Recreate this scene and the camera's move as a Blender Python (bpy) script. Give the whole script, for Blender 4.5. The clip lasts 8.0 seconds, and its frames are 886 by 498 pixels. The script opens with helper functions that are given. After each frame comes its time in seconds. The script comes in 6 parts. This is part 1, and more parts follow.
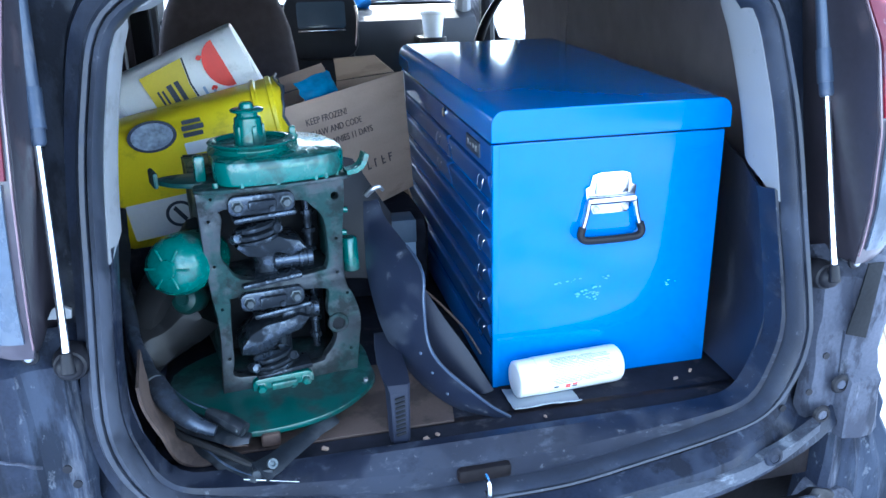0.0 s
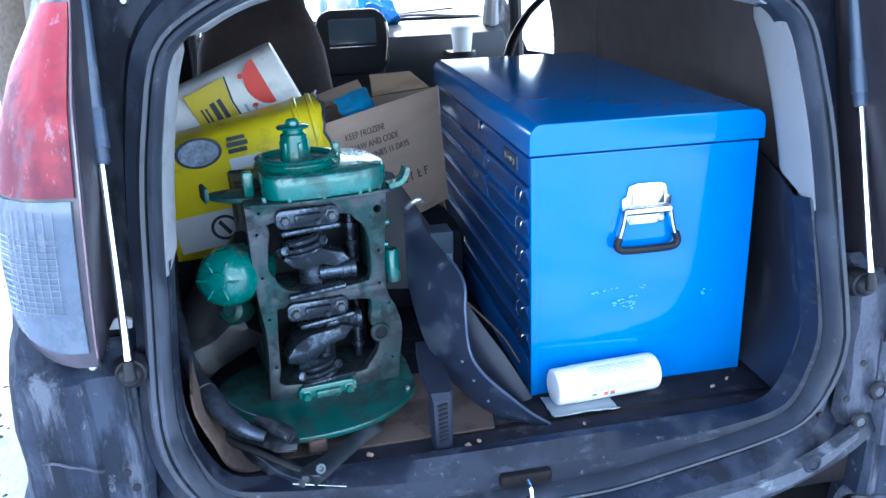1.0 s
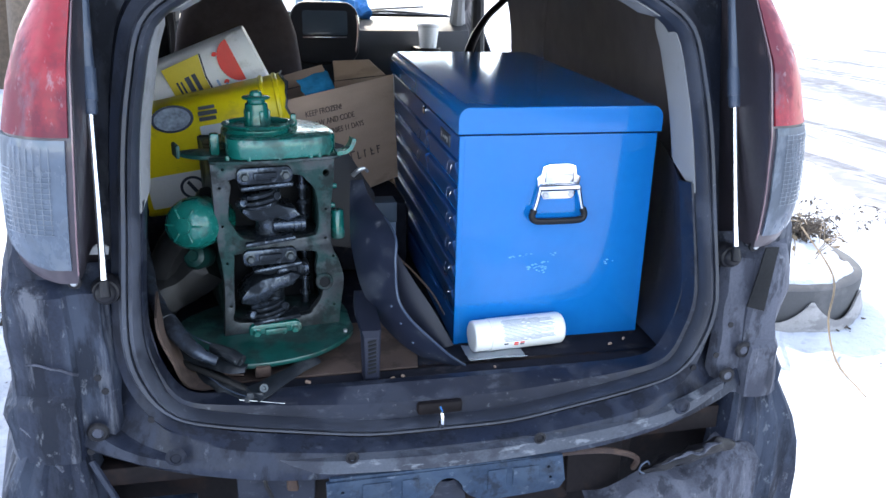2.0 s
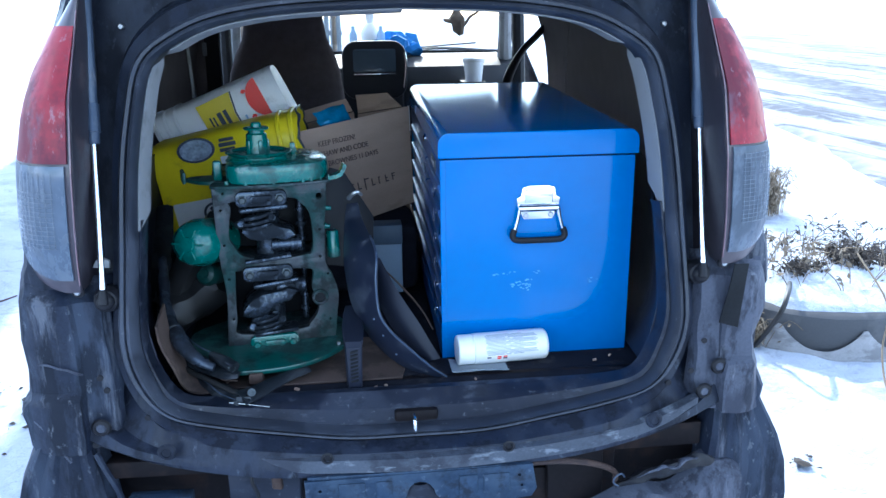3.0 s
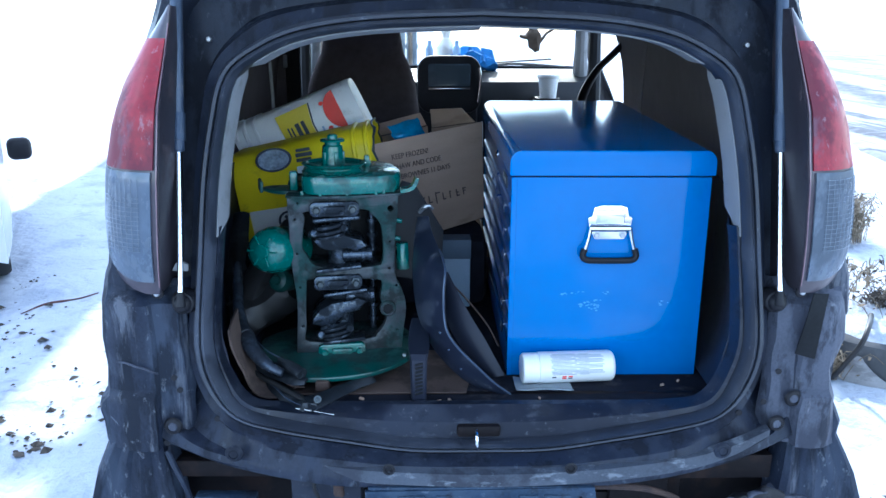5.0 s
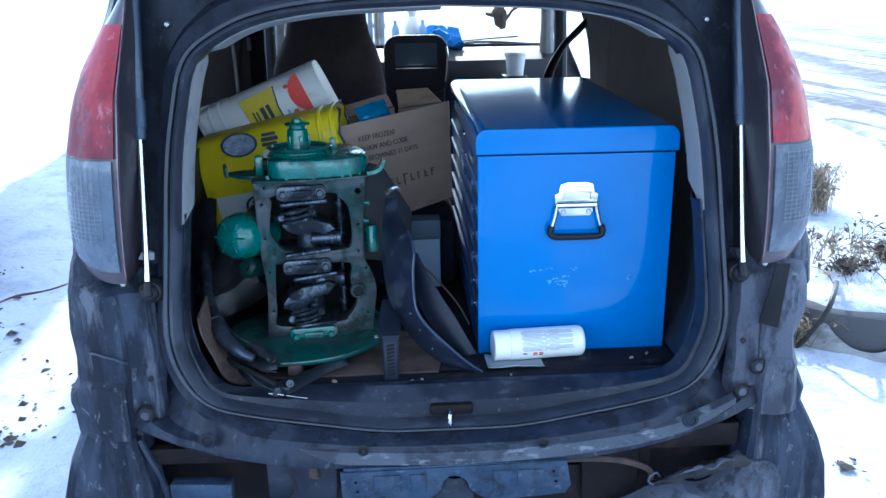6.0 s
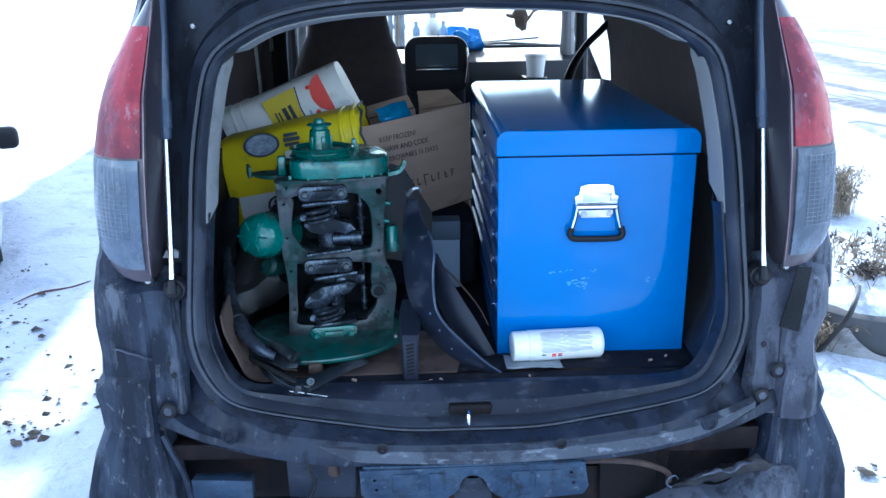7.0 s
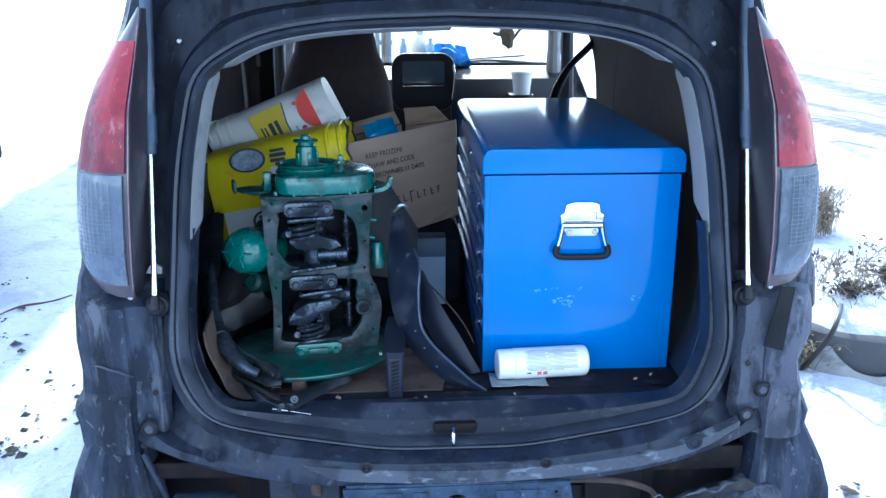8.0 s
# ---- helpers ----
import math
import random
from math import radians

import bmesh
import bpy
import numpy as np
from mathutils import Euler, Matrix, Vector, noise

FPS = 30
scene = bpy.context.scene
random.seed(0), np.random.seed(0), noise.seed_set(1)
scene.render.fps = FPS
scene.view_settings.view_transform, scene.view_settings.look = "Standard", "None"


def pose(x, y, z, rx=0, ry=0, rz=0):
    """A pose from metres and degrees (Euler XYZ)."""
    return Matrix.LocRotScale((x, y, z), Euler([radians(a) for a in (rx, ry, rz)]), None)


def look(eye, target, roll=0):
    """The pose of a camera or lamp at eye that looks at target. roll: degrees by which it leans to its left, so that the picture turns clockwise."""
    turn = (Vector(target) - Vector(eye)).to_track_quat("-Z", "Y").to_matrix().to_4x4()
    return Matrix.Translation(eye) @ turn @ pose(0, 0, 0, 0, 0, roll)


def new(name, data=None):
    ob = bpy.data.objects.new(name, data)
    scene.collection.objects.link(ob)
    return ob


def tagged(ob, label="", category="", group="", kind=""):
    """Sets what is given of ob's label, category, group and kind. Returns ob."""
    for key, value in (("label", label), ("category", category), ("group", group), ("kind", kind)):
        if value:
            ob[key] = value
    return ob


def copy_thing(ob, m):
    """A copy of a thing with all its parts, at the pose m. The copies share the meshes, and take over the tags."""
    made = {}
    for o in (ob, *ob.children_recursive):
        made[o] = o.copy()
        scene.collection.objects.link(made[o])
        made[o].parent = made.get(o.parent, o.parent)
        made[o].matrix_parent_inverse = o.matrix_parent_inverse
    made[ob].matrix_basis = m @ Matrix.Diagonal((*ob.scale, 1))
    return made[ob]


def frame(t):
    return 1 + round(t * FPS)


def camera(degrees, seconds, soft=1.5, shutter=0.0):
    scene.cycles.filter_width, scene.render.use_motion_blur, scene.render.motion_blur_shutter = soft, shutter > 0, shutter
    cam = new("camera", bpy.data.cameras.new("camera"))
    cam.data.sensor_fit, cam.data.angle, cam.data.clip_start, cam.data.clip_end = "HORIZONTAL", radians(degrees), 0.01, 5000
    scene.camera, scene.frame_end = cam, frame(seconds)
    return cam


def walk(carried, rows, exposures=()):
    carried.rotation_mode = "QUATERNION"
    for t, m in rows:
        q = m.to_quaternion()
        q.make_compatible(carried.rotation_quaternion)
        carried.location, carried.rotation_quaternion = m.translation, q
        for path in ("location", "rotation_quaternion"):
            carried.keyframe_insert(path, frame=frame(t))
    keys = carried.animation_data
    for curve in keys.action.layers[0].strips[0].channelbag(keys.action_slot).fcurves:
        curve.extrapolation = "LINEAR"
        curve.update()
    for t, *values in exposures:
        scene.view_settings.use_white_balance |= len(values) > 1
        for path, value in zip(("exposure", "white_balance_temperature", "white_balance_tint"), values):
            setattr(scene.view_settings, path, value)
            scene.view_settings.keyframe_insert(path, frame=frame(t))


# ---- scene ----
cam = camera(58.5, 8.0)
PATH = [
    (0, (-0.285, -0.977, 1.404), (0.134, 0.858, 0.727), -1.2),
    (0.2, (-0.281, -0.960, 1.402), (0.109, 0.875, 0.714), -1.8),
    (0.5, (-0.287, -0.937, 1.396), (0.048, 0.891, 0.657), -2.5),
    (0.8, (-0.299, -0.967, 1.404), (0.012, 0.888, 0.725), -2.5),
    (1, (-0.317, -1.004, 1.415), (0.044, 0.854, 0.768), -2.2),
    (1.2, (-0.343, -1.051, 1.419), (0.035, 0.803, 0.769), -2.1),
    (1.5, (-0.358, -1.13, 1.424), (0.13, 0.681, 0.731), -1.1),
    (1.8, (-0.318, -1.200, 1.422), (0.136, 0.613, 0.758), 0.6),
    (2, (-0.297, -1.241, 1.415), (0.136, 0.602, 0.769), 1.5),
    (2.2, (-0.237, -1.271, 1.408), (0.121, 0.595, 0.785), 0.3),
    (3.3, (-0.086, -1.391, 1.415), (0.11, 0.519, 0.855), -0.5),
    (3.5, (-0.092, -1.382, 1.415), (0.114, 0.527, 0.855), -0.6),
    (3.8, (-0.076, -1.372, 1.412), (0.134, 0.524, 0.818), -0.5),
    (4, (-0.069, -1.358, 1.414), (0.078, 0.537, 0.79), -2.2),
    (4.2, (-0.066, -1.360, 1.416), (0.044, 0.535, 0.795), -1.5),
    (4.5, (-0.086, -1.369, 1.414), (-0.006, 0.541, 0.825), 0.3),
    (4.7, (-0.099, -1.374, 1.42), (-0.07, 0.554, 0.889), 0.5),
    (5.8, (-0.096, -1.387, 1.415), (-0.005, 0.531, 0.854), -1.1),
    (6, (-0.086, -1.385, 1.422), (0.015, 0.526, 0.841), -0.9),
    (6.5, (-0.092, -1.392, 1.421), (-0.03, 0.524, 0.852), -0.6),
    (7, (-0.091, -1.394, 1.425), (-0.035, 0.52, 0.846), -0.8),
    (7.5, (-0.095, -1.393, 1.425), (-0.067, 0.523, 0.851), -1.5),
    (8, (-0.092, -1.39, 1.428), (0.002, 0.533, 0.886), -0.1),
]
EXPOSE = [(0, 2.95, 5650, 5), (0.8, 2.92, 5800, 6), (1.3, 2.82, 6050, 7), (1.5, 3.12, 7400, 15), (2.0, 2.28, 6950, 11), (2.2, 2.10, 6500, 8), (3.3, 1.98, 5600, 5), (4.7, 1.96, 5600, 4), (6.0, 1.90, 5560, 4), (7.5, 2.10, 5650, 4), (8, 2.16, 5650, 4)]
walk(cam, [(t, look(eye, target, roll)) for t, eye, target, roll in PATH], EXPOSE)

# ---- world, sun, exposure ----
SUN_ELEV, SUN_AZ = radians(39), radians(-4)      # azimuth from +y (ahead of the car) towards +x
world = bpy.data.worlds.new("sky")
scene.world = world
world.use_nodes = True
wn, wl = world.node_tree.nodes, world.node_tree.links
wn.clear()
sky = wn.new("ShaderNodeTexSky")
sky.sky_type, sky.sun_disc = "NISHITA", False
sky.sun_elevation, sky.sun_rotation = SUN_ELEV, SUN_AZ
sky.altitude, sky.air_density, sky.dust_density, sky.ozone_density = 200, 1.0, 0.6, 1.2
bg = wn.new("ShaderNodeBackground")
bg.inputs["Strength"].default_value = 0.15
# broken cloud over the whole sky
wtc = wn.new("ShaderNodeTexCoord")
wno = wn.new("ShaderNodeTexNoise")
wno.inputs["Scale"].default_value, wno.inputs["Detail"].default_value, wno.inputs["Roughness"].default_value = 4.2, 6, 0.55
wrp = wn.new("ShaderNodeValToRGB")
wrp.color_ramp.elements[0].position, wrp.color_ramp.elements[1].position = 0.48, 0.62
wmx = wn.new("ShaderNodeMix")
wmx.data_type = "RGBA"
wmx.inputs[7].default_value = (9.2, 10.1, 11.8, 1)
wout = wn.new("ShaderNodeOutputWorld")
wl.new(wtc.outputs["Generated"], wno.inputs["Vector"])
wl.new(wno.outputs["Fac"], wrp.inputs[0])
wl.new(wrp.outputs[0], wmx.inputs[0])
wl.new(sky.outputs[0], wmx.inputs[6])
wl.new(wmx.outputs[2], bg.inputs[0])
wl.new(bg.outputs[0], wout.inputs[0])

sun = new("sun", bpy.data.lights.new("sun", "SUN"))
sun.data.energy, sun.data.angle, sun.data.color = 2.0, radians(0.5), (1.0, 0.95, 0.87)
sun_dir = Vector((math.sin(SUN_AZ) * math.cos(SUN_ELEV), math.cos(SUN_AZ) * math.cos(SUN_ELEV), math.sin(SUN_ELEV)))
sun.matrix_world = look(sun_dir * 30, (0, 0, 0))


# ---- materials ----
def surf(name, col, rough=0.5, metal=0.0, var=0.15, scale=12.0, bump=0.1, fine=180.0, dirt=None, amount=0.0, dirt_scale=5.0, coat=0.0, spec=0.5, streak=1.0, island=0.0, more=()):
    """A procedural surface: base colour that varies at two scales, fine relief, and dirt in patches of its own shape."""
    m = bpy.data.materials.new(name)
    m.use_nodes = True
    n, l = m.node_tree.nodes, m.node_tree.links
    b = n["Principled BSDF"]
    tc = n.new("ShaderNodeTexCoord")
    mp = n.new("ShaderNodeMapping")
    mp.inputs["Scale"].default_value = (1, 1, 1 / streak)
    l.new(tc.outputs["Object"], mp.inputs[0])
    big = n.new("ShaderNodeTexNoise")
    big.inputs["Scale"].default_value, big.inputs["Detail"].default_value = scale, 5
    l.new(mp.outputs[0], big.inputs["Vector"])
    small = n.new("ShaderNodeTexNoise")
    small.inputs["Scale"].default_value, small.inputs["Detail"].default_value = fine, 3
    l.new(tc.outputs["Object"], small.inputs["Vector"])
    mul = n.new("ShaderNodeMath")
    mul.operation = "MULTIPLY_ADD"
    mul.inputs[1].default_value, mul.inputs[2].default_value = 0.35, 0.0
    l.new(small.outputs["Fac"], mul.inputs[0])
    add = n.new("ShaderNodeMath")
    add.operation = "MULTIPLY_ADD"
    add.inputs[1].default_value = 0.65
    l.new(big.outputs["Fac"], add.inputs[0])
    l.new(mul.outputs[0], add.inputs[2])
    ramp = n.new("ShaderNodeMapRange")
    ramp.inputs[1].default_value, ramp.inputs[2].default_value = 0.3, 0.7
    ramp.inputs[3].default_value, ramp.inputs[4].default_value = 1 - var, 1 + var
    l.new(add.outputs[0], ramp.inputs[0])
    sc = n.new("ShaderNodeVectorMath")
    sc.operation = "SCALE"
    sc.inputs[0].default_value = col[:3]
    l.new(ramp.outputs[0], sc.inputs["Scale"])
    out = sc.outputs[0]
    if island:
        geo = n.new("ShaderNodeNewGeometry")
        mr = n.new("ShaderNodeMapRange")
        mr.inputs[3].default_value, mr.inputs[4].default_value = 1 - island, 1 + island
        l.new(geo.outputs["Random Per Island"], mr.inputs[0])
        s2 = n.new("ShaderNodeVectorMath")
        s2.operation = "SCALE"
        l.new(out, s2.inputs[0])
        l.new(mr.outputs[0], s2.inputs["Scale"])
        out = s2.outputs[0]
    rr = n.new("ShaderNodeMapRange")
    rr.inputs[3].default_value, rr.inputs[4].default_value = max(0.02, rough * 0.85), min(1, rough * 1.15)
    l.new(big.outputs["Fac"], rr.inputs[0])
    rout = rr.outputs[0]
    for dirt, amount, dirt_scale, streak in ([(dirt, amount, dirt_scale, streak)] if dirt else []) + list(more):
        mp = n.new("ShaderNodeMapping")
        mp.inputs["Scale"].default_value = (1, 1, 1 / streak)
        l.new(tc.outputs["Object"], mp.inputs[0])
        dn = n.new("ShaderNodeTexNoise")
        dn.inputs["Scale"].default_value, dn.inputs["Detail"].default_value, dn.inputs["Roughness"].default_value = dirt_scale, 8, 0.65
        l.new(mp.outputs[0], dn.inputs["Vector"])
        dr = n.new("ShaderNodeMapRange")
        dr.inputs[1].default_value, dr.inputs[2].default_value = 0.60 - 0.26 * amount, 0.69 - 0.26 * amount
        dr.inputs[4].default_value = min(1.0, 0.55 + 0.5 * amount)
        l.new(dn.outputs["Fac"], dr.inputs[0])
        mx = n.new("ShaderNodeMix")
        mx.data_type = "RGBA"
        mx.inputs[7].default_value = (*dirt[:3], 1)
        l.new(dr.outputs[0], mx.inputs[0])
        l.new(out, mx.inputs[6])
        out = mx.outputs[2]
        rm = n.new("ShaderNodeMix")
        rm.inputs[3].default_value = 0.85
        l.new(dr.outputs[0], rm.inputs[0])
        l.new(rout, rm.inputs[2])
        rout = rm.outputs[0]
    l.new(out, b.inputs["Base Color"])
    l.new(rout, b.inputs["Roughness"])
    b.inputs["Metallic"].default_value = metal
    b.inputs["Specular IOR Level"].default_value = spec
    b.inputs["Coat Weight"].default_value = coat
    b.inputs["Coat Roughness"].default_value = 0.06
    if bump:
        bp = n.new("ShaderNodeBump")
        bp.inputs["Strength"].default_value, bp.inputs["Distance"].default_value = bump, 0.004
        l.new(add.outputs[0], bp.inputs["Height"])
        l.new(bp.outputs[0], b.inputs["Normal"])
    return m


DUST = (0.15, 0.16, 0.19)
M = {}
M["paint"] = surf("car_paint", (0.014, 0.017, 0.032), 0.3, 0.1, 0.2, 6, 0.03, 260, (0.05, 0.055, 0.07), 0.4, 7, coat=0.5, streak=2.5, more=[((0.12, 0.13, 0.15), 0.1, 40, 4)])
M["inner_paint"] = surf("jamb_paint", (0.014, 0.018, 0.031), 0.38, 0.0, 0.35, 9, 0.25, 220, (0.028, 0.035, 0.054), 0.34, 13, streak=2.2, more=[((0.007, 0.008, 0.013), 0.40, 18, 2.5), ((0.09, 0.105, 0.13), -0.02, 42, 1.6)], spec=0.22)
M["lower_paint"] = surf("dusty_body", (0.016, 0.021, 0.037), 0.42, 0.0, 0.4, 7, 0.35, 200, (0.039, 0.050, 0.075), 0.38, 12, streak=4, more=[((0.006, 0.008, 0.014), 0.42, 17, 4), ((0.135, 0.143, 0.168), 0.16, 26, 7), ((0.19, 0.20, 0.22), -0.02, 70, 2)], spec=0.25)
M["jamb_steel"] = surf("bare_jamb", (0.058, 0.066, 0.084), 0.55, 0.1, 0.3, 10, 0.2, 220, (0.025, 0.028, 0.04), 0.40, 8, more=[((0.22, 0.24, 0.27), 0.1, 20, 0.4)], spec=0.3)
M["rubber"] = surf("seal_rubber", (0.022, 0.026, 0.038), 0.48, 0, 0.25, 20, 0.08, 300, (0.048, 0.056, 0.078), 0.38, 7, more=[((0.2, 0.21, 0.23), -0.15, 55, 1)])
M["plastic"] = surf("dark_plastic", (0.009, 0.012, 0.023), 0.40, 0, 0.25, 14, 0.12, 500, (0.020, 0.025, 0.041), 0.42, 7, more=[((0.052, 0.060, 0.080), 0.12, 22, 0.35), ((0.006, 0.008, 0.016), 0.25, 9, 0.6), ((0.18, 0.19, 0.21), -0.10, 60, 1)], spec=0.35)
M["dark_trim"] = surf("dark_side_trim", (0.013, 0.016, 0.029), 0.5, 0, 0.2, 14, 0.12, 500, (0.05, 0.055, 0.07), 0.1, 9, spec=0.3)
M["black"] = surf("black_plastic", (0.010, 0.010, 0.013), 0.5, 0, 0.2, 20, 0.1, 300, spec=0.25)
# Rusty grime on a near-black base that also carries the cavity's shade
M["shaded_grime"] = surf("shaded_grimy_underbody", (0.010, 0.008, 0.009), 0.6, 0, 0.4, 9, 0.4, 90, (0.030, 0.019, 0.016), 0.30, 9, spec=0.12)
M["grey_trim"] = surf("grey_pillar_trim", (0.24, 0.245, 0.255), 0.7, 0, 0.08, 8, 0.12, 600, (0.17, 0.17, 0.17), 0.2, 12)
M["carpet"] = surf("cargo_carpet", (0.015, 0.016, 0.023), 0.95, 0, 0.35, 30, 0.5, 700, (0.06, 0.055, 0.055), 0.12, 14, spec=0.1)
M["fabric"] = surf("dark_fabric", (0.12, 0.098, 0.10), 0.95, 0, 0.2, 30, 0.3, 900, spec=0.1)
M["liner"] = surf("interior_lining", (0.105, 0.090, 0.094), 0.9, 0, 0.2, 12, 0.15, 500, spec=0.15)
M["headliner"] = surf("headliner", (0.66, 0.66, 0.67), 0.9, 0, 0.05, 12, 0.15, 600, spec=0.1)
M["dash"] = surf("dashboard", (0.024, 0.026, 0.031), 0.55, 0, 0.2, 7, 0.15, 500, spec=0.3)
M["chrome"] = surf("chrome", (0.82, 0.83, 0.85), 0.12, 1.0, 0.04, 20, 0.02, 300)
M["rod"] = surf("polished_rod", (0.9, 0.91, 0.93), 0.22, 1.0, 0.03, 20, 0.0, 300)
M["strut"] = surf("strut_tube", (0.05, 0.07, 0.11), 0.35, 0.3, 0.1, 20, 0.02, 300, DUST, 0.15, 9)
M["galv"] = surf("galvanised_beam", (0.024, 0.042, 0.074), 0.5, 0.3, 0.35, 18, 0.3, 160, (0.045, 0.068, 0.105), 0.4, 12, more=[((0.17, 0.20, 0.25), 0.03, 44, 1), ((0.012, 0.012, 0.016), 0.30, 14, 1)], spec=0.3)
M["right_jamb"] = surf("dust_grey_jamb", (0.062, 0.068, 0.092), 0.55, 0, 0.3, 10, 0.35, 200, (0.026, 0.029, 0.043), 0.40, 14, streak=3, more=[((0.17, 0.18, 0.21), 0.08, 40, 5), ((0.012, 0.014, 0.022), 0.30, 30, 2.4)], spec=0.3)
M["rust"] = surf("rusty_steel", (0.060, 0.036, 0.028), 0.8, 0.2, 0.35, 20, 0.4, 150, (0.03, 0.02, 0.02), 0.4, 12)
M["bolt"] = surf("zinc_bolt", (0.45, 0.46, 0.48), 0.4, 0.9, 0.2, 40, 0.1, 300)
M["oily_bolt"] = surf("oily_bolt", (0.060, 0.072, 0.078), 0.38, 0.6, 0.3, 60, 0.15, 300)
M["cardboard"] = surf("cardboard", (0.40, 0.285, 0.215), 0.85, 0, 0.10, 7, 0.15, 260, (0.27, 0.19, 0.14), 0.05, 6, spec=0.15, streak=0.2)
# Cardboard darkened for the floor pieces: the dim light there is in the colour
M["shaded_board"] = surf("shaded_cardboard", (0.105, 0.074, 0.062), 0.8, 0, 0.15, 9, 0.15, 260, (0.040, 0.030, 0.027), 0.42, 7, spec=0.2)
M["ink"] = surf("printing_ink", (0.085, 0.062, 0.058), 0.8, 0, 0.15, 60, 0.0, 300)
M["yellow"] = surf("yellow_plastic", (0.80, 0.63, 0.010), 0.38, 0, 0.06, 6, 0.05, 200, (0.32, 0.24, 0.03), 0.1, 8)
M["white_plastic"] = surf("white_plastic", (0.86, 0.87, 0.88), 0.4, 0, 0.04, 6, 0.05, 200, (0.5, 0.5, 0.48), 0.1, 9)
M["label_yellow"] = surf("label_yellow", (0.70, 0.55, 0.02), 0.4, 0, 0.08, 10, 0.0, 200)
M["label_white"] = surf("label_white", (0.72, 0.72, 0.70), 0.45, 0, 0.06, 14, 0.0, 200)
M["label_dark"] = surf("label_dark", (0.03, 0.04, 0.06), 0.45, 0, 0.3, 50, 0.0, 200)
M["label_grey"] = surf("label_picture", (0.24, 0.29, 0.36), 0.45, 0, 0.6, 55, 0.0, 160)
M["label_red"] = surf("label_red", (0.85, 0.030, 0.018), 0.42, 0, 0.06, 20, 0.0, 200)
M["label_blue"] = surf("label_blue", (0.33, 0.48, 0.68), 0.45, 0, 0.1, 20, 0.0, 200)
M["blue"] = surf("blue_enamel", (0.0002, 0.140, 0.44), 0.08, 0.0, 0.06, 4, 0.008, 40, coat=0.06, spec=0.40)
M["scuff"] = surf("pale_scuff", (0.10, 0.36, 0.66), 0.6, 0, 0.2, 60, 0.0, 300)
# Chest blue again, dimmer and greyer: the inner side's shade is in the colour
M["drawer"] = surf("shaded_blue_enamel", (0.008, 0.072, 0.25), 0.34, 0.15, 0.05, 4, 0.02, 120, coat=0.25, spec=0.6)
M["can_print"] = surf("can_print", (0.10, 0.15, 0.24), 0.4, 0, 0.3, 60, 0, 200)
M["can"] = surf("white_can", (0.80, 0.80, 0.79), 0.3, 0, 0.03, 10, 0.02, 200, coat=0.3)
M["green"] = surf("green_enamel", (0.002, 0.120, 0.098), 0.26, 0.05, 0.3, 14, 0.08, 160, (0.012, 0.030, 0.028), 0.30, 14, coat=0.4, more=[((0.26, 0.29, 0.26), -0.06, 30, 1)])
# The green paint darkened: shade under the block is put in the colour
M["green_shaded"] = surf("shaded_green", (0.003, 0.062, 0.054), 0.30, 0.05, 0.3, 12, 0.1, 160, (0.010, 0.020, 0.020), 0.42, 9, coat=0.5)
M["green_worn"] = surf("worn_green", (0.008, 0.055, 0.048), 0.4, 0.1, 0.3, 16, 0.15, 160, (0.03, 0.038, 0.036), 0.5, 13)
M["iron"] = surf("machined_iron", (0.046, 0.054, 0.060), 0.36, 0.6, 0.3, 18, 0.2, 220, (0.008, 0.050, 0.046), 0.48, 9, more=[((0.014, 0.017, 0.018), 0.38, 22, 1)])
M["crank"] = surf("oily_steel", (0.056, 0.070, 0.090), 0.22, 0.8, 0.25, 26, 0.25, 120, (0.010, 0.013, 0.018), 0.52, 20)
# Oily, and near-black for holes and gaps: their depth shade is in the colour
M["bore"] = surf("shaded_oily_cavity", (0.010, 0.011, 0.013), 0.55, 0.1, 0.4, 22, 0.3, 150, spec=0.15)
M["arm"] = surf("greasy_steel", (0.014, 0.018, 0.024), 0.38, 0.4, 0.4, 16, 0.4, 120, (0.05, 0.057, 0.065), 0.32, 18)
M["arm_tube"] = surf("bare_greasy_tube", (0.050, 0.064, 0.090), 0.28, 0.5, 0.4, 14, 0.3, 120, (0.012, 0.015, 0.022), 0.46, 14, more=[((0.20, 0.22, 0.26), -0.05, 30, 2)])
M["fender"] = surf("grey_moulding", (0.013, 0.017, 0.032), 0.36, 0, 0.25, 9, 0.1, 500, (0.034, 0.041, 0.058), 0.30, 10, spec=0.35, more=[((0.20, 0.21, 0.23), -0.06, 40, 1), ((0.24, 0.25, 0.27), -0.16, 14, 1)])
M["bag"] = surf("blue_foil", (0.02, 0.22, 0.42), 0.2, 0.3, 0.4, 18, 0.5, 40)
M["red_lens"] = surf("red_lens", (0.27, 0.008, 0.022), 0.42, 0, 0.35, 8, 0.1, 90, (0.09, 0.016, 0.030), 0.50, 10, coat=0.12, spec=0.35, streak=1.6, more=[((0.13, 0.070, 0.092), 0.32, 17, 2), ((0.30, 0.25, 0.28), 0.0, 45, 2)])
M["clear_lens"] = surf("clear_lens", (0.085, 0.110, 0.150), 0.22, 0.1, 0.3, 9, 0.1, 60, (0.050, 0.062, 0.082), 0.46, 9, coat=0.2, streak=2, more=[((0.13, 0.152, 0.185), 0.20, 20, 2)])
M["rib"] = surf("lens_prism", (0.17, 0.20, 0.24), 0.2, 0.1, 0.3, 12, 0.0, 60, coat=0.5)
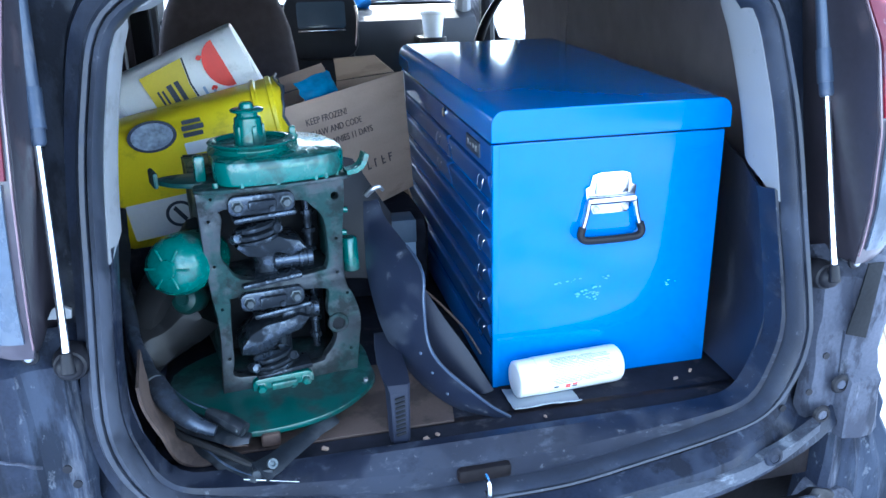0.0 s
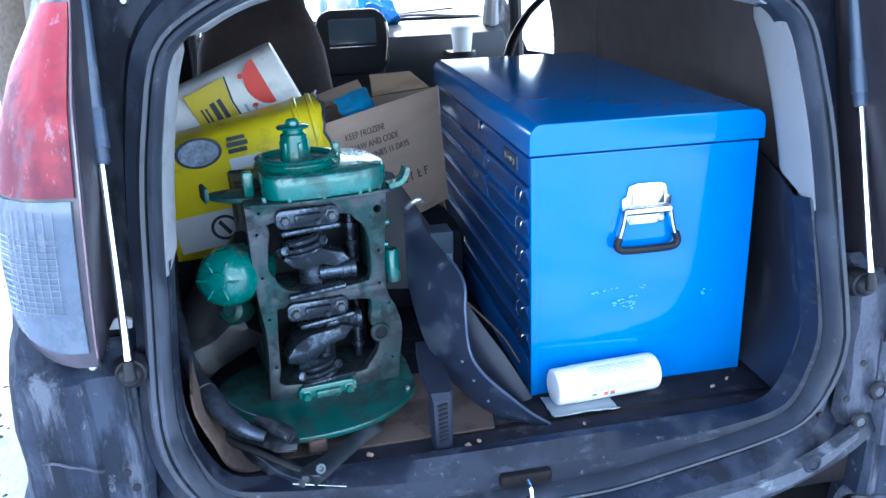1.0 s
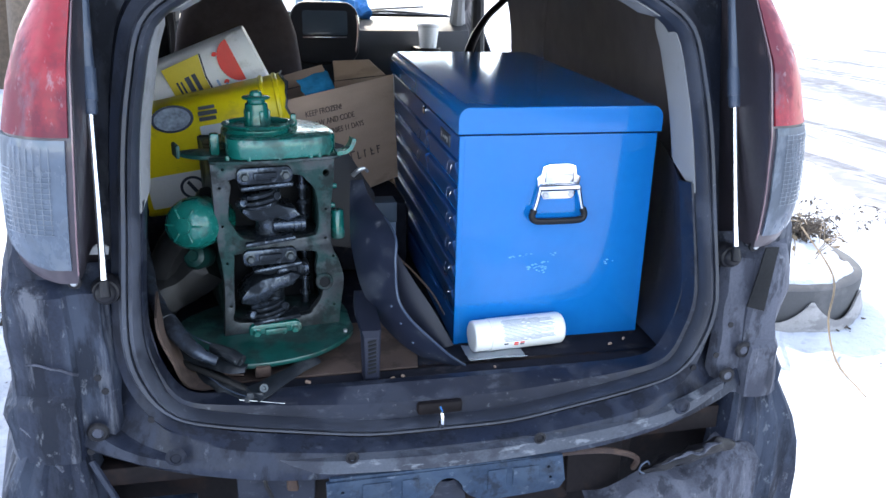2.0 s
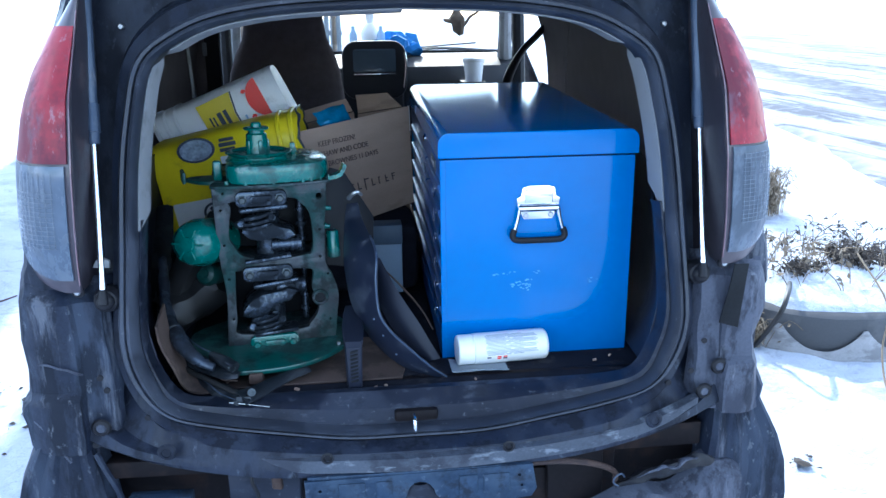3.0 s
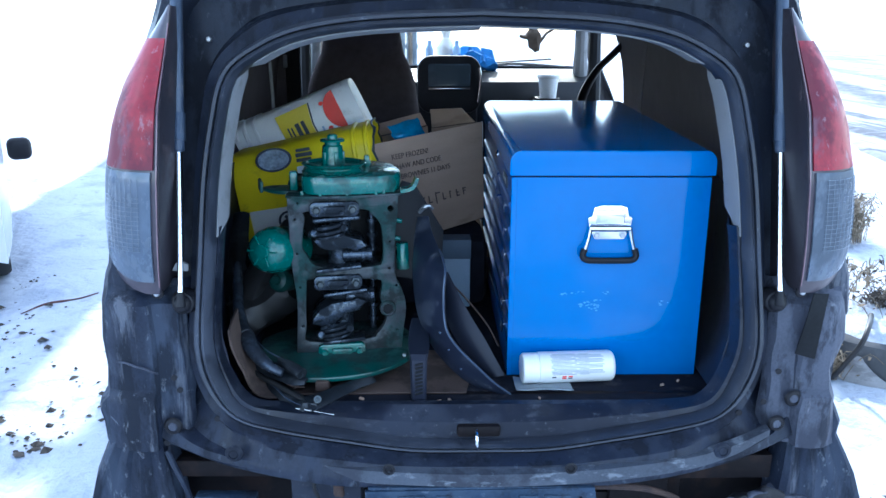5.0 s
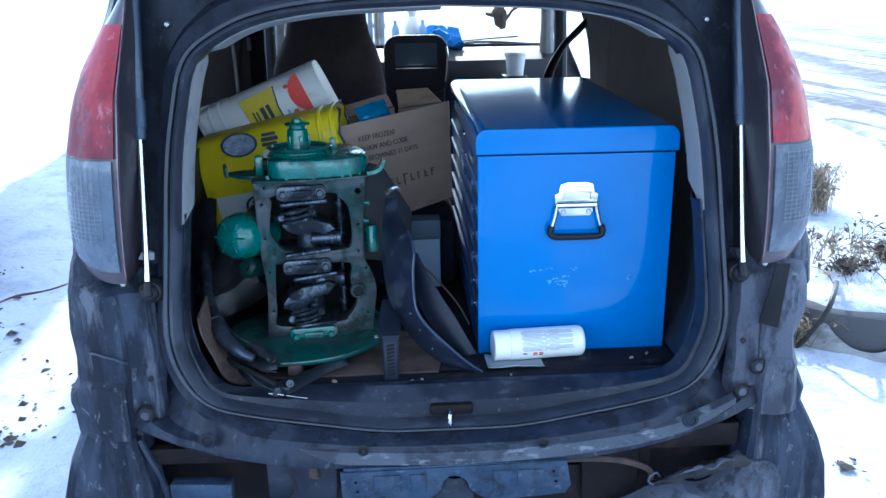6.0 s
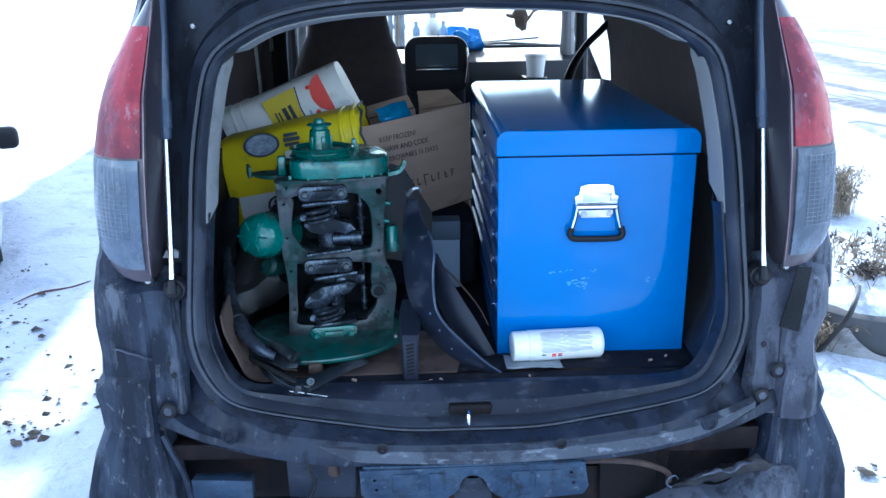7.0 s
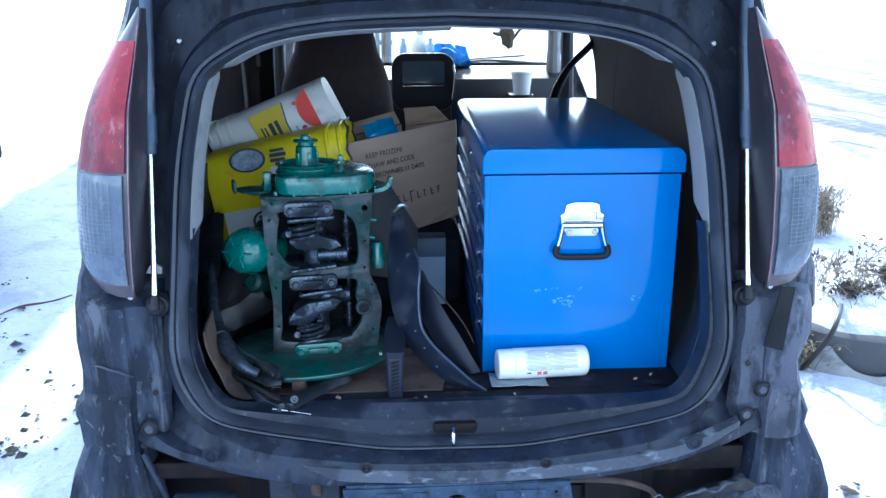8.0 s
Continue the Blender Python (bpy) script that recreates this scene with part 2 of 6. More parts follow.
M["lens_rim"] = surf("lamp_housing", (0.044, 0.033, 0.044), 0.35, 0, 0.3, 9, 0.1, 90, (0.070, 0.060, 0.072), 0.3, 9, coat=0.3, streak=3)
M["bead_glint"] = surf("housing_edge_glint", (0.17, 0.105, 0.12), 0.25, 0, 0.3, 20, 0.1, 90, coat=0.4)
M["lamp_back"] = surf("lamp_back", (0.030, 0.026, 0.034), 0.5, 0, 0.3, 9, 0.1, 90, (0.07, 0.05, 0.055), 0.15, 12)
M["tyre"] = surf("tyre_rubber", (0.025, 0.025, 0.026), 0.85, 0, 0.2, 10, 0.3, 120, (0.16, 0.15, 0.14), 0.3, 5)
M["old_tyre"] = surf("weathered_tyre", (0.062, 0.064, 0.070), 0.85, 0, 0.15, 8, 0.3, 120, (0.10, 0.10, 0.105), 0.25, 5)
M["tyre_shell"] = surf("frosted_tyre_shell", (0.26, 0.255, 0.26), 0.85, 0, 0.2, 7, 0.3, 120, (0.13, 0.125, 0.13), 0.40, 6, streak=0.4)
M["alloy"] = surf("alloy", (0.4, 0.41, 0.42), 0.35, 0.9, 0.1, 10, 0.05, 200)
M["screen"] = surf("screen_glass", (0.05, 0.07, 0.09), 0.16, 0, 0.05, 10, 0, 100)
M["blue_cloth"] = surf("blue_cloth", (0.02, 0.16, 0.45), 0.9, 0, 0.3, 30, 0.5, 300)
M["straw"] = surf("dead_stems", (0.21, 0.165, 0.115), 0.9, 0, 0.3, 30, 0.2, 200, island=0.4)
M["dark_weed"] = surf("withered_leaves", (0.05, 0.04, 0.033), 0.9, 0, 0.4, 30, 0.2, 200, island=0.5)
M["bark"] = surf("dead_wood", (0.10, 0.075, 0.055), 0.9, 0, 0.4, 20, 0.6, 120)
M["fence"] = surf("weathered_blue_boards", (0.12, 0.16, 0.20), 0.8, 0, 0.3, 8, 0.2, 120, streak=5)
M["red_stick"] = surf("red_rod", (0.09, 0.03, 0.028), 0.6, 0, 0.3, 20, 0.1, 120)
M["white_car"] = surf("white_car_paint", (0.7, 0.71, 0.72), 0.25, 0, 0.04, 3, 0, 100, coat=0.5)
M["pale"] = surf("pale_carton", (0.20, 0.27, 0.36), 0.6, 0, 0.1, 12, 0.05, 200)
M["carton_dark"] = surf("dark_carton", (0.06, 0.09, 0.13), 0.6, 0, 0.1, 12, 0.05, 200)
M["hose"] = surf("black_hose", (0.012, 0.012, 0.013), 0.5, 0, 0.2, 20, 0.05, 200)


def glass_mat(name, tint, rough=0.02):
    m = bpy.data.materials.new(name)
    m.use_nodes = True
    b = m.node_tree.nodes["Principled BSDF"]
    b.inputs["Base Color"].default_value = (*tint, 1)
    b.inputs["Roughness"].default_value = rough
    b.inputs["Transmission Weight"].default_value = 1.0
    b.inputs["IOR"].default_value = 1.45
    return m


M["glass"] = glass_mat("window_glass", (0.92, 0.95, 0.94))
M["clear"] = glass_mat("clear_film", (0.62, 0.67, 0.72), 0.14)
M["clear"].node_tree.nodes["Principled BSDF"].inputs["Transmission Weight"].default_value = 0.6
M["privacy"] = surf("privacy_glass", (0.006, 0.006, 0.007), 0.06, 0, 0.05, 5, 0, 100, coat=0.5)


def snow_mat():
    m = surf("snow", (0.47, 0.50, 0.56), 0.8, 0, 0.05, 2.5, 0.0, 60, (0.10, 0.085, 0.07), 0.0, 1.2, spec=0.3, more=[((0.33, 0.36, 0.43), 0.30, 2.4, 1), ((0.24, 0.25, 0.29), 0.05, 9, 1), ((0.10, 0.095, 0.095), -0.16, 26, 1)])
    n, l = m.node_tree.nodes, m.node_tree.links
    b = n["Principled BSDF"]
    tc = n.new("ShaderNodeTexCoord")
    c = n.new("ShaderNodeTexNoise")
    c.inputs["Scale"].default_value, c.inputs["Detail"].default_value, c.inputs["Roughness"].default_value = 3.2, 9, 0.62
    f = n.new("ShaderNodeTexNoise")
    f.inputs["Scale"].default_value, f.inputs["Detail"].default_value = 34, 6
    a = n.new("ShaderNodeMath")
    a.operation = "MULTIPLY_ADD"
    a.inputs[1].default_value = 0.10
    bp = n.new("ShaderNodeBump")
    bp.inputs["Strength"].default_value, bp.inputs["Distance"].default_value = 0.9, 0.08
    l.new(tc.outputs["Object"], c.inputs["Vector"])
    l.new(tc.outputs["Object"], f.inputs["Vector"])
    l.new(f.outputs["Fac"], a.inputs[0])
    l.new(c.outputs["Fac"], a.inputs[2])
    l.new(a.outputs[0], bp.inputs["Height"])
    l.new(bp.outputs[0], b.inputs["Normal"])
    b.inputs["Subsurface Weight"].default_value = 0.0
    return m


M["snow"] = snow_mat()


def road_mat():
    """Packed snow with wheel ruts that run along the road, where wet gravel shows."""
    m = surf("packed_road_snow", (0.45, 0.47, 0.53), 0.85, 0, 0.08, 1.2, 0.5, 30, spec=0.15)
    n, l = m.node_tree.nodes, m.node_tree.links
    b = n["Principled BSDF"]
    base = b.inputs["Base Color"].links[0].from_socket
    tc = n.new("ShaderNodeTexCoord")
    dot = n.new("ShaderNodeVectorMath")
    dot.operation = "DOT_PRODUCT"
    dot.inputs[1].default_value = (0.05, -0.0135, 0)
    l.new(tc.outputs["Object"], dot.inputs[0])
    g = n.new("ShaderNodeTexNoise")
    g.inputs["Scale"].default_value, g.inputs["Detail"].default_value = 1.1, 7
    l.new(tc.outputs["Object"], g.inputs["Vector"])
    a = n.new("ShaderNodeMath")
    a.operation = "MULTIPLY_ADD"
    a.inputs[1].default_value = 0.05
    l.new(g.outputs["Fac"], a.inputs[0])
    l.new(dot.outputs["Value"], a.inputs[2])
    ramp = n.new("ShaderNodeValToRGB")
    el = ramp.color_ramp.elements
    el[0].position, el[0].color = 0.0, (0, 0, 0, 1)
    el[1].position, el[1].color = 1.0, (.3, .3, .3, 1)
    for q, v in ((.160, .05), (.170, .7), (.178, .7), (.190, .08), (.255, .10), (.275, .75), (.305, .85), (.325, .15), (.375, .10), (.39, .65), (.41, .6), (.43, .1), (.52, .1), (.55, .6), (.6, .2)):
        e = el.new(q)
        e.color = (v, v, v, 1)
    l.new(a.outputs[0], ramp.inputs[0])
    f = n.new("ShaderNodeTexNoise")
    f.inputs["Scale"].default_value, f.inputs["Detail"].default_value = 6, 7
    l.new(tc.outputs["Object"], f.inputs["Vector"])
    fr = n.new("ShaderNodeMapRange")
    fr.inputs[1].default_value, fr.inputs[2].default_value, fr.inputs[3].default_value = 0.3, 0.5, 0.7
    l.new(f.outputs["Fac"], fr.inputs[0])
    # fine tracks that run with the ruts
    mp = n.new("ShaderNodeMapping")
    mp.inputs["Rotation"].default_value = (0, 0, radians(15))
    mp.inputs["Scale"].default_value = (2.2, 0.14, 1)
    l.new(tc.outputs["Object"], mp.inputs["Vector"])
    tr = n.new("ShaderNodeTexNoise")
    tr.inputs["Scale"].default_value, tr.inputs["Detail"].default_value, tr.inputs["Roughness"].default_value = 1.3, 6, 0.65
    l.new(mp.outputs[0], tr.inputs["Vector"])
    tm = n.new("ShaderNodeMapRange")
    tm.inputs[1].default_value, tm.inputs[2].default_value, tm.inputs[4].default_value = 0.43, 0.58, 0.85
    l.new(tr.outputs["Fac"], tm.inputs[0])
    both = n.new("ShaderNodeMath")
    both.operation = "MAXIMUM"
    l.new(ramp.outputs[0], both.inputs[0])
    l.new(tm.outputs[0], both.inputs[1])
    gm = n.new("ShaderNodeMath")
    gm.operation = "MULTIPLY"
    l.new(both.outputs[0], gm.inputs[0])
    l.new(fr.outputs[0], gm.inputs[1])
    mx = n.new("ShaderNodeMix")
    mx.data_type = "RGBA"
    mx.inputs[7].default_value = (0.035, 0.035, 0.042, 1)
    l.new(gm.outputs[0], mx.inputs[0])
    l.new(base, mx.inputs[6])
    l.new(mx.outputs[2], b.inputs["Base Color"])
    return m


M["road"] = road_mat()


# ---- building helpers ----
def thing(name, m=None, label="", category="", group="", kind=""):
    ob = new(name)
    ob.empty_display_size = 0.05
    ob.matrix_basis = m or Matrix()
    return tagged(ob, label, category, group, kind)


def finish(me, mat, smooth=35):
    me.materials.clear()
    me.materials.append(mat)
    if smooth:
        me.polygons.foreach_set("use_smooth", [True] * len(me.polygons))
        me.set_sharp_from_angle(angle=radians(smooth))
    me.update()


def part(name, bm, mat, parent=None, label="", m=None, smooth=35):
    bmesh.ops.recalc_face_normals(bm, faces=bm.faces)
    me = bpy.data.meshes.new(name)
    bm.to_mesh(me)
    bm.free()
    finish(me, mat, smooth)
    ob = new(name, me)
    if m:
        ob.matrix_basis = m
    if parent:
        ob.parent = parent
    return tagged(ob, label)


def even(ob):
    """Keeps the shading of large flat faces flat beside their rounded edges."""
    w = ob.modifiers.new("even", "WEIGHTED_NORMAL")
    w.keep_sharp, w.weight = True, 100
    return ob


def box(bm, c, s, bevel=0.0, m=None, seg=2):
    r = bmesh.ops.create_cube(bm, size=1)
    mat = Matrix.Translation(c) @ Matrix.Diagonal((*s, 1))
    bmesh.ops.transform(bm, matrix=mat, verts=r["verts"])
    vs = r["verts"]
    if bevel:
        es = list({e for v in vs for e in v.link_edges})
        g = bmesh.ops.bevel(bm, geom=es, offset=bevel, segments=seg, affect="EDGES", profile=0.5)
        vs = list({v for f in g["faces"] for v in f.verts} | {v for v in vs if v.is_valid})
    if m:
        bmesh.ops.transform(bm, matrix=m, verts=vs)
    return bm


def boxm(c, s, bevel=0.0, m=None, seg=2):
    return box(bmesh.new(), c, s, bevel, m, seg)


def axis_matrix(p0, p1):
    d = Vector(p1) - Vector(p0)
    return Matrix.Translation(p0) @ d.to_track_quat("Z", "Y").to_matrix().to_4x4()


def lathe(bm, profile, seg=24, m=None, squash=None):
    """Turn (radius, height) pairs round z; closed at both ends where the radius is not 0."""
    rings = []
    for r, z in profile:
        ring = []
        for i in range(seg):
            a = 2 * math.pi * i / seg
            x, y = r * math.cos(a), r * math.sin(a)
            v = Vector((x, y, z))
            ring.append(bm.verts.new(m @ v if m else v))
        rings.append(ring)
    for a, b in zip(rings, rings[1:]):
        for i in range(seg):
            j = (i + 1) % seg
            bm.faces.new((a[i], a[j], b[j], b[i]))
    bm.faces.new(list(reversed(rings[0])))
    bm.faces.new(rings[-1])
    return bm


def cyl(bm, p0, p1, r0, r1=None, seg=16, bevel=0.0):
    r1 = r0 if r1 is None else r1
    h = (Vector(p1) - Vector(p0)).length
    prof = [(r0, 0), (r1, h)]
    if bevel:
        prof = [(r0 - bevel, 0), (r0, bevel), (r1, h - bevel), (r1 - bevel, h)]
    return lathe(bm, prof, seg, axis_matrix(p0, p1))


def curve_through(pts, sub=6):
    """Catmull-Rom points through pts; each may carry more numbers than three."""
    p = np.array(pts, float)
    p = np.vstack([2 * p[0] - p[1], p, 2 * p[-1] - p[-2]])
    out = []
    for i in range(1, len(p) - 2):
        for k in range(sub):
            t = k / sub
            out.append(0.5 * (2 * p[i] + (p[i + 1] - p[i - 1]) * t + (2 * p[i - 1] - 5 * p[i] + 4 * p[i + 1] - p[i + 2]) * t * t
                              + (3 * p[i] - p[i - 1] - 3 * p[i + 1] + p[i + 2]) * t ** 3))
    out.append(p[-2])
    return np.array(out)


def tube(bm, pts, r, seg=10, sub=5, flat=1.0):
    """A round bar along pts (x, y, z or x, y, z, radius)."""
    c = curve_through(pts, sub) if sub else np.array(pts, float)
    rings, up = [], Vector((0.13, 0.31, 0.94)).normalized()
    for i, p in enumerate(c):
        d = Vector(c[min(i + 1, len(c) - 1)][:3] - c[max(i - 1, 0)][:3]).normalized()
        u = (up - d * up.dot(d)).normalized()
        up = u
        w = d.cross(u)
        rad = p[3] if len(p) > 3 else r
        rings.append([bm.verts.new(Vector(p[:3]) + (u * math.cos(a) * flat + w * math.sin(a)) * rad) for a in (2 * math.pi * k / seg for k in range(seg))])
    for a, b in zip(rings, rings[1:]):
        for i in range(seg):
            j = (i + 1) % seg
            bm.faces.new((a[i], a[j], b[j], b[i]))
    bm.faces.new(list(reversed(rings[0])))
    bm.faces.new(rings[-1])
    return bm


def grid(bm, rows, closed=False, m=None):
    """A sheet through rows of points of equal number."""
    vs = [[bm.verts.new(m @ Vector(p) if m else Vector(p)) for p in row] for row in rows]
    for a, b in zip(vs, vs[1:]):
        n = len(a)
        for i in range(n if closed else n - 1):
            j = (i + 1) % n
            bm.faces.new((a[i], a[j], b[j], b[i]))
    return vs


def solid(bm, thickness):
    bmesh.ops.recalc_face_normals(bm, faces=bm.faces)
    bmesh.ops.solidify(bm, geom=bm.faces[:], thickness=thickness)
    return bm


def flat(polys, depth, bevel=0.0):
    """A flat plate cut to closed outlines (x, y), the later ones holes in the first, extruded by depth along z. Returns a bmesh."""
    cu = bpy.data.curves.new("outline", "CURVE")
    cu.dimensions, cu.fill_mode = "2D", "BOTH"
    cu.extrude, cu.bevel_depth, cu.bevel_resolution = max(0, depth / 2 - bevel), bevel, 1
    for poly in polys:
        s = cu.splines.new("POLY")
        s.points.add(len(poly) - 1)
        for q, (x, y) in zip(s.points, poly):
            q.co = (x, y, 0, 1)
        s.use_cyclic_u = True
    return curve_bm(cu)


def curve_bm(cu):
    ob = bpy.data.objects.new("outline", cu)
    scene.collection.objects.link(ob)
    bpy.context.view_layer.update()
    me = bpy.data.meshes.new_from_object(ob.evaluated_get(bpy.context.evaluated_depsgraph_get()))
    bpy.data.objects.remove(ob)
    bm = bmesh.new()
    bm.from_mesh(me)
    bpy.data.meshes.remove(me)
    bmesh.ops.remove_doubles(bm, verts=bm.verts, dist=1e-5)
    return bm


def letters(body, size, depth=0.0006):
    cu = bpy.data.curves.new("letters", "FONT")
    cu.body, cu.size, cu.extrude = body, size, depth
    return curve_bm(cu)


def round_rect(w, h, r, n=5, cx=0, cy=0):
    out = []
    for sx, sy, a0 in ((1, 1, 0), (-1, 1, 90), (-1, -1, 180), (1, -1, 270)):
        for k in range(n + 1):
            a = radians(a0 + 90 * k / n)
            out.append((cx + sx * (w / 2 - r) + r * math.cos(a), cy + sy * (h / 2 - r) + r * math.sin(a)))
    return out


def circle(r, n=20, cx=0, cy=0, a=1.0):
    return [(cx + r * math.cos(2 * math.pi * k / n), cy + a * r * math.sin(2 * math.pi * k / n)) for k in range(n)]


def xf(bm, m):
    bmesh.ops.transform(bm, matrix=m, verts=bm.verts)
    return bm


def wobble(bm, amount, scale, seed=0.0):
    for v in bm.verts:
        v.co += noise.noise_vector(v.co * scale + Vector((seed, seed * 2, seed * 3))) * amount
    return bm


UPRIGHT = pose(0, 0, 0, 90, 0, 0)            # turns a flat outline (x, y) into an upright one (x, z) that faces -y


# ---- ground ----
def road_edge(y):
    return 2.78 + (0.29 * y if y > 0 else 0.04 * y) + 0.25 * noise.noise(Vector((y * 0.5, 3.1, 0)))


def ground_height(x, y):
    """Snow: uneven near the car, a bank that rises on the far left."""
    h = 0.05 * noise.noise(Vector((x * 0.45, y * 0.45, 0.3))) + 0.035 * noise.noise(Vector((x * 2.1, y * 1.5, 4))) + 0.022 * noise.noise(Vector((x * 5, y * 4, 9))) + 0.012 * noise.noise(Vector((x * 13, y * 11, 2)))
    d = max(0.0, -x - 2.6 - 0.1 * y)
    h += min(3.2, 0.22 * d * min(1.0, d / 3)) * (0.5 + 0.5 * math.tanh((y - 3.0) / 1.5))
    if abs(x) < 1.1 and -0.5 < y < 4.6:
        h *= 0.3
    elif x < -1.0 and x > -6 and y < 8:
        h += .05 * noise.noise(Vector((x * 3.1, y * 2.2, 7))) + .03 * abs(noise.noise(Vector((x * 8, y * 6, 3))))
    elif x > 1.1 and -1 < y < 6:
        h += .03 * abs(noise.noise(Vector((x * 6, y * 5, 5)))) + .012 * noise.noise(Vector((x * 15, y * 13, 6)))
    e = x - road_edge(y) - .2
    if e > 0:
        h -= .14 * min(1, e / .5)
    return h


def sheet(xs, ys, f):
    bm = bmesh.new()
    grid(bm, [[(x, y, f(x, y)) for x in xs] for y in ys])
    return bm


def steps(near, far, fine, grow):
    out, p, s = [], near, fine
    while p < far:
        out.append(p)
        s *= grow
        p += s
    return out + [far]


axis_x = [-v for v in reversed(steps(0.0, 2500, 0.05, 1.022)[1:])] + steps(0.0, 2500, 0.05, 1.022)
axis_y = [1.5 - v for v in reversed(steps(0.0, 2500, 0.06, 1.04)[1:])] + [1.5 + v for v in steps(0.0, 2500, 0.06, 1.04)]
tagged(part("ground", sheet(axis_x, axis_y, ground_height), M["snow"], smooth=80), "uneven trampled snow with bare patches", "ground", kind="structure")


bm = bmesh.new()
rows = []
for y in [-80, -50, -30, -18, -11, -7] + steps(-4.0, 600, 0.12, 1.05):
    e = road_edge(y)
    row = []
    for k in range(60):
        u = k / 59
        x = e + u * (9.0 + 0.05 * max(0, y))
        rut = sum(-d * math.exp(-((x - c) / .22) ** 2) for c, d in ((4.45, .03), (5.85, .045), (7.6, .03), (10.3, .05), (12.2, .04), (14.6, .05)))
        row.append((x, y, 0.085 - 0.13 * math.exp(-u * 60) + rut + 0.02 * noise.noise(Vector((x * 1.7, y * 0.7, 1)))))
    rows.append(row)
grid(bm, rows)
tagged(part("road", bm, M["road"], smooth=80), "snow-packed gravel road with wheel ruts", "road", kind="structure")


# ---- car ----
car = thing("car", None, "dark navy hatchback with its tailgate up and rear bumper off, dusty", "car")

# half outlines from the bottom centre round the right to the top centre (x, z)
SEAL = [(0, .632), (.13, .634), (.25, .652), (.385, .677), (.466, .705), (.517, .765), (.535, .855), (.527, 1.02), (.519, 1.15), (.505, 1.25), (.480, 1.345), (.42, 1.397), (.335, 1.432), (.2, 1.452), (0, 1.460)]
OUTER = [(0, .597), (.13, .595), (.24, .590), (.38, .612), (.53, .635), (.672, .685), (.690, .80), (.686, 1.0), (.682, 1.13), (.668, 1.23), (.640, 1.34), (.612, 1.430), (.56, 1.52), (.3, 1.555), (0, 1.565)]
GUTTER = [(0, .612), (.13, .613), (.24, .612), (.38, .635), (.52, .655), (.600, .70), (.602, .80), (.590, 1.0), (.590, 1.13), (.590, 1.23), (.583, 1.34), (.573, 1.425), (.52, 1.495), (.29, 1.53), (0, 1.54)]


def lean(z):
    return max(0.0, 0.22 * (z - 0.85))


def inset(half, d, up=None):
    """The outline moved inwards by d (up: by another step at the bottom)."""
    out = []
    cx, cz = 0.0, 1.05
    for i, (x, z) in enumerate(half):
        a = half[max(i - 1, 0)]
        b = half[min(i + 1, len(half) - 1)]
        t = Vector((b[0] - a[0], b[1] - a[1]))
        n = Vector((-t.y, t.x)).normalized()
        k = d if up is None or i > 4 else up
        out.append((max(0.0, x + n.x * k) if i not in (0, len(half) - 1) else 0.0, z + n.y * k))
    return out


def ring(half, ys, sub=4):
    """Outline with a depth for each control point (or one for all), leaning with the tailgate opening."""
    if not hasattr(ys, "__len__"):
        ys = [ys] * len(half)
    c = curve_through([(x, z, y) for (x, z), y in zip(half, ys)], sub)
    pts = [(x, y + lean(z), z) for x, z, y in c]
    return pts + [(-x, y, z) for x, y, z in pts[1:-1]][::-1]


def mix(a, b, f):
    return [(p[0] + (q[0] - p[0]) * f, p[1] + (q[1] - p[1]) * f) for p, q in zip(a, b)]


def depths(bottom, side):
    return [bottom] * 4 + [bottom * 0.6 + side * 0.4] + [side] * 10


# rear panel round the opening: flange, gutter, outer face
bm = bmesh.new()
R = [ring(SEAL, depths(-.012, .015)), ring(mix(SEAL, GUTTER, .22), depths(-.04, .02)), ring(mix(SEAL, GUTTER, .34), depths(-.05, .062)), ring(mix(SEAL, GUTTER, .90), depths(-.056, .060)),
     ring(GUTTER, depths(-.058, .005)), ring(mix(GUTTER, OUTER, .6), depths(-.062, .006)), ring(OUTER, depths(-.060, .03)), ring(inset(OUTER, -.004, -.006), depths(-.03, .06))]
grid(bm, [r for r in R], closed=True)
part("rear_panel", solid(bm, 0.003), M["inner_paint"], car, "dusty dark jamb round the tailgate opening")

# bare lip under the seal
bm = bmesh.new()
centre = curve_through([(-.36, -.050, .640, .35), (-.24, -.060, .624, .9), (-.17, -.068, .622, 1), (0, -.068, .615, 1), (.17, -.068, .620, 1), (.3, -.066, .632, 1), (.40, -.060, .645, .95), (.48, -.050, .664, .8), (.55, -.036, .690, .5)], 5)
lip = [[(x, y + dy, z + dz * f) for x, y, z, f in centre] for dz, dy in ((-.024, .02), (-.022, 0), (.004, 0), (.007, .02))]
grid(bm, lip)
part("sill_lip", solid(bm, 0.003), M["jamb_steel"], car, "scratched grey steel lip under the seal")

# seal: a ribbed rubber section all round
T = inset(SEAL, .031, .016)
bm = bmesh.new()
prof = [(0.0, .012), (.05, -.004), (.22, -.014), (.40, -.012), (.46, -.002), (.52, -.010), (.72, -.014), (.92, -.004), (1.0, .02), (1.0, .05)]
grid(bm, [ring(mix(SEAL, T, f), d) for f, d in prof], closed=True)
part("seal", solid(bm, 0.002), M["rubber"], car, "ribbed black rubber door seal")

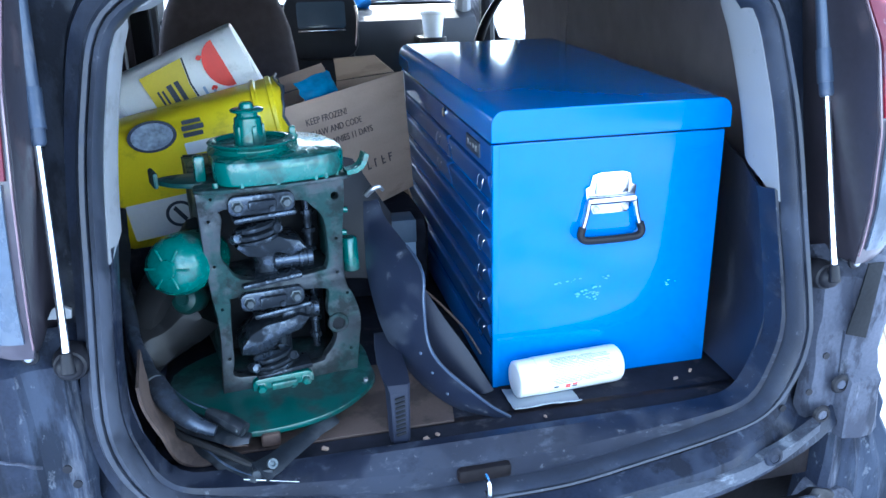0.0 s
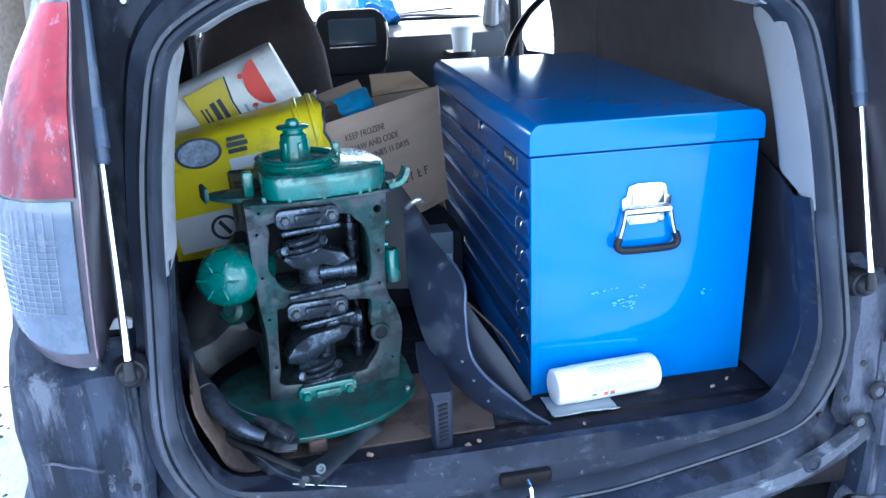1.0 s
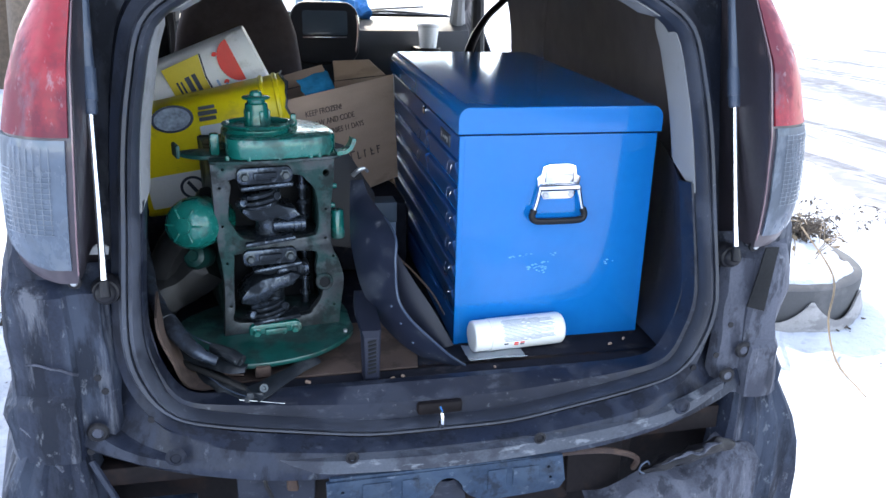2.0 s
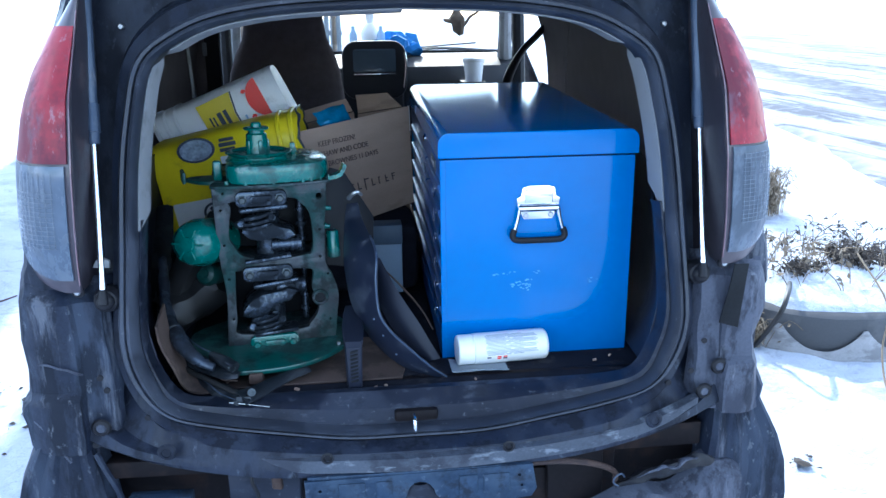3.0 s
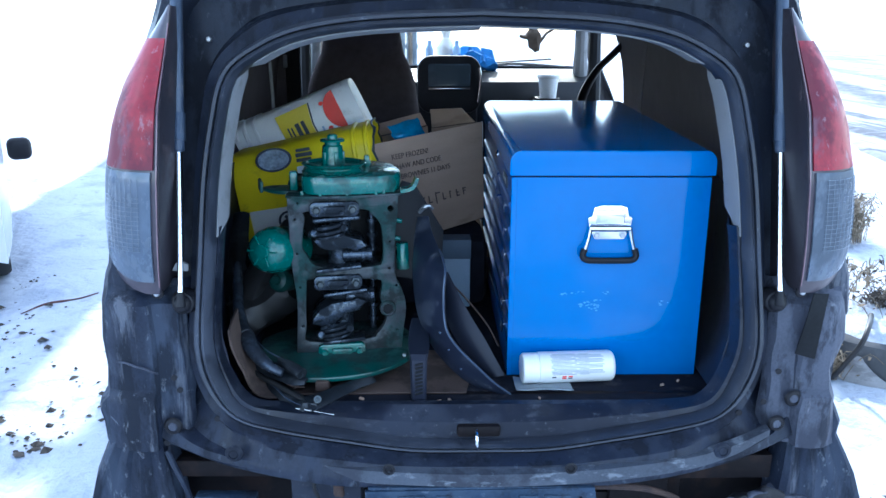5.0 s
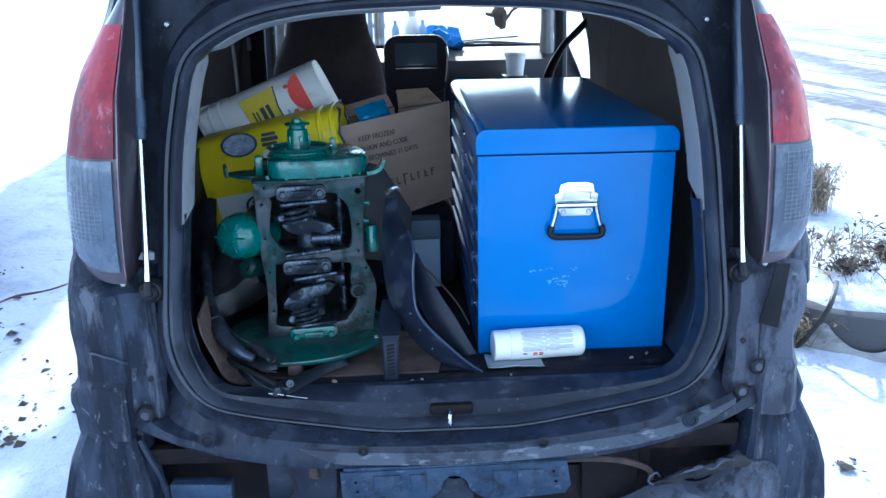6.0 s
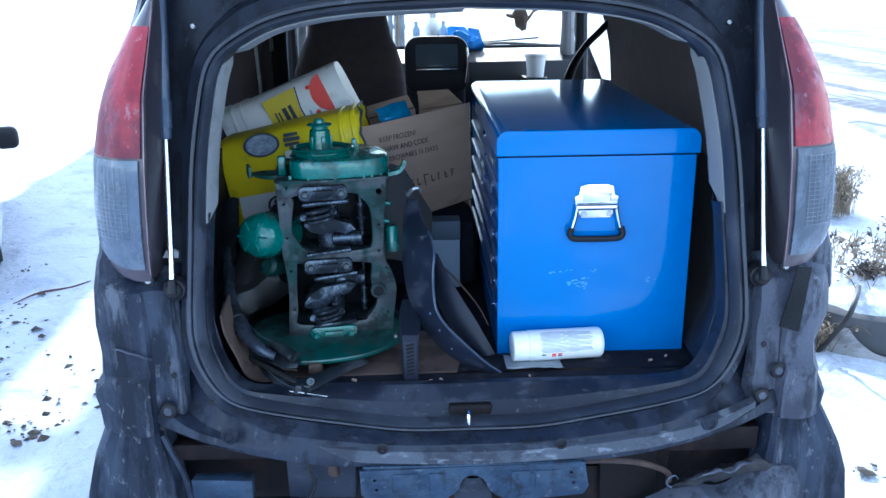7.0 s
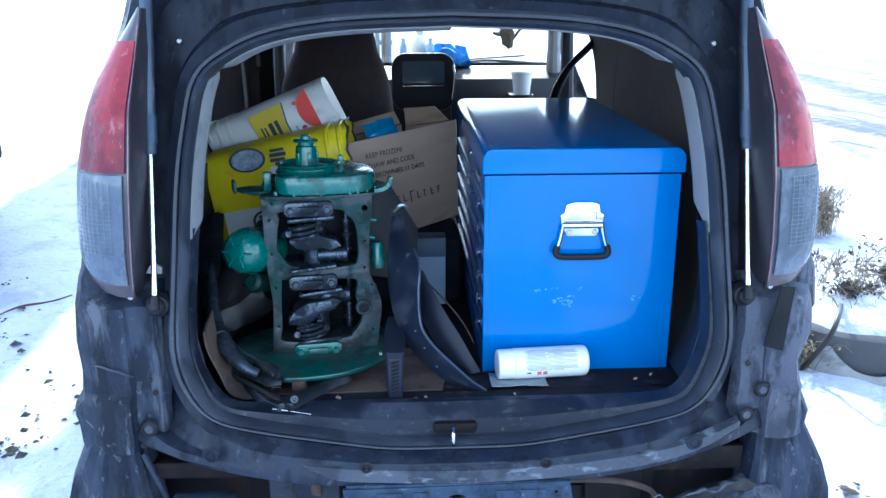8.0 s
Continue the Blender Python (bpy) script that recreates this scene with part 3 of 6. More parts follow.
# pillar trim: light grey inside the seal above the waist
half_c = curve_through([(x, z) for x, z in T], 6)
TRIM_L = ((-.001, .018), (0.001, .024), (.006, .060), (.007, .072), (.002, .085), (-.03, .12))
TRIM_R = ((-.001, .018), (0.000, .024), (-.003, .085), (-.003, .100), (-.008, .115), (-.04, .15))
side_z, side_x = half_c[36:61, 1], half_c[36:61, 0]
for side in (1, -1):
    TRIM = TRIM_R if side > 0 else TRIM_L
    rows = []
    for f, d in TRIM:
        row = []
        for z in np.linspace(1.045 + .5 * max(0, d - .02), 1.353, 16):
            x = float(np.interp(z, side_z, side_x))
            slope = float(np.interp(z + .01, side_z, side_x) - np.interp(z - .01, side_z, side_x)) / .02
            n = Vector((-1, slope)).normalized()
            row.append((side * (x + n.x * f), d + lean(z), z + n.y * f * .6))
        rows.append(row)
    bm = bmesh.new()
    grid(bm, rows)
    part("pillar_trim", solid(bm, 0.003), M["grey_trim"], car, "light grey plastic pillar trim")
    sel = [(float(np.interp(1.356, side_z, side_x)), 1.356)] + [(x, z) for x, z in half_c[40:] if z > 1.362]
    rows = []
    for f, d in TRIM:
        row = []
        for k, (x, z) in enumerate(sel):
            p, q = sel[max(k - 1, 0)], sel[min(k + 1, len(sel) - 1)]
            t = Vector((q[0] - p[0], q[1] - p[1])).normalized()
            row.append((side * max(0, x - t.y * f * .8), d + lean(z), z + t.x * f * .8))
        rows.append(row)
    bm = bmesh.new()
    grid(bm, rows)
    part("header_trim", solid(bm, 0.003), M["grey_trim"], car, "light grey plastic header trim")

# lower side trim and sill trim inside the opening
IN = [(0, .703), (.13, .703), (.25, .703), (.385, .705), (.450, .721), (.484, .786), (.497, .87), (.492, 1.02), (.487, 1.06)]
IN2 = [(0, .694), (.13, .694), (.25, .694), (.40, .694), (.50, .705), (.575, .775), (.595, .87), (.600, 1.02), (.600, 1.09)]
low = [(x, z) for x, z in T[:8]] + [(T[7][0] - .002, 1.06)]


IN_L = [(0, .703), (.13, .703), (.25, .703), (.37, .703), (.447, .714), (.490, .785), (.502, .87), (.494, 1.02), (.490, 1.06)]


def half_ring(half, y, other=None):
    pts = [(x, y + lean(z), z) for x, z in curve_through(half, 4)]
    opp = [(-x, y + lean(z), z) for x, z in curve_through(other or half, 4)]
    return opp[:0:-1] + pts


bm = bmesh.new()
mid = [(p[0] + (q[0] - p[0]) * .55, p[1] + (q[1] - p[1]) * .5) for p, q in zip(low, IN)]
mid_l = [(p[0] + (q[0] - p[0]) * .55, p[1] + (q[1] - p[1]) * .5) for p, q in zip(low, IN_L)]
rows = [half_ring(low, .022), half_ring([(x, z + .004) for x, z in mid], .024, [(x, z + .004) for x, z in mid_l]), half_ring(IN, .050, IN_L), half_ring(IN, .066, IN_L)]
grid(bm, rows)
part("sill_trim", solid(bm, 0.003), M["plastic"], car, "dark blue-grey scuffed plastic sill trim")
for side in (1, -1):
    bm = bmesh.new()
    a = curve_through([(.489, .700)] + IN[5:] if side > 0 else [(.494, .700)] + IN_L[5:], 4)
    b = curve_through(IN2[4:], 4)
    rows = []
    for f, y in ((0, .060), (.08, .085), (.35, .16), (.75, .30), (1, .46), (1.02, .9)):
        rows.append([(side * (p[0] + (q[0] - p[0]) * f), y + lean(p[1]), p[1] + (q[1] - p[1]) * f) for p, q in zip(a, b)])
    grid(bm, rows)
    part("side_trim", solid(bm, .003), M["dark_trim"], car, "dark plastic cargo side trim")

# latch striker, on a dark block that stands in for its shaded recess
bm = boxm((0, .0235, .666), (.085, .030, .024), .006)
part("recess_shade_block", bm, M["shaded_grime"], car)
bm = bmesh.new()
tube(bm, [(-.006, -.012, .650), (-.006, -.030, .652), (-.006, -.034, .664), (-.006, -.030, .678), (-.006, -.012, .680)], .0035, 8, 4)
part("striker", bm, M["chrome"], car, "bright steel latch striker")

# tail lamps
for side in (1, -1):
    lamp = thing("tail_lamp", None, "red and clear tail lamp with dusty lens")
    lamp.parent = car

    def lens(z0, z1, nz, grow=0.0, u0=0.0, u1=1.0, nu=14, wall=False, low=0.0):
        """Rows over the lamp from its inner edge, which stands out to the rear, round to the body side; low lifts the outer end of the lower edge."""
        rows = []
        for i in range(nz + 1):
            row = []
            for j in range(nu + 1):
                u = u0 + (u1 - u0) * j / nu
                z = z0 + (z1 - z0) * i / nz + low * (1 - i / nz) * (max(0, min(u, .75) - .15) / .6) ** 1.4
                xi = np.interp(z, [.955, .975, 1.0, 1.06, 1.17, 1.29, 1.38, 1.465], [.585, .578, .575, .568, .558, .554, .552, .556])
                yi = np.interp(z, [.955, .975, 1.0, 1.06, 1.17, 1.29, 1.38, 1.465], [-.012, -.022, -.030, -.042, -.048, -.022, .035, .10])
                xo = np.interp(z, [.955, .965, .985, 1.03, 1.10, 1.18, 1.26, 1.33, 1.39, 1.44, 1.465], [.65, .665, .676, .686, .686, .678, .662, .638, .606, .575, .560])
                yo = .045 + .5 * lean(z)
                if j == 0 and wall:
                    row.append((side * .600, .06 + lean(z), z))
                a = min(1, u / .7) * math.pi / 2
                s = max(0, u - .7) / .3
                x = xi - grow * .3 + (xo - xi + grow) * math.sin(a) ** .9 + .014 * s
                y = yi - grow + (yo - yi) * (1 - math.cos(a)) + .20 * s
                row.append((side * x, y, z))
            rows.append(row)
        return rows

    def inner(z0, z1, nz):
        """The lamp's inner side wall, from the lens edge forward to the gutter."""
        rows = []
        for i in range(nz + 1):
            z = z0 + (z1 - z0) * i / nz
            p = lens(z, z + .001, 1)[0][0]
            rows.append([(p[0] + side * .001, p[1] + .001, z), (p[0] + side * .003, .03 + lean(z), z), (side * .572, .062 + lean(z), z)])
        return rows

    bm = bmesh.new()
    grid(bm, lens(.958, 1.462, 26, .001, low=.065))
    part("housing", solid(bm, .004), M["lens_rim"], lamp, "dark maroon lamp housing")
    bm = bmesh.new()
    grid(bm, inner(.958, 1.46, 14))
    part("lamp_back", solid(bm, .003), M["lamp_back"], lamp, "dark lamp side wall")
    bm = bmesh.new()
    grid(bm, lens(1.190, 1.405, 16, .005, .022, 1.0))
    part("red_lens", solid(bm, .004), M["red_lens"], lamp, "faded red lens")
    bm = bmesh.new()
    grid(bm, lens(.985, 1.186, 16, .005, .035, 1.0, low=.065))
    part("clear_lens", solid(bm, .004), M["clear_lens"], lamp, "dusty clear ribbed lens")
    # fine prism ribs on the clear lens
    for k in range(17 if side > 0 else 13):
        z = 1.045 + k * .008
        row = lens(z, z + .001, 1, .0064, .10, .46, 10)[0]
        bm = bmesh.new()
        tube(bm, row, .0005, 4, 0)
        part("rib", bm, M["rib"], lamp)
    for k in range(9 if side > 0 else 7):
        u = .11 + k * .042
        bm = bmesh.new()
        tube(bm, [r[0] for r in lens(1.046, 1.175, 12, .0064, u, u + .001, 1)], .0005, 4, 0)
        part("rib", bm, M["rib"], lamp)
    bm = bmesh.new()
    cyl(bm, (side * .590, .015, .958), (side * .590, -.014, .958), .0055, seg=12, bevel=.0015)
    part("screw", bm, M["bolt"], lamp, "bright lamp screw")
    bm = bmesh.new()
    lathe(bm, [(.006, 0), (.0105, .001), (.0115, .004), (.0105, .007), (.0065, .008)], 18, axis_matrix((side * .590, -.002, .958), (side * .590, -.1, .958)))
    part("screw_seat", bm, M["black"], lamp)
    # pinkish tube paints the highlight that runs along the housing edge
    bm = bmesh.new()
    tube(bm, [r[0] for r in lens(.975, 1.43, 24, .0035, .004, .005, 1)], .0013, 6, 0)
    part("housing_glint", bm, M["bead_glint"], lamp, "pinkish highlight along the housing edge, put in the colour")

    # gas strut in the gutter
    strut = thing("gas_strut", None, "gas strut with polished rod")
    strut.parent = car
    p = lambda z: (side * (.546 + .025 * (z - .97)), -.012 + .31 * (z - .97), z)
    bm = bmesh.new()
    cyl(bm, p(.960), p(1.21), .0052, seg=12)
    part("rod", bm, M["rod"], strut, "polished steel piston rod")
    bm = bmesh.new()
    lathe(bm, [(.009, 0), (.0115, .004), (.0115, .60), (.009, .605)], 14, axis_matrix(p(1.205), p(1.8)))
    lathe(bm, [(.0135, 0), (.0135, .05)], 14, axis_matrix(p(1.225), p(1.8)))
    part("tube", bm, M["strut"], strut, "grey strut tube")
    bm = bmesh.new()
    cyl(bm, p(.935), p(.962), .009, .007, 12, .002)
    lathe(bm, [(.012, -.05), (.022, -.03), (.024, -.012), (.021, -.004), (.020, .002), (.017, .004), (.017, .008), (.012, .016), (.008, .018), (.001, .018)], 20, axis_matrix((side * .548, .0, .936), (side * .548, -.1, .940)))
    part("ball_joint", bm, M["black"], strut)

# small torn clip left on the jamb
bm = xf(flat([[(-.013, -.006), (.011, -.008), (.013, .003), (.002, .010), (-.008, .005)]], .006, .001), Matrix.Translation((-.556, .030, .998)) @ UPRIGHT)
part("clip", wobble(bm, .003, 60), M["grey_trim"], car, "pale torn plastic clip")

# bolts, holes and plugs in the jamb
for x, z in ((.512, 1.395), (-.512, 1.402)):
    bm = bmesh.new()
    yy = .058 + lean(z)
    cyl(bm, (x, yy + .01, z), (x, yy - .010, z), .0052, seg=8, bevel=.0015)
    part("bolt", bm, M["bolt"], car)
for x, z, r in ((.602, .742, .014), (.575, .689, .014), (-.585, .690, .015), (.455, .660, .014), (-.46, .660, .014)):
    yy = -.006 if abs(x) > .5 else -.056
    bm = bmesh.new()
    lathe(bm, [(r, 0), (r + .003, .003), (r, .007), (r * .65, .008), (r * .6, .004), (.001, .004)], 20, axis_matrix((x, yy + .004, z), (x, yy - .02, z)))
    plug = part("rubber_plug", bm, M["inner_paint"] if abs(x) < .5 else M["black"], car, "round black rubber body plug")
    bm = bmesh.new()
    lathe(bm, [(r * .62, .003), (r * .62, .0065), (r * .5, .0078), (.001, .0078)], 18, axis_matrix((x, yy + .004, z), (x, yy - .02, z)))
    part("plug_face", bm, M["inner_paint"] if abs(x) < .5 else M["right_jamb"], plug)
for x in (-.172, .168):
    bm = bmesh.new()
    lathe(bm, [(.010, 0), (.012, .003), (.008, .004), (.006, .0), (.001, -.002)], 16, axis_matrix((x, -.066, .632), (x, -.1, .632)))
    part("grommet", bm, M["black"], car)
# small black discs stand in for the shade of open holes
for x, z in ((.567, .798), (-.575, .79), (-.50, .705), (.50, .712), (-.566, .765), (-.60, .655), (.545, .735), (.622, .70), (.610, .668), (-.615, .742)):
    bm = bmesh.new()
    lathe(bm, [(.006, 0), (.006, .002), (.001, .002)], 10, axis_matrix((x, -.004, z), (x, -.1, z)))
    part("hole_mark", bm, M["black"], car)

# outer shell: side, roof, bonnet
SHELL_Y = [.06, .16, .35, .75, 1.2, 1.93, 2.02, 2.45, 2.78, 3.10, 3.45, 3.95, 4.25, 4.33]
SHELL = []
for y in SHELL_Y:
    g = min(1, (y - .06) / .75) ** .6
    hw = np.interp(y, [.06, .16, .35, .75, 1.5, 3.2, 3.9, 4.25, 4.33], [.668, .695, .755, .835, .885, .885, .84, .70, .55])
    roof = np.interp(y, [.06, .5, 1.5, 2.45, 2.78, 3.1, 3.45, 3.95, 4.25, 4.33], [1.565, 1.61, 1.64, 1.60, 1.45, 1.24, 1.08, 1.00, .86, .70])
    belt = min(1.04, roof - .02)
    top = max(roof - belt, .02)
    nar = np.interp(top, [.02, .3, .55], [.02, .12, .235]) * np.interp(y, [.1, .5], [.35, 1])
    row = [(hw - .02, .50 if .3 < y < 4 else .62), (hw, .70 * min(1, roof)), (hw, .82 * min(1, roof)), (hw - .004, belt - .04), (hw - .012, belt + .08 * top), (hw - nar * .42, belt + .40 * top), (hw - nar * .72, belt + .68 * top),
           (hw - nar * 1.05, belt + .87 * top), (hw * .70, belt + .965 * top), (hw * .35, roof - .004), (0, roof)]
    if y < .1:
        row = [(.668, .62)] + [(px - .004, pz) for px, pz in OUTER[5:]]
        row[2:2] = []
    SHELL.append([(x, y - .03 * (y < .1) + (lean(z) if y < .2 else lean(z) * .5 if y < .4 else 0), z) for x, z in row])
for side in (1, -1):
    bm = bmesh.new()
    pts = [[(side * x, y, z) for x, y, z in curve_through(row, 2)] for row in SHELL]
    vs = [[bm.verts.new(p) for p in row] for row in pts]
    for i in range(len(vs) - 1):
        for j in range(len(vs[0]) - 1):
            y0, y1 = SHELL_Y[i], SHELL_Y[i + 1]
            door_glass = 2.0 < y0 + .01 and y1 < 3.0 and 8 <= j < 13
            screen = 2.4 < y0 + .01 and y1 < 3.2 and j >= 14
            if not (door_glass or screen):
                bm.faces.new((vs[i][j], vs[i][j + 1], vs[i + 1][j + 1], vs[i + 1][j]))
    part("body_shell", solid(bm, .004), M["paint"], car, "dark navy painted body side, dusty")
    for name, i0, i1, lo, hi in (("rear_side_window", 4, 5, 9, 13), ("quarter_window", 2, 4, 9, 13)):
        bm = bmesh.new()
        grid(bm, [[(x + side * .006, y + (.03 if y < 1.0 else 0), z) for x, y, z in pts[i][lo:hi]] for i in range(i0, i1 + 1)])
        part(name, solid(bm, .003), M["privacy"], car, "dark privacy glass")

# tailgate, swung up over the opening
bm = bmesh.new()
rows = []
for i in range(9):
    u = i / 8
    y, z = .12 - .88 * u, 1.60 + .36 * u - .10 * u * u
    w = .58 + .10 * math.sin(u * math.pi * .8)
    rows.append([(w * s, y, z + .05 * (1 - abs(s) ** 3)) for s in (-1, -.9, -.6, -.2, .2, .6, .9, 1)])
grid(bm, rows)
part("tailgate", solid(bm, .05), M["paint"], car, "open tailgate swung up")

# lower rear quarters: dusty flared panels below the lamps
for side in (1, -1):
    bm = bmesh.new()
    rows = []
    for z, xi, xc, yc in ((.72, .612, .696, .02), (.69, .612, .706, .012), (.665, .612, .700, .010), (.62, .610, .722, .004), (.58, .606, .740, 0), (.52, .600, .757, 0), (.45, .596, .770, 0), (.36, .592, .780, .01), (.27, .59, .78, .03)):
        w = .006 * math.sin(z * 90)
        rows.append([(side * (xi - .01), .06, z)] + [(side * (xi + (xc - xi) * q), .008 - .018 * math.sin(q * math.pi * .5) + yc * q + .005 * math.sin(q * 22 + z * 5), z) for q in np.linspace(0, 1, 14)] + [(side * (xc + .012), yc + .035, z), (side * (xc + .025), yc + .09, z), (side * (xc + .07), yc + .30, z)])
    grid(bm, rows)
    part("rear_quarter", wobble(solid(bm, .004), .006, 9, side), M["lower_paint"], car, "creased dusty lower rear quarter panel")
    # creased corner sheet between gutter and quarter
    EDGE_Z, EDGE_X = ([.64, .70, .73, .745, .80, .83, .86, .95, 1.0], [.725, .727, .737, .716, .712, .712, .714, .706, .699]) if side < 0 else ([.64, .68, .76, .815, .83, .863, .98], [.712, .706, .690, .683, .698, .704, .690])
    rows = []
    for z in (.645, .67, .70, .72, .735, .748, .76, .78, .80, .83, .86, .90, .93, .95, .968):
        back = .05 * max(0, (z - .93) / .038)
        fold = -.014 if z < .75 else 0
        w = .004 * noise.noise(Vector((z * 40, side, 0)))
        rows.append([(side * .548, .030 + back, z), (side * .560, .010 + back, z), (side * .585, .006 + w + back, z), (side * .606, .002 + w + back, z), (side * .612, -.006 + fold + back, z), (side * .640, -.008 + fold + w + back, z), (side * .664, -.006 + fold + back, z),
                     (side * (np.interp(z, EDGE_Z, EDGE_X) - .012), .008 + fold * .5 + back * .4, z), (side * np.interp(z, EDGE_Z, EDGE_X), .03 + back * .4, z), (side * (np.interp(z, EDGE_Z, EDGE_X) + .015), .12, z)])
    bm = bmesh.new()
    grid(bm, rows)
    part("corner_panel", wobble(solid(bm, .003), .006, 17, side), M["lower_paint"] if side < 0 else M["right_jamb"], car, "dusty creased corner panel below the lamp")
    # body sheet behind the lamp foot
    rows = [[(side * .60, .03, z), (side * .64, .022, z), (side * (e - .012), .028, z), (side * e, .045, z), (side * (e + .02), .14, z)] for z, e in ((.90, .712), (.95, .707), (.98, .702), (1.0, .694), (1.05, .685), (1.10, .680))]
    bm = bmesh.new()
    grid(bm, rows)
    part("lamp_surround", solid(bm, .003), M["lower_paint"], car)
# dark plate laid on the panel for the shaded gap by the lamp foot
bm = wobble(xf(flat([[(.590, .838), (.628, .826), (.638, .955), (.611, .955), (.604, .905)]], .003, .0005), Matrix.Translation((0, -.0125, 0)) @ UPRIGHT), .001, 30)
part("lamp_gap_shade", bm, M["bore"], car)

# thin pale strips laid along the creases of the left quarter
for pts in ([(-.677, -.010, .825), (-.64, -.015, .818), (-.60, -.012, .802)], [(-.70, -.004, .712), (-.672, -.014, .676), (-.645, -.014, .628)]):
    bm = bmesh.new()
    tube(bm, pts, .0022, 6, 5)
    part("crease", wobble(bm, .003, 40), M["right_jamb"], car)

# underbody behind the missing bumper
bm = boxm((0, .13, .47), (1.50, .02, .44), .004)
part("underbody_panel", wobble(bm, .01, 6), M["shaded_grime"], car, "grimy underbody, near-black with the cavity shade in its colour")
arch = [(.030 * math.cos(a), .018 + .030 * math.sin(a)) for a in np.linspace(0, math.pi, 9)]
poly = [(-.205, -.004), (-.216, .010), (-.214, .060), (.214, .066), (.222, .014), (.212, -.002), (.16, -.008), (.085, -.010), (.058, -.004), (.040, .006)] + arch + [(-.040, .006), (-.060, -.008), (-.10, -.012), (-.16, -.010)]
hole = [circle(.005, 8, x, z) for x, z in ((.190, .046), (.195, .022), (-.19, .040), (-.188, .018))]
bm = xf(flat([poly] + hole, .010, .002), Matrix.Translation((0, -.064, .524)) @ UPRIGHT)
box(bm, (0, -.048, .590), (.42, .036, .006), .002)
part("bumper_beam", wobble(bm, .003, 18), M["galv"], car, "scuffed blue-grey steel bumper beam")
for x, w in ((-.13, .05), (-.07, .03), (.09, .035), (.145, .05)):
    bm = boxm((x, -.0705, .557), (w, .004, .040), .0015)
    part("beam_pressing", bm, M["galv"], car)
bm = bmesh.new()
rows = [[(x, -.052 - .008 * (1 - (x / w) ** 2), z) for x in np.linspace(-w, w, 7)] for z, w in ((.556, .018), (.545, .030), (.52, .036), (.47, .040), (.40, .042), (.33, .042))]
grid(bm, rows)
part("tow_bracket", solid(bm, .01), M["plastic"], car, "dark tow bracket under the beam")
# dark plates stand in for the shade inside the bracket's holes
for z in (.505, .485, .43):
    bm = xf(flat([round_rect(.016, .005, .002, 2)], .002), Matrix.Translation((0, -.0615, z)) @ UPRIGHT)
    part("hole_mark", bm, M["bore"], car)
for c, s, mm in (((-.44, .05, .575), (.32, .04, .035), "shaded_grime"), ((-.30, .045, .53), (.14, .07, .11), "plastic"), ((.46, .05, .575), (.26, .05, .050), "shaded_grime"), ((.33, .06, .50), (.12, .06, .14), "shaded_grime"), ((-.50, .02, .500), (.12, .03, .05), "galv"),
                 ((-.47, .01, .45), (.24, .05, .035), "black"), ((.20, .07, .46), (.16, .05, .10), "shaded_grime"), ((-.19, .08, .46), (.10, .05, .12), "shaded_grime"), ((.40, .09, .52), (.05, .04, .12), "shaded_grime")):
    bm = wobble(boxm(c, s, .004, None, 2), .007, 16, c[0])
    part("chassis_bracket", bm, M[mm], car)
bm = bmesh.new()
tube(bm, [(.215, -.045, .580, .007), (.27, -.045, .579, .007), (.32, -.04, .570, .0065), (.37, -.03, .549, .006), (.40, -.01, .52, .006), (.41, .02, .48, .006)], .008, 8)
part("fuel_pipe", bm, M["rust"], car, "rusty brown pipe")
bm = bmesh.new()
tube(bm, [(-.30, .0, .60), (-.32, -.02, .57), (-.31, -.02, .53), (-.33, .0, .48)], .004, 6)
part("loose_wire", bm, M["black"], car)
bm = bmesh.new()
tube(bm, [(-.60, -.01, .64), (-.58, -.02, .60), (-.565, -.02, .56), (-.56, -.01, .50)], .006, 6)
part("bent_bracket", bm, M["inner_paint"], car)
bm = wobble(boxm((-.275, -.012, .558), (.022, .012, .034), .004), .006, 40)
part("torn_clip", bm, M["rust"], car, "torn rusty clip")
# crushed bumper remnant on the right
bm = bmesh.new()
rows = []
for k, (dz, dy) in enumerate(((0, .02), (-.008, -.02), (-.03, -.045), (-.07, -.05), (-.12, -.05), (-.19, -.045))):
    rows.append([(x, dy + .02 * math.sin(x * 11), .445 + .085 * (x - .30) / .34 + .012 * math.sin(x * 34) + dz) for x in np.linspace(.30, .66, 30)])
grid(bm, rows)
part("bumper_remnant", wobble(solid(bm, .006), .010, 16), M["right_jamb"], car, "torn grey bumper remnant")
bm = bmesh.new()
tube(bm, [(.40, -.04, .515, .010), (.44, -.05, .535, .018), (.50, -.05, .552, .022), (.55, -.045, .560, .020), (.58, -.03, .555, .010)], .02, 10, 5, .6)
part("torn_foam", wobble(bm, .014, 30), M["black"], car, "torn black foam")
bm = bmesh.new()
tube(bm, [(.42, -.055, .530, .003), (.45, -.066, .548, .006), (.49, -.068, .562, .008), (.525, -.062, .570, .009), (.55, -.058, .572, .006)], .006, 8, 5, .5)
part("foam_edge", wobble(bm, .008, 40), M["right_jamb"], car)
bm = bmesh.new()
tube(bm, [(.405, -.05, .535), (.395, -.058, .548), (.382, -.06, .542), (.380, -.06, .530), (.390, -.06, .522)], .0018, 6)
part("wire_loop", bm, M["strut"], car)

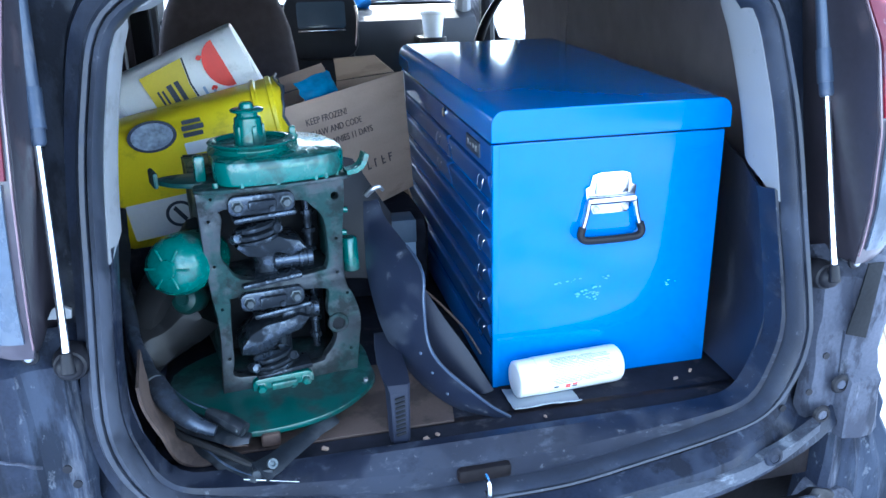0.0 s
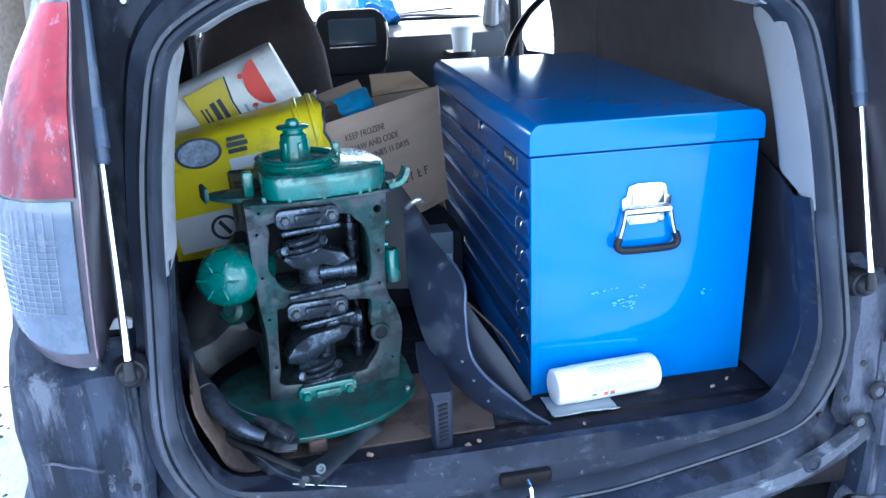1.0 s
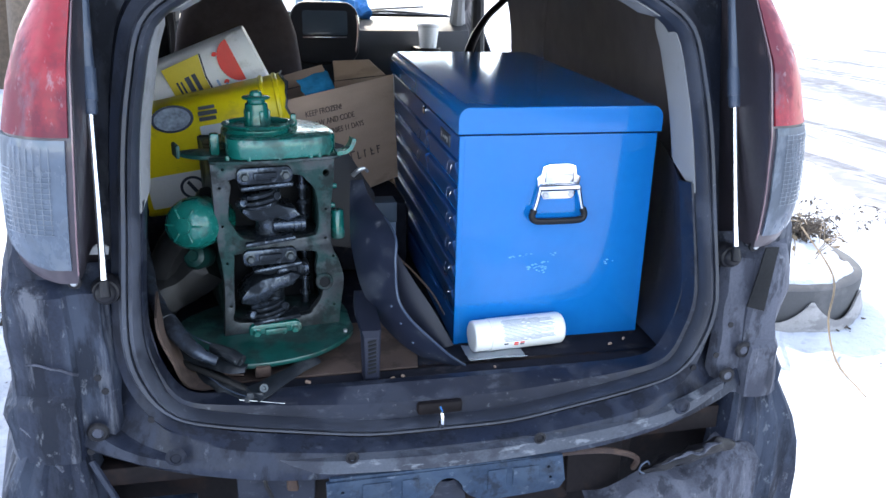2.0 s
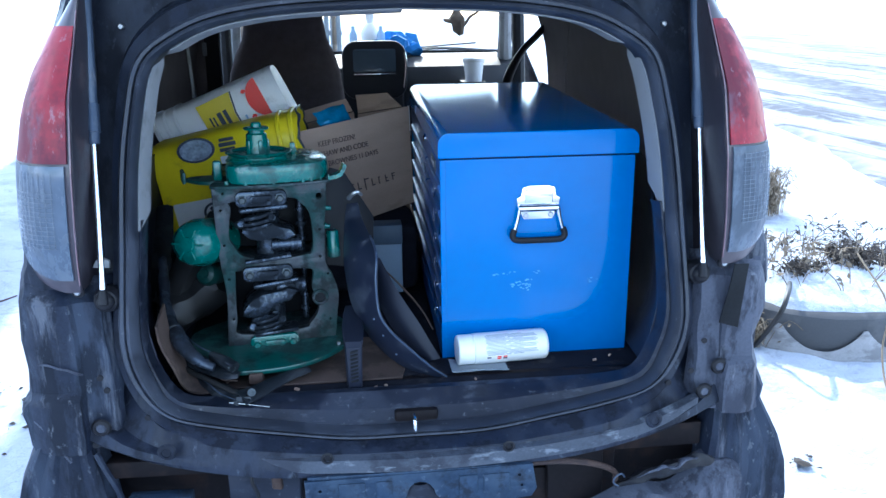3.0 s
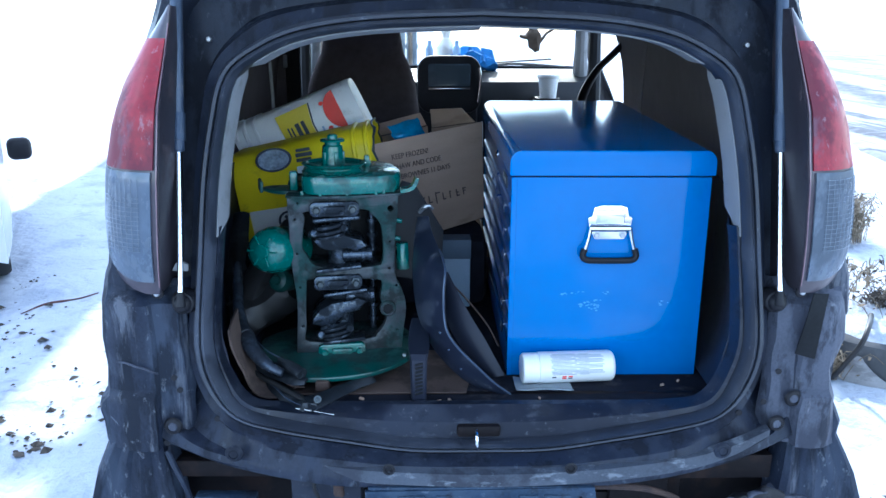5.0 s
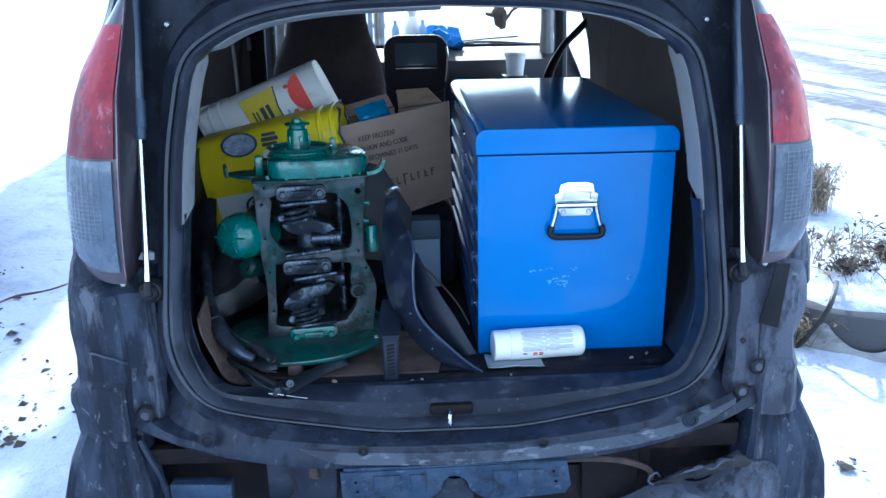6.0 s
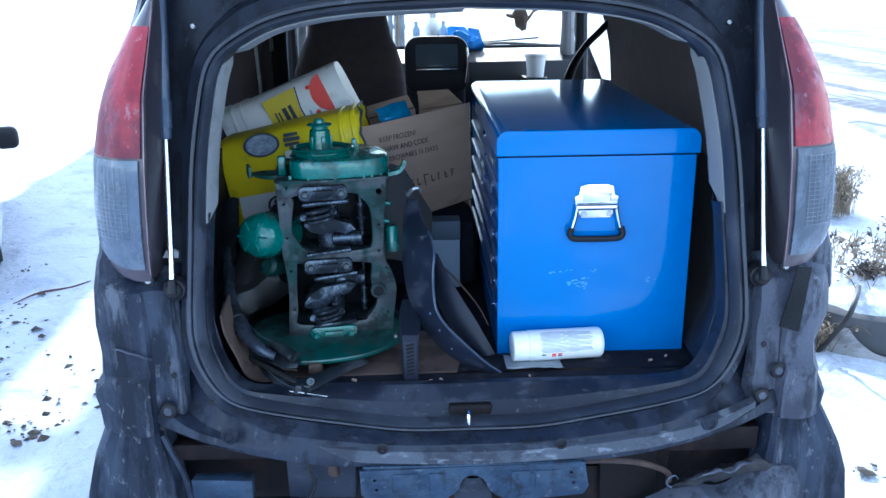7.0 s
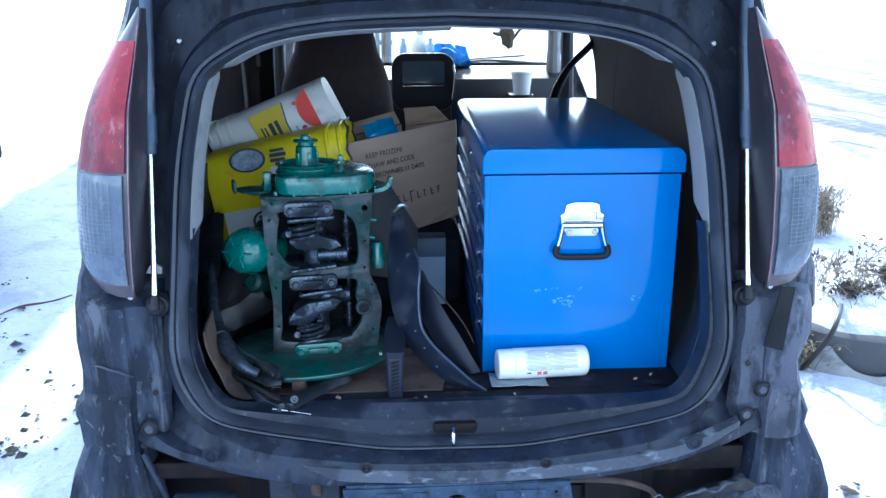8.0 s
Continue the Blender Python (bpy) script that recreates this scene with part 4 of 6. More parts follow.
# wheels
for x in (-.76, .76):
    for y in (.78, 3.48):
        wheel = thing("wheel", pose(x, y, .31, 0, 90, 0))
        wheel.parent = car
        bm = bmesh.new()
        lathe(bm, [(.20, -.09), (.29, -.10), (.315, -.08), (.318, 0), (.315, .08), (.29, .10), (.20, .09)], 40)
        part("tyre", bm, M["tyre"], wheel)
        bm = bmesh.new()
        lathe(bm, [(.05, -.075), (.19, -.085), (.205, -.09), (.205, .09), (.19, .085), (.05, .075)], 32)
        part("rim", bm, M["alloy"], wheel)

# cabin: floor, walls, headliner
bm = boxm((0, .58, .672), (1.20, 1.06, .036), .004)
part("cargo_floor", bm, M["carpet"], car, "black cargo carpet with dirt and crumbs")
bm = boxm((0, 3.10, .80), (1.5, .04, .80), .004)
part("firewall", bm, M["liner"], car)
bm = boxm((0, 2.06, .42), (1.5, 2.16, .05), .004)
part("cabin_floor", bm, M["carpet"], car)
for side in (1, -1):
    bm = bmesh.new()
    prof = [(.66, .42), (.66, .70), (.655, 1.02), (.65, 1.10), (.63, 1.30), (.57, 1.46), (.45, 1.53)]
    rows = [[(side * (x + np.interp(y, [.27, .5, .8, 1.2], [-.045, -.03, .03, .075])), y, z) for x, z in curve_through(prof, 3)] for y in (.27, .5, .8, 1.2, 1.6, 1.93)]
    grid(bm, rows)
    part("side_wall", solid(bm, .01), M["liner"], car, "dark interior side lining")
    bm = boxm((side * .79, 2.52, .76), (.06, 1.18, .62), .02)
    part("door_panel", bm, M["dash"], car)
    bm = bmesh.new()
    tube(bm, [(side * .620, 2.40, 1.60, .03), (side * .632, 2.50, 1.47, .03), (side * .655, 2.62, 1.34, .032), (side * .68, 2.74, 1.22, .04), (side * .74, 2.95, 1.08, .05)], .03, 10)
    part("windscreen_pillar", bm, M["grey_trim"], car, "grey windscreen pillar trim")
    bm = bmesh.new()
    tube(bm, [(side * .632, 2.20, 1.60, .028), (side * .636, 2.20, 1.40, .027), (side * .64, 2.20, 1.20, .03), (side * .64, 2.20, .85, .04)], .03, 10)
    part("door_frame", bm, M["dash"], car, "dark door frame")
    bm = boxm((side * .755, 1.93, 1.10), (.06, .12, .95), .02)
    if side < 0:
        box(bm, (-.705, 1.93, 1.15), (.075, .10, .85), .02)
    part("door_pillar", bm, M["liner"], car)
    # seat belt
    bm = bmesh.new()
    grid(bm, [[(side * .63, 1.30, 1.46), (side * .63, 1.345, 1.46)], [(side * .615, 1.28, 1.2), (side * .615, 1.325, 1.2)], [(side * .61, 1.22, .95), (side * .61, 1.265, .95)]])
    part("seat_belt", solid(bm, .002), M["liner"] if side > 0 else M["grey_trim"], car)
bm = bmesh.new()
grid(bm, [[(x, y, 1.505 + .03 * (1 - (x / .55) ** 2) + (.02 if .4 < y < 2.2 else 0)) for x in np.linspace(-.56, .56, 9)] for y in (.20, .6, 1.3, 2.0, 2.45)])
part("headliner", solid(bm, .012), M["headliner"], car, "grey headliner")

# windscreen
bm = bmesh.new()
grid(bm, [[(x * (1 + .12 * k), 2.50 + .68 * k + .06 * (1 - (x / .6) ** 2), 1.585 - .40 * k) for x in np.linspace(-.6, .6, 9)] for k in (0, .25, .5, .75, 1)])
ws = part("windscreen", solid(bm, .004), M["glass"], car, "clear windscreen")
ws.visible_shadow = False

# dashboard and centre screen
bm = bmesh.new()
rows = []
for x in np.linspace(-.72, .72, 25):
    d = .04 * (x / .72) ** 2
    rows.append([(x, 2.66 + d, .80), (x, 2.60 + d, .98), (x, 2.585 + d, 1.10), (x, 2.62 + d, 1.175), (x, 2.72 + d, 1.215), (x, 2.95, 1.225), (x, 3.2, 1.19)])
grid(bm, rows)
part("dashboard", solid(bm, .02), M["dash"], car, "dark grey dashboard")
scr = thing("centre_screen", None, "wide centre screen in a glossy bezel")
scr.parent = car
bm = xf(flat([round_rect(.285, .25, .06)], .10, .012), Matrix.Translation((.005, 2.545, 1.165)) @ pose(0, 0, 0, -8, 0, 0) @ UPRIGHT)
part("bezel", bm, M["black"], scr)
bm = xf(flat([round_rect(.20, .105, .01)], .006, .001), Matrix.Translation((.005, 2.488, 1.215)) @ pose(0, 0, 0, -8, 0, 0) @ UPRIGHT)
part("display", bm, M["screen"], scr)
bm = boxm((.005, 2.486, 1.152), (.20, .006, .007), .002)
part("button_bar", bm, M["chrome"], scr)
bm = bmesh.new()
tube(bm, [(.148, 2.49, 1.25), (.155, 2.487, 1.20), (.150, 2.487, 1.13), (.14, 2.49, 1.07)], .006, 8)
part("trim_strip", bm, M["chrome"], scr)
bm = boxm((-.005, 2.56, .95), (.30, .10, .28), .03)
part("centre_console", bm, M["black"], car)

# steering wheel
sw = thing("steering_wheel", pose(-.36, 2.36, 1.10, 62, 0, 0))
sw.parent = car
bm = bmesh.new()
tube(bm, [(.185 * math.cos(a), .185 * math.sin(a), 0) for a in np.linspace(0, 2 * math.pi, 33)], .015, 8, 0)
part("rim", bm, M["black"], sw)
bm = bmesh.new()
box(bm, (0, 0, -.01), (.14, .10, .04), .02)
box(bm, (.11, -.01, 0), (.13, .03, .012), .005)
box(bm, (-.11, -.01, 0), (.13, .03, .012), .005)
part("hub", bm, M["black"], sw)
bm = bmesh.new()
tube(bm, [(.07, -.02, .012), (.11, -.035, .014), (.155, -.02, .012)], .008, 8)
part("spoke_trim", bm, M["chrome"], sw)

# driver's seat with a black cover
seat = thing("front_seat", None, "front seat in a plain black cover")
seat.parent = car
bm = bmesh.new()
rows = []
for z, w, y, d in ((.55, .24, 1.80, .10), (.75, .25, 1.84, .10), (.95, .25, 1.90, .10), (1.10, .235, 1.95, .09), (1.20, .222, 1.98, .085), (1.27, .200, 2.0, .075), (1.33, .172, 2.02, .065), (1.42, .156, 2.03, .06), (1.49, .150, 2.04, .055), (1.51, .12, 2.045, .03)):
    rows.append([(-.37 + w * math.copysign(abs(math.cos(a)) ** .55, math.cos(a)), y + d * math.copysign(abs(math.sin(a)) ** .7, math.sin(a)), z) for a in np.linspace(0, 2 * math.pi, 25)[:-1]])
vs = grid(bm, rows, closed=True)
bm.faces.new(vs[-1])
part("backrest", bm, M["fabric"], seat)
bm = boxm((-.37, 2.12, .62), (.50, .50, .14), .05)
part("cushion", bm, M["fabric"], seat)

# folded rear bench
bm = wobble(boxm((-.285, 1.16, .79), (.69, 1.0, .19), .03), .006, 6)
part("folded_rear_seat", bm, M["carpet"], car, "folded rear seat in black fabric")

# grey left pillar lining with the belt guide, seen over the pails
bm = bmesh.new()
grid(bm, [[(x + .055 * k, 1.90 - .04 * math.sin(k * 1.57), z) for k in np.linspace(-1, 1, 7)] for x, z in ((-.655, .90), (-.66, 1.15), (-.66, 1.30), (-.655, 1.42), (-.635, 1.54))])
part("belt_pillar", solid(bm, .012), M["dash"], car, "grey belt pillar lining")
bm = boxm((-.668, 1.88, 1.30), (.016, .02, .05), .004)
part("belt_guide", bm, M["grey_trim"], car)
# unseen cup holder, added to carry a cup placed to fit the view
bm = bmesh.new()
lathe(bm, [(.052, -.012), (.058, -.010), (.058, .010), (.052, .012), (.050, .0)], 24, pose(.478, 2.47, 1.100))
box(bm, (.478, 2.56, 1.100), (.11, .10, .02), .005)
part("cup_holder", bm, M["black"], car, "black cup holder added to carry the cup")


# ---- tool chest ----
chest = thing("tool_chest", pose(.2805, .218, .690), "glossy blue steel tool chest with side handle", "tool chest")
CW, CL, CH, CS = .415, .800, .494, .444          # width, length, height, height of the lid seam
bm = boxm((.004, CL / 2, CS / 2 - .002), (CW - .008, CL - .004, CS - .004), .002)
box(bm, (-CW / 2 + .006, .006, CS / 2 - .002), (.012, .012, CS - .004), .002)
box(bm, (-CW / 2 + .006, CL - .008, CS / 2 - .002), (.012, .012, CS - .004), .002)
even(part("body", bm, M["blue"], chest))
bm = bmesh.new()
rows = []
poly = [(-CW / 2 - .002, CS + .003)] + [(-CW / 2 - .002, CH - .022)] + [(-CW / 2 + .018 - .02 * math.cos(a), CH - .022 + .022 * math.sin(a)) for a in np.linspace(.2, 1.57, 7)] + \
       [(CW / 2 - .018 + .02 * math.sin(a), CH - .022 + .022 * math.cos(a)) for a in np.linspace(0, 1.37, 7)] + [(CW / 2 + .002, CH - .022), (CW / 2 + .002, CS + .003)]
bm = xf(flat([poly], CL + .010, .0025), Matrix.Translation((0, CL / 2 - .002, 0)) @ UPRIGHT)
even(part("lid", bm, M["blue"], chest, "hinged blue lid with rounded edges"))
# near-black core gives the lid gap its shadow line by colour
bm = boxm((0, CL / 2, CS), (CW - .018, CL - .018, .012), .001)
part("lid_seam", bm, M["bore"], chest, "dark core in the lid gap, its shadow line in the colour")
# drawer fronts on the side that faces the engine
zs = [.362, .308, .254, .200, .147, .093]
h = .050
for k, z in enumerate(zs):
    spans = ((.018, .290), (.305, CL - .018)) if k < 2 else ((.018, CL - .018),)
    for y0, y1 in spans:
        d = thing("drawer", None)
        d.parent = chest
        lip = [(.010, -.46), (.0045, -.45), (.0035, -.30), (.0015, -.05), (-.001, .15), (-.003, .30), (-.0035, .38), (-.0025, .44), (.001, .47), (.010, .475)]
        bm = bmesh.new()
        vs = grid(bm, [[(-CW / 2 + q[0], y, z + h * q[1]) for q in lip] for y in (y0, y0 + .003, y1 - .003, y1)], closed=True)
        bm.faces.new(vs[0])
        bm.faces.new(list(reversed(vs[-1])))
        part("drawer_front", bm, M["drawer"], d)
        for yy in ((y0 + .020, y1 - .035) if y0 < .1 and k != 1 else (y0 + .020,) if y0 < .1 else (y0 + .045, y1 - .045)):
            bm = bmesh.new()
            tube(bm, [(-CW / 2 - .002, yy - .005, z + .014), (-CW / 2 - .007, yy - .005, z + .012), (-CW / 2 - .009, yy - .003, z - .004), (-CW / 2 - .009, yy + .010, z - .008), (-CW / 2 - .009, yy + .022, z - .004), (-CW / 2 - .007, yy + .024, z + .012), (-CW / 2 - .002, yy + .024, z + .014)], .0008, 7, 3)
            part("pull", bm, M["chrome"], d, "bright bent-wire drawer pull")
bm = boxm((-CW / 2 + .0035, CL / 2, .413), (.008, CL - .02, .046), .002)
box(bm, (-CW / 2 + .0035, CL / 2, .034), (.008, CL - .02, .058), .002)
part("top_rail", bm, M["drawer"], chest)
bm = boxm((-CW / 2 - .001, .115, .413), (.005, .085, .026), .002)
badge = part("badge", bm, M["label_dark"], chest, "small dark badge plate")
for k in range(4):
    part("badge_mark", boxm((-CW / 2 - .0038, .090 + k * .017, .413 + .001 * (k % 2)), (.0008, .009, .011 - .003 * (k % 3)), .0003), M["bolt"], badge)
bm = bmesh.new()
cyl(bm, (-CW / 2 + .002, .325, .427), (-CW / 2 - .006, .325, .427), .010, seg=16, bevel=.002)
part("lock", bm, M["chrome"], chest, "round chrome lock")
# handle
hd = thing("side_handle", pose(0, -.002, .325))
hd.parent = chest
plate = [(-.043, .012), (-.045, .030), (-.037, .034), (-.033, .052), (-.020, .056), (.020, .056), (.033, .052), (.037, .034), (.045, .030), (.043, .012), (.038, .0), (.030, -.014), (-.030, -.014), (-.038, .0)]
bm = xf(flat([[(x * 1.0, z * 1.0 + .0) for x, z in plate]], .003, .001), UPRIGHT)
part("plate", bm, M["chrome"], hd, "pressed chrome handle plate")
bm = bmesh.new()
lathe(bm, [(.006, -.043), (.0075, -.041), (.0075, .041), (.006, .043)], 14, pose(0, -.006, .010, 0, 90, 0))
box(bm, (0, -.004, .034), (.06, .006, .030), .003)
part("hinge_roll", bm, M["chrome"], hd)
for x in (-.027, .027):
    bm = bmesh.new()
    cyl(bm, (x, 0, -.006), (x, -.005, -.006), .006, seg=12, bevel=.0015)
    part("rivet", bm, M["bolt"], hd)
bm = bmesh.new()
tube(bm, [(-.041, -.008, .012), (-.046, -.009, -.015), (-.053, -.010, -.040)], .0042, 8, 3)
part("bail_arm", bm, M["chrome"], hd, "chrome bail arm")
bm = bmesh.new()
tube(bm, [(.041, -.008, .012), (.046, -.009, -.015), (.053, -.010, -.040)], .0042, 8, 3)
part("bail_arm", bm, M["chrome"], hd, "chrome bail arm")
bm = bmesh.new()
tube(bm, [(-.052, -.010, -.034), (-.056, -.011, -.047), (-.050, -.012, -.056), (-.03, -.013, -.058), (.03, -.013, -.058), (.050, -.012, -.056), (.056, -.011, -.047), (.052, -.010, -.034)], .0068, 10, 4)
part("grip", bm, M["black"], hd, "black rubber grip")

rnd = random.Random(21)
bm = bmesh.new()
for cx, cz, sx, sz, n in ((-.035, .165, .030, .010, 26), (-.075, .190, .030, .004, 9), (.0, .192, .012, .004, 6), (.115, .17, .02, .006, 5)):
    for _ in range(n):
        x, z, w = rnd.gauss(cx, sx * .5), rnd.gauss(cz, sz * .6), rnd.uniform(.001, .0035)
        bm.faces.new([bm.verts.new((x + w * rnd.uniform(.6, 1.6) * math.cos(a), -.0004, z + w * .6 * rnd.uniform(.5, 1.2) * math.sin(a))) for a in np.linspace(0, 5.2, 6)])
tagged(part("scuff_mark", solid(bm, .0003), M["scuff"], chest, "pale dusty scuffs"), kind="stuff")

# the chest is sheared, rising to the front seats, to fit the camera's view
slope = Matrix.Identity(4)
slope[2][1] = .040
for ob in list(chest.children_recursive):
    if ob.type == "MESH" and ob.parent is not hd:
        ob.data.transform(slope)

# ---- spray can lying in front of the chest ----
can = thing("spray_can", pose(.100, .175, .727, 0, 90, 4), "white aerosol spray can lying on its side", "spray can")
bm = bmesh.new()
lathe(bm, [(.029, .0), (.0318, .002), (.0325, .005), (.0325, .032), (.0316, .033), (.0316, .0345), (.0335, .0355), (.0335, .188), (.0325, .193), (.029, .197), (.026, .198), (.025, .195), (.004, .195)], 32)
part("body", bm, M["can"], can)
for k in range(17):
    a0 = radians(196 + k * 4.9)
    for s0, s1 in ((.062, .112), (.118, .140)) if k % 4 == 0 else ((.058, .168),) if k % 3 else ((.060, .102), (.108, .172)):
        bm = bmesh.new()
        grid(bm, [[(.0338 * math.cos(a), .0338 * math.sin(a), z) for a in (a0, a0 + radians(1.7))] for z in (s0, s1)])
        part("print_line", solid(bm, .0002), M["can_print"], can)
for a0, z0, mm in ((282, .082, "label_red"), (290, .082, "label_red"), (282, .095, "label_red"), (290, .095, "label_dark"), (284, .060, "label_dark")):
    bm = bmesh.new()
    grid(bm, [[(.0338 * math.cos(radians(a)), .0338 * math.sin(radians(a)), z) for a in (a0, a0 + 6)] for z in (z0, z0 + .009)])
    part("hazard_mark", solid(bm, .0002), M[mm], can)
bm = bmesh.new()
rows = [[(x, y, .6935 + .006 * abs(noise.noise(Vector((x * 38, y * 38, 1)))) + .005 * (k == 0)) for x in np.linspace(.085, .205, 10)] for k, y in enumerate(np.linspace(.125, .20, 7))]
grid(bm, rows)
tagged(part("plastic_wrapper", solid(bm, .0015), M["clear"]), "crumpled clear plastic wrapper on the carpet", "wrapper")

# ---- engine block, standing on its end ----
eng = thing("engine_block", pose(-.275, .262, .735, 0, 0, 8), "green-painted engine block on end, crankcase open", "engine")
E_IN = .26
outl = [(-.112, .0), (-.106, .115), (-.114, .20), (-.118, .352), (.112, .348), (.110, .305), (.104, .25), (.104, .170), (.118, .135), (.127, .095), (.122, .05), (.116, .0)]
outl = [tuple(p) for p in curve_through(outl[:4], 4)] + [tuple(p) for p in curve_through(outl[4:], 4)]
w1 = [(-.086, .300), (-.080, .318), (.035, .320), (.060, .306), (.078, .280), (.082, .225), (.078, .198), (.066, .190), (.0, .186), (-.066, .196), (-.086, .222), (-.094, .245)]
w2 = [(-.088, .155), (-.080, .168), (.0, .166), (.066, .162), (.078, .150), (.074, .115), (.086, .090), (.084, .060), (.066, .034), (.045, .022), (-.085, .022), (-.092, .060)]


def rounded(p, n=4):
    q = p + p[:3]
    c = curve_through(q, n)
    return [tuple(v) for v in c[n:-(n + 1)]]


bolts = [circle(.0042, 8, x, z) for x, z in ((-.105, .30), (-.104, .225), (-.100, .15), (-.098, .06), (.095, .245), (.093, .185), (.108, .145), (.108, .04), (-.098, .335))] + [circle(.0085, 12, .097, .318), circle(.009, 14, .088, .094)]
bm = xf(flat([outl, rounded(w1), rounded(w2)] + bolts, .022, .002), Matrix.Translation((0, .009, 0)) @ UPRIGHT)
part("crankcase_flange", bm, M["iron"], eng, "machined grey crankcase flange")
bm = bmesh.new()
lathe(bm, [(.018, 0), (.018, .006), (.016, .008), (.0115, .008), (.0105, .006), (.0105, -.02)], 18, axis_matrix((.088, .0, .094), (.088, -.1, .094)))
boss = part("dowel_boss", bm, M["iron"], eng)
# dark disc: shade inside the dowel hole, put in as colour
bm = bmesh.new()
cyl(bm, (.088, .004, .094), (.088, -.0045, .094), .0104, seg=16)
part("dowel_hole", bm, M["bore"], boss)
# crankcase walls and cylinder body behind the flange
bm = bmesh.new()
side = [tuple(p) for p in outl]
for y0, y1, g in ((.018, .10, .93), (.10, E_IN, 1.03)):
    grid(bm, [[(x * (g if y == y1 else (.94 if y0 > .05 else .98)), y, z * .99 + .002) for x, z in side] for y in (y0, y1)], closed=True)
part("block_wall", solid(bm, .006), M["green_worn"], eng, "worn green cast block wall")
bm = xf(flat([outl], .012), Matrix.Translation((0, E_IN, 0)) @ UPRIGHT)
part("deck", bm, M["iron"], eng)
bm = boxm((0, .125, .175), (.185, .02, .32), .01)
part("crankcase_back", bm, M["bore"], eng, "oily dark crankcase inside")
for z in (.338, .178, .012):
    bm = boxm((0, .066, z), (.19, .10, .022), .004)
    part("bulkhead", bm, M["iron"], eng)
# main caps with bolts
for z, mm, dx in ((.322, "crank", -.022), (.160, "crank", -.019), (.003, "green", -.015)):
    cap = thing("main_cap", pose(dx, -.004, z))
    cap.parent = eng
    bm = xf(flat([round_rect(.098, .026, .009)], .03, .003), Matrix.Translation((0, .005, 0)) @ UPRIGHT)
    box(bm, (0, -.012, 0), (.044, .012, .015), .003)
    part("cap", bm, M[mm], cap)
    for x in (-.038, .038):
        bm = bmesh.new()
        lathe(bm, [(.0105, 0), (.0105, .002), (.008, .003), (.008, .010), (.006, .012)], 6, axis_matrix((x, -.009, 0), (x, -.1, 0)))
        part("bolt", bm, M[mm if mm == "green" else "oily_bolt"], cap)
    bm = bmesh.new()
    cyl(bm, (.014, -.016, -.006), (.014, -.022, -.006), .005, seg=6)
    part("plug", bm, M[mm], cap)
# crankshaft
cr = thing("crankshaft", pose(-.012, .035, 0))
cr.parent = eng
bm = bmesh.new()
cyl(bm, (0, .01, .0), (0, .01, .345), .026, seg=24)
part("journal", bm, M["crank"], cr)


def web(z, tilt, w, h, dx, yaw=0):
    """A counterweight web seen edge on: a tapered, rounded slab."""
    p = [(-w * .5, 0), (-w * .47, h * .30), (-w * .30, h * .80), (-w * .05, h * .95), (w * .22, h * .62), (w * .42, h * .55), (w * .5, h * .20), (w * .36, -h * .20), (w * .1, -h * .05), (-w * .15, -h * .55), (-w * .36, -h * .45)]
    b = flat([p], .075, .005)
    return xf(b, Matrix.Translation((dx, 0, z)) @ pose(0, 0, 0, 0, tilt, yaw) @ UPRIGHT)


for z, tilt, w, h, dx in ((.242, 10, .100, .022, 0.0), (.086, -20, .115, .024, -.006)):
    part("counterweight", web(z, tilt, w, h, dx), M["crank"], cr, "oily forged counterweight")
for z, dx, ln, tilt in ((.300, -.006, .100, -3), (.190, -.004, .098, -5), (.136, .008, .096, -6), (.025, .002, .095, -4)):
    bm = xf(boxm((0, -.025, 0), (ln, .05, .0095), .004), pose(dx, 0, z, 0, tilt, 0))
    part("web_edge", bm, M["crank"], cr)
for z, dx in ((.212, .040), (.118, .043)):
    bm = bmesh.new()
    lathe(bm, [(.014, -.034), (.015, -.032), (.015, .005), (.018, .006), (.018, .012), (.016, .013), (.016, .019), (.018, .020), (.018, .028), (.013, .030)], 20, pose(dx, -.010, z, 0, 90, 0))
    part("crank_pin", bm, M["crank"], cr)
for z, dx, tilt in ((.278, -.035, -9), (.052, -.028, -11)):
    rod = thing("connecting_rod", pose(dx, -.012, z, 0, tilt, 0))
    rod.parent = eng
    bm = bmesh.new()
    for k, (rr, zz) in enumerate(((.030, -.012), (.034, -.002), (.030, .009))):
        b2 = flat([circle(rr, 20, 0, 0, .72)], .007, .002)
        b2.transform(Matrix.Translation((0, 0, zz)))
        me = bpy.data.meshes.new("t")
        b2.to_mesh(me)
        b2.free()
        bm.from_mesh(me)
        bpy.data.meshes.remove(me)
    part("big_end", bm, M["crank"], rod)
    for x in (-.034, .030):
        bm = bmesh.new()
        lathe(bm, [(.0060, -.012), (.0085, -.009), (.0085, .007), (.0070, .010), (.0045, .0105), (.004, .008), (.001, .008)], 12, pose(x, -.008, 0, 75, 0, 20))
        part("rod_bolt", bm, M["crank"], rod)
# camshaft glimpsed on the right
bm = bmesh.new()
cyl(bm, (.060, .055, .03), (.060, .055, .32), .007, seg=12)
for z in np.linspace(.05, .31, 9):
    cyl(bm, (.060, .055, z), (.060, .055, z + .008), .0115, seg=12)
part("lifter_rod", bm, M["crank"], eng)

# front cover, gasket, pulley and hub on top
poly = rounded([(-.116, .03), (-.118, -.012), (-.07, -.026), (.0, -.030), (.08, -.024), (.124, -.006), (.126, .06), (.118, .20), (0, .235), (-.11, .20)])
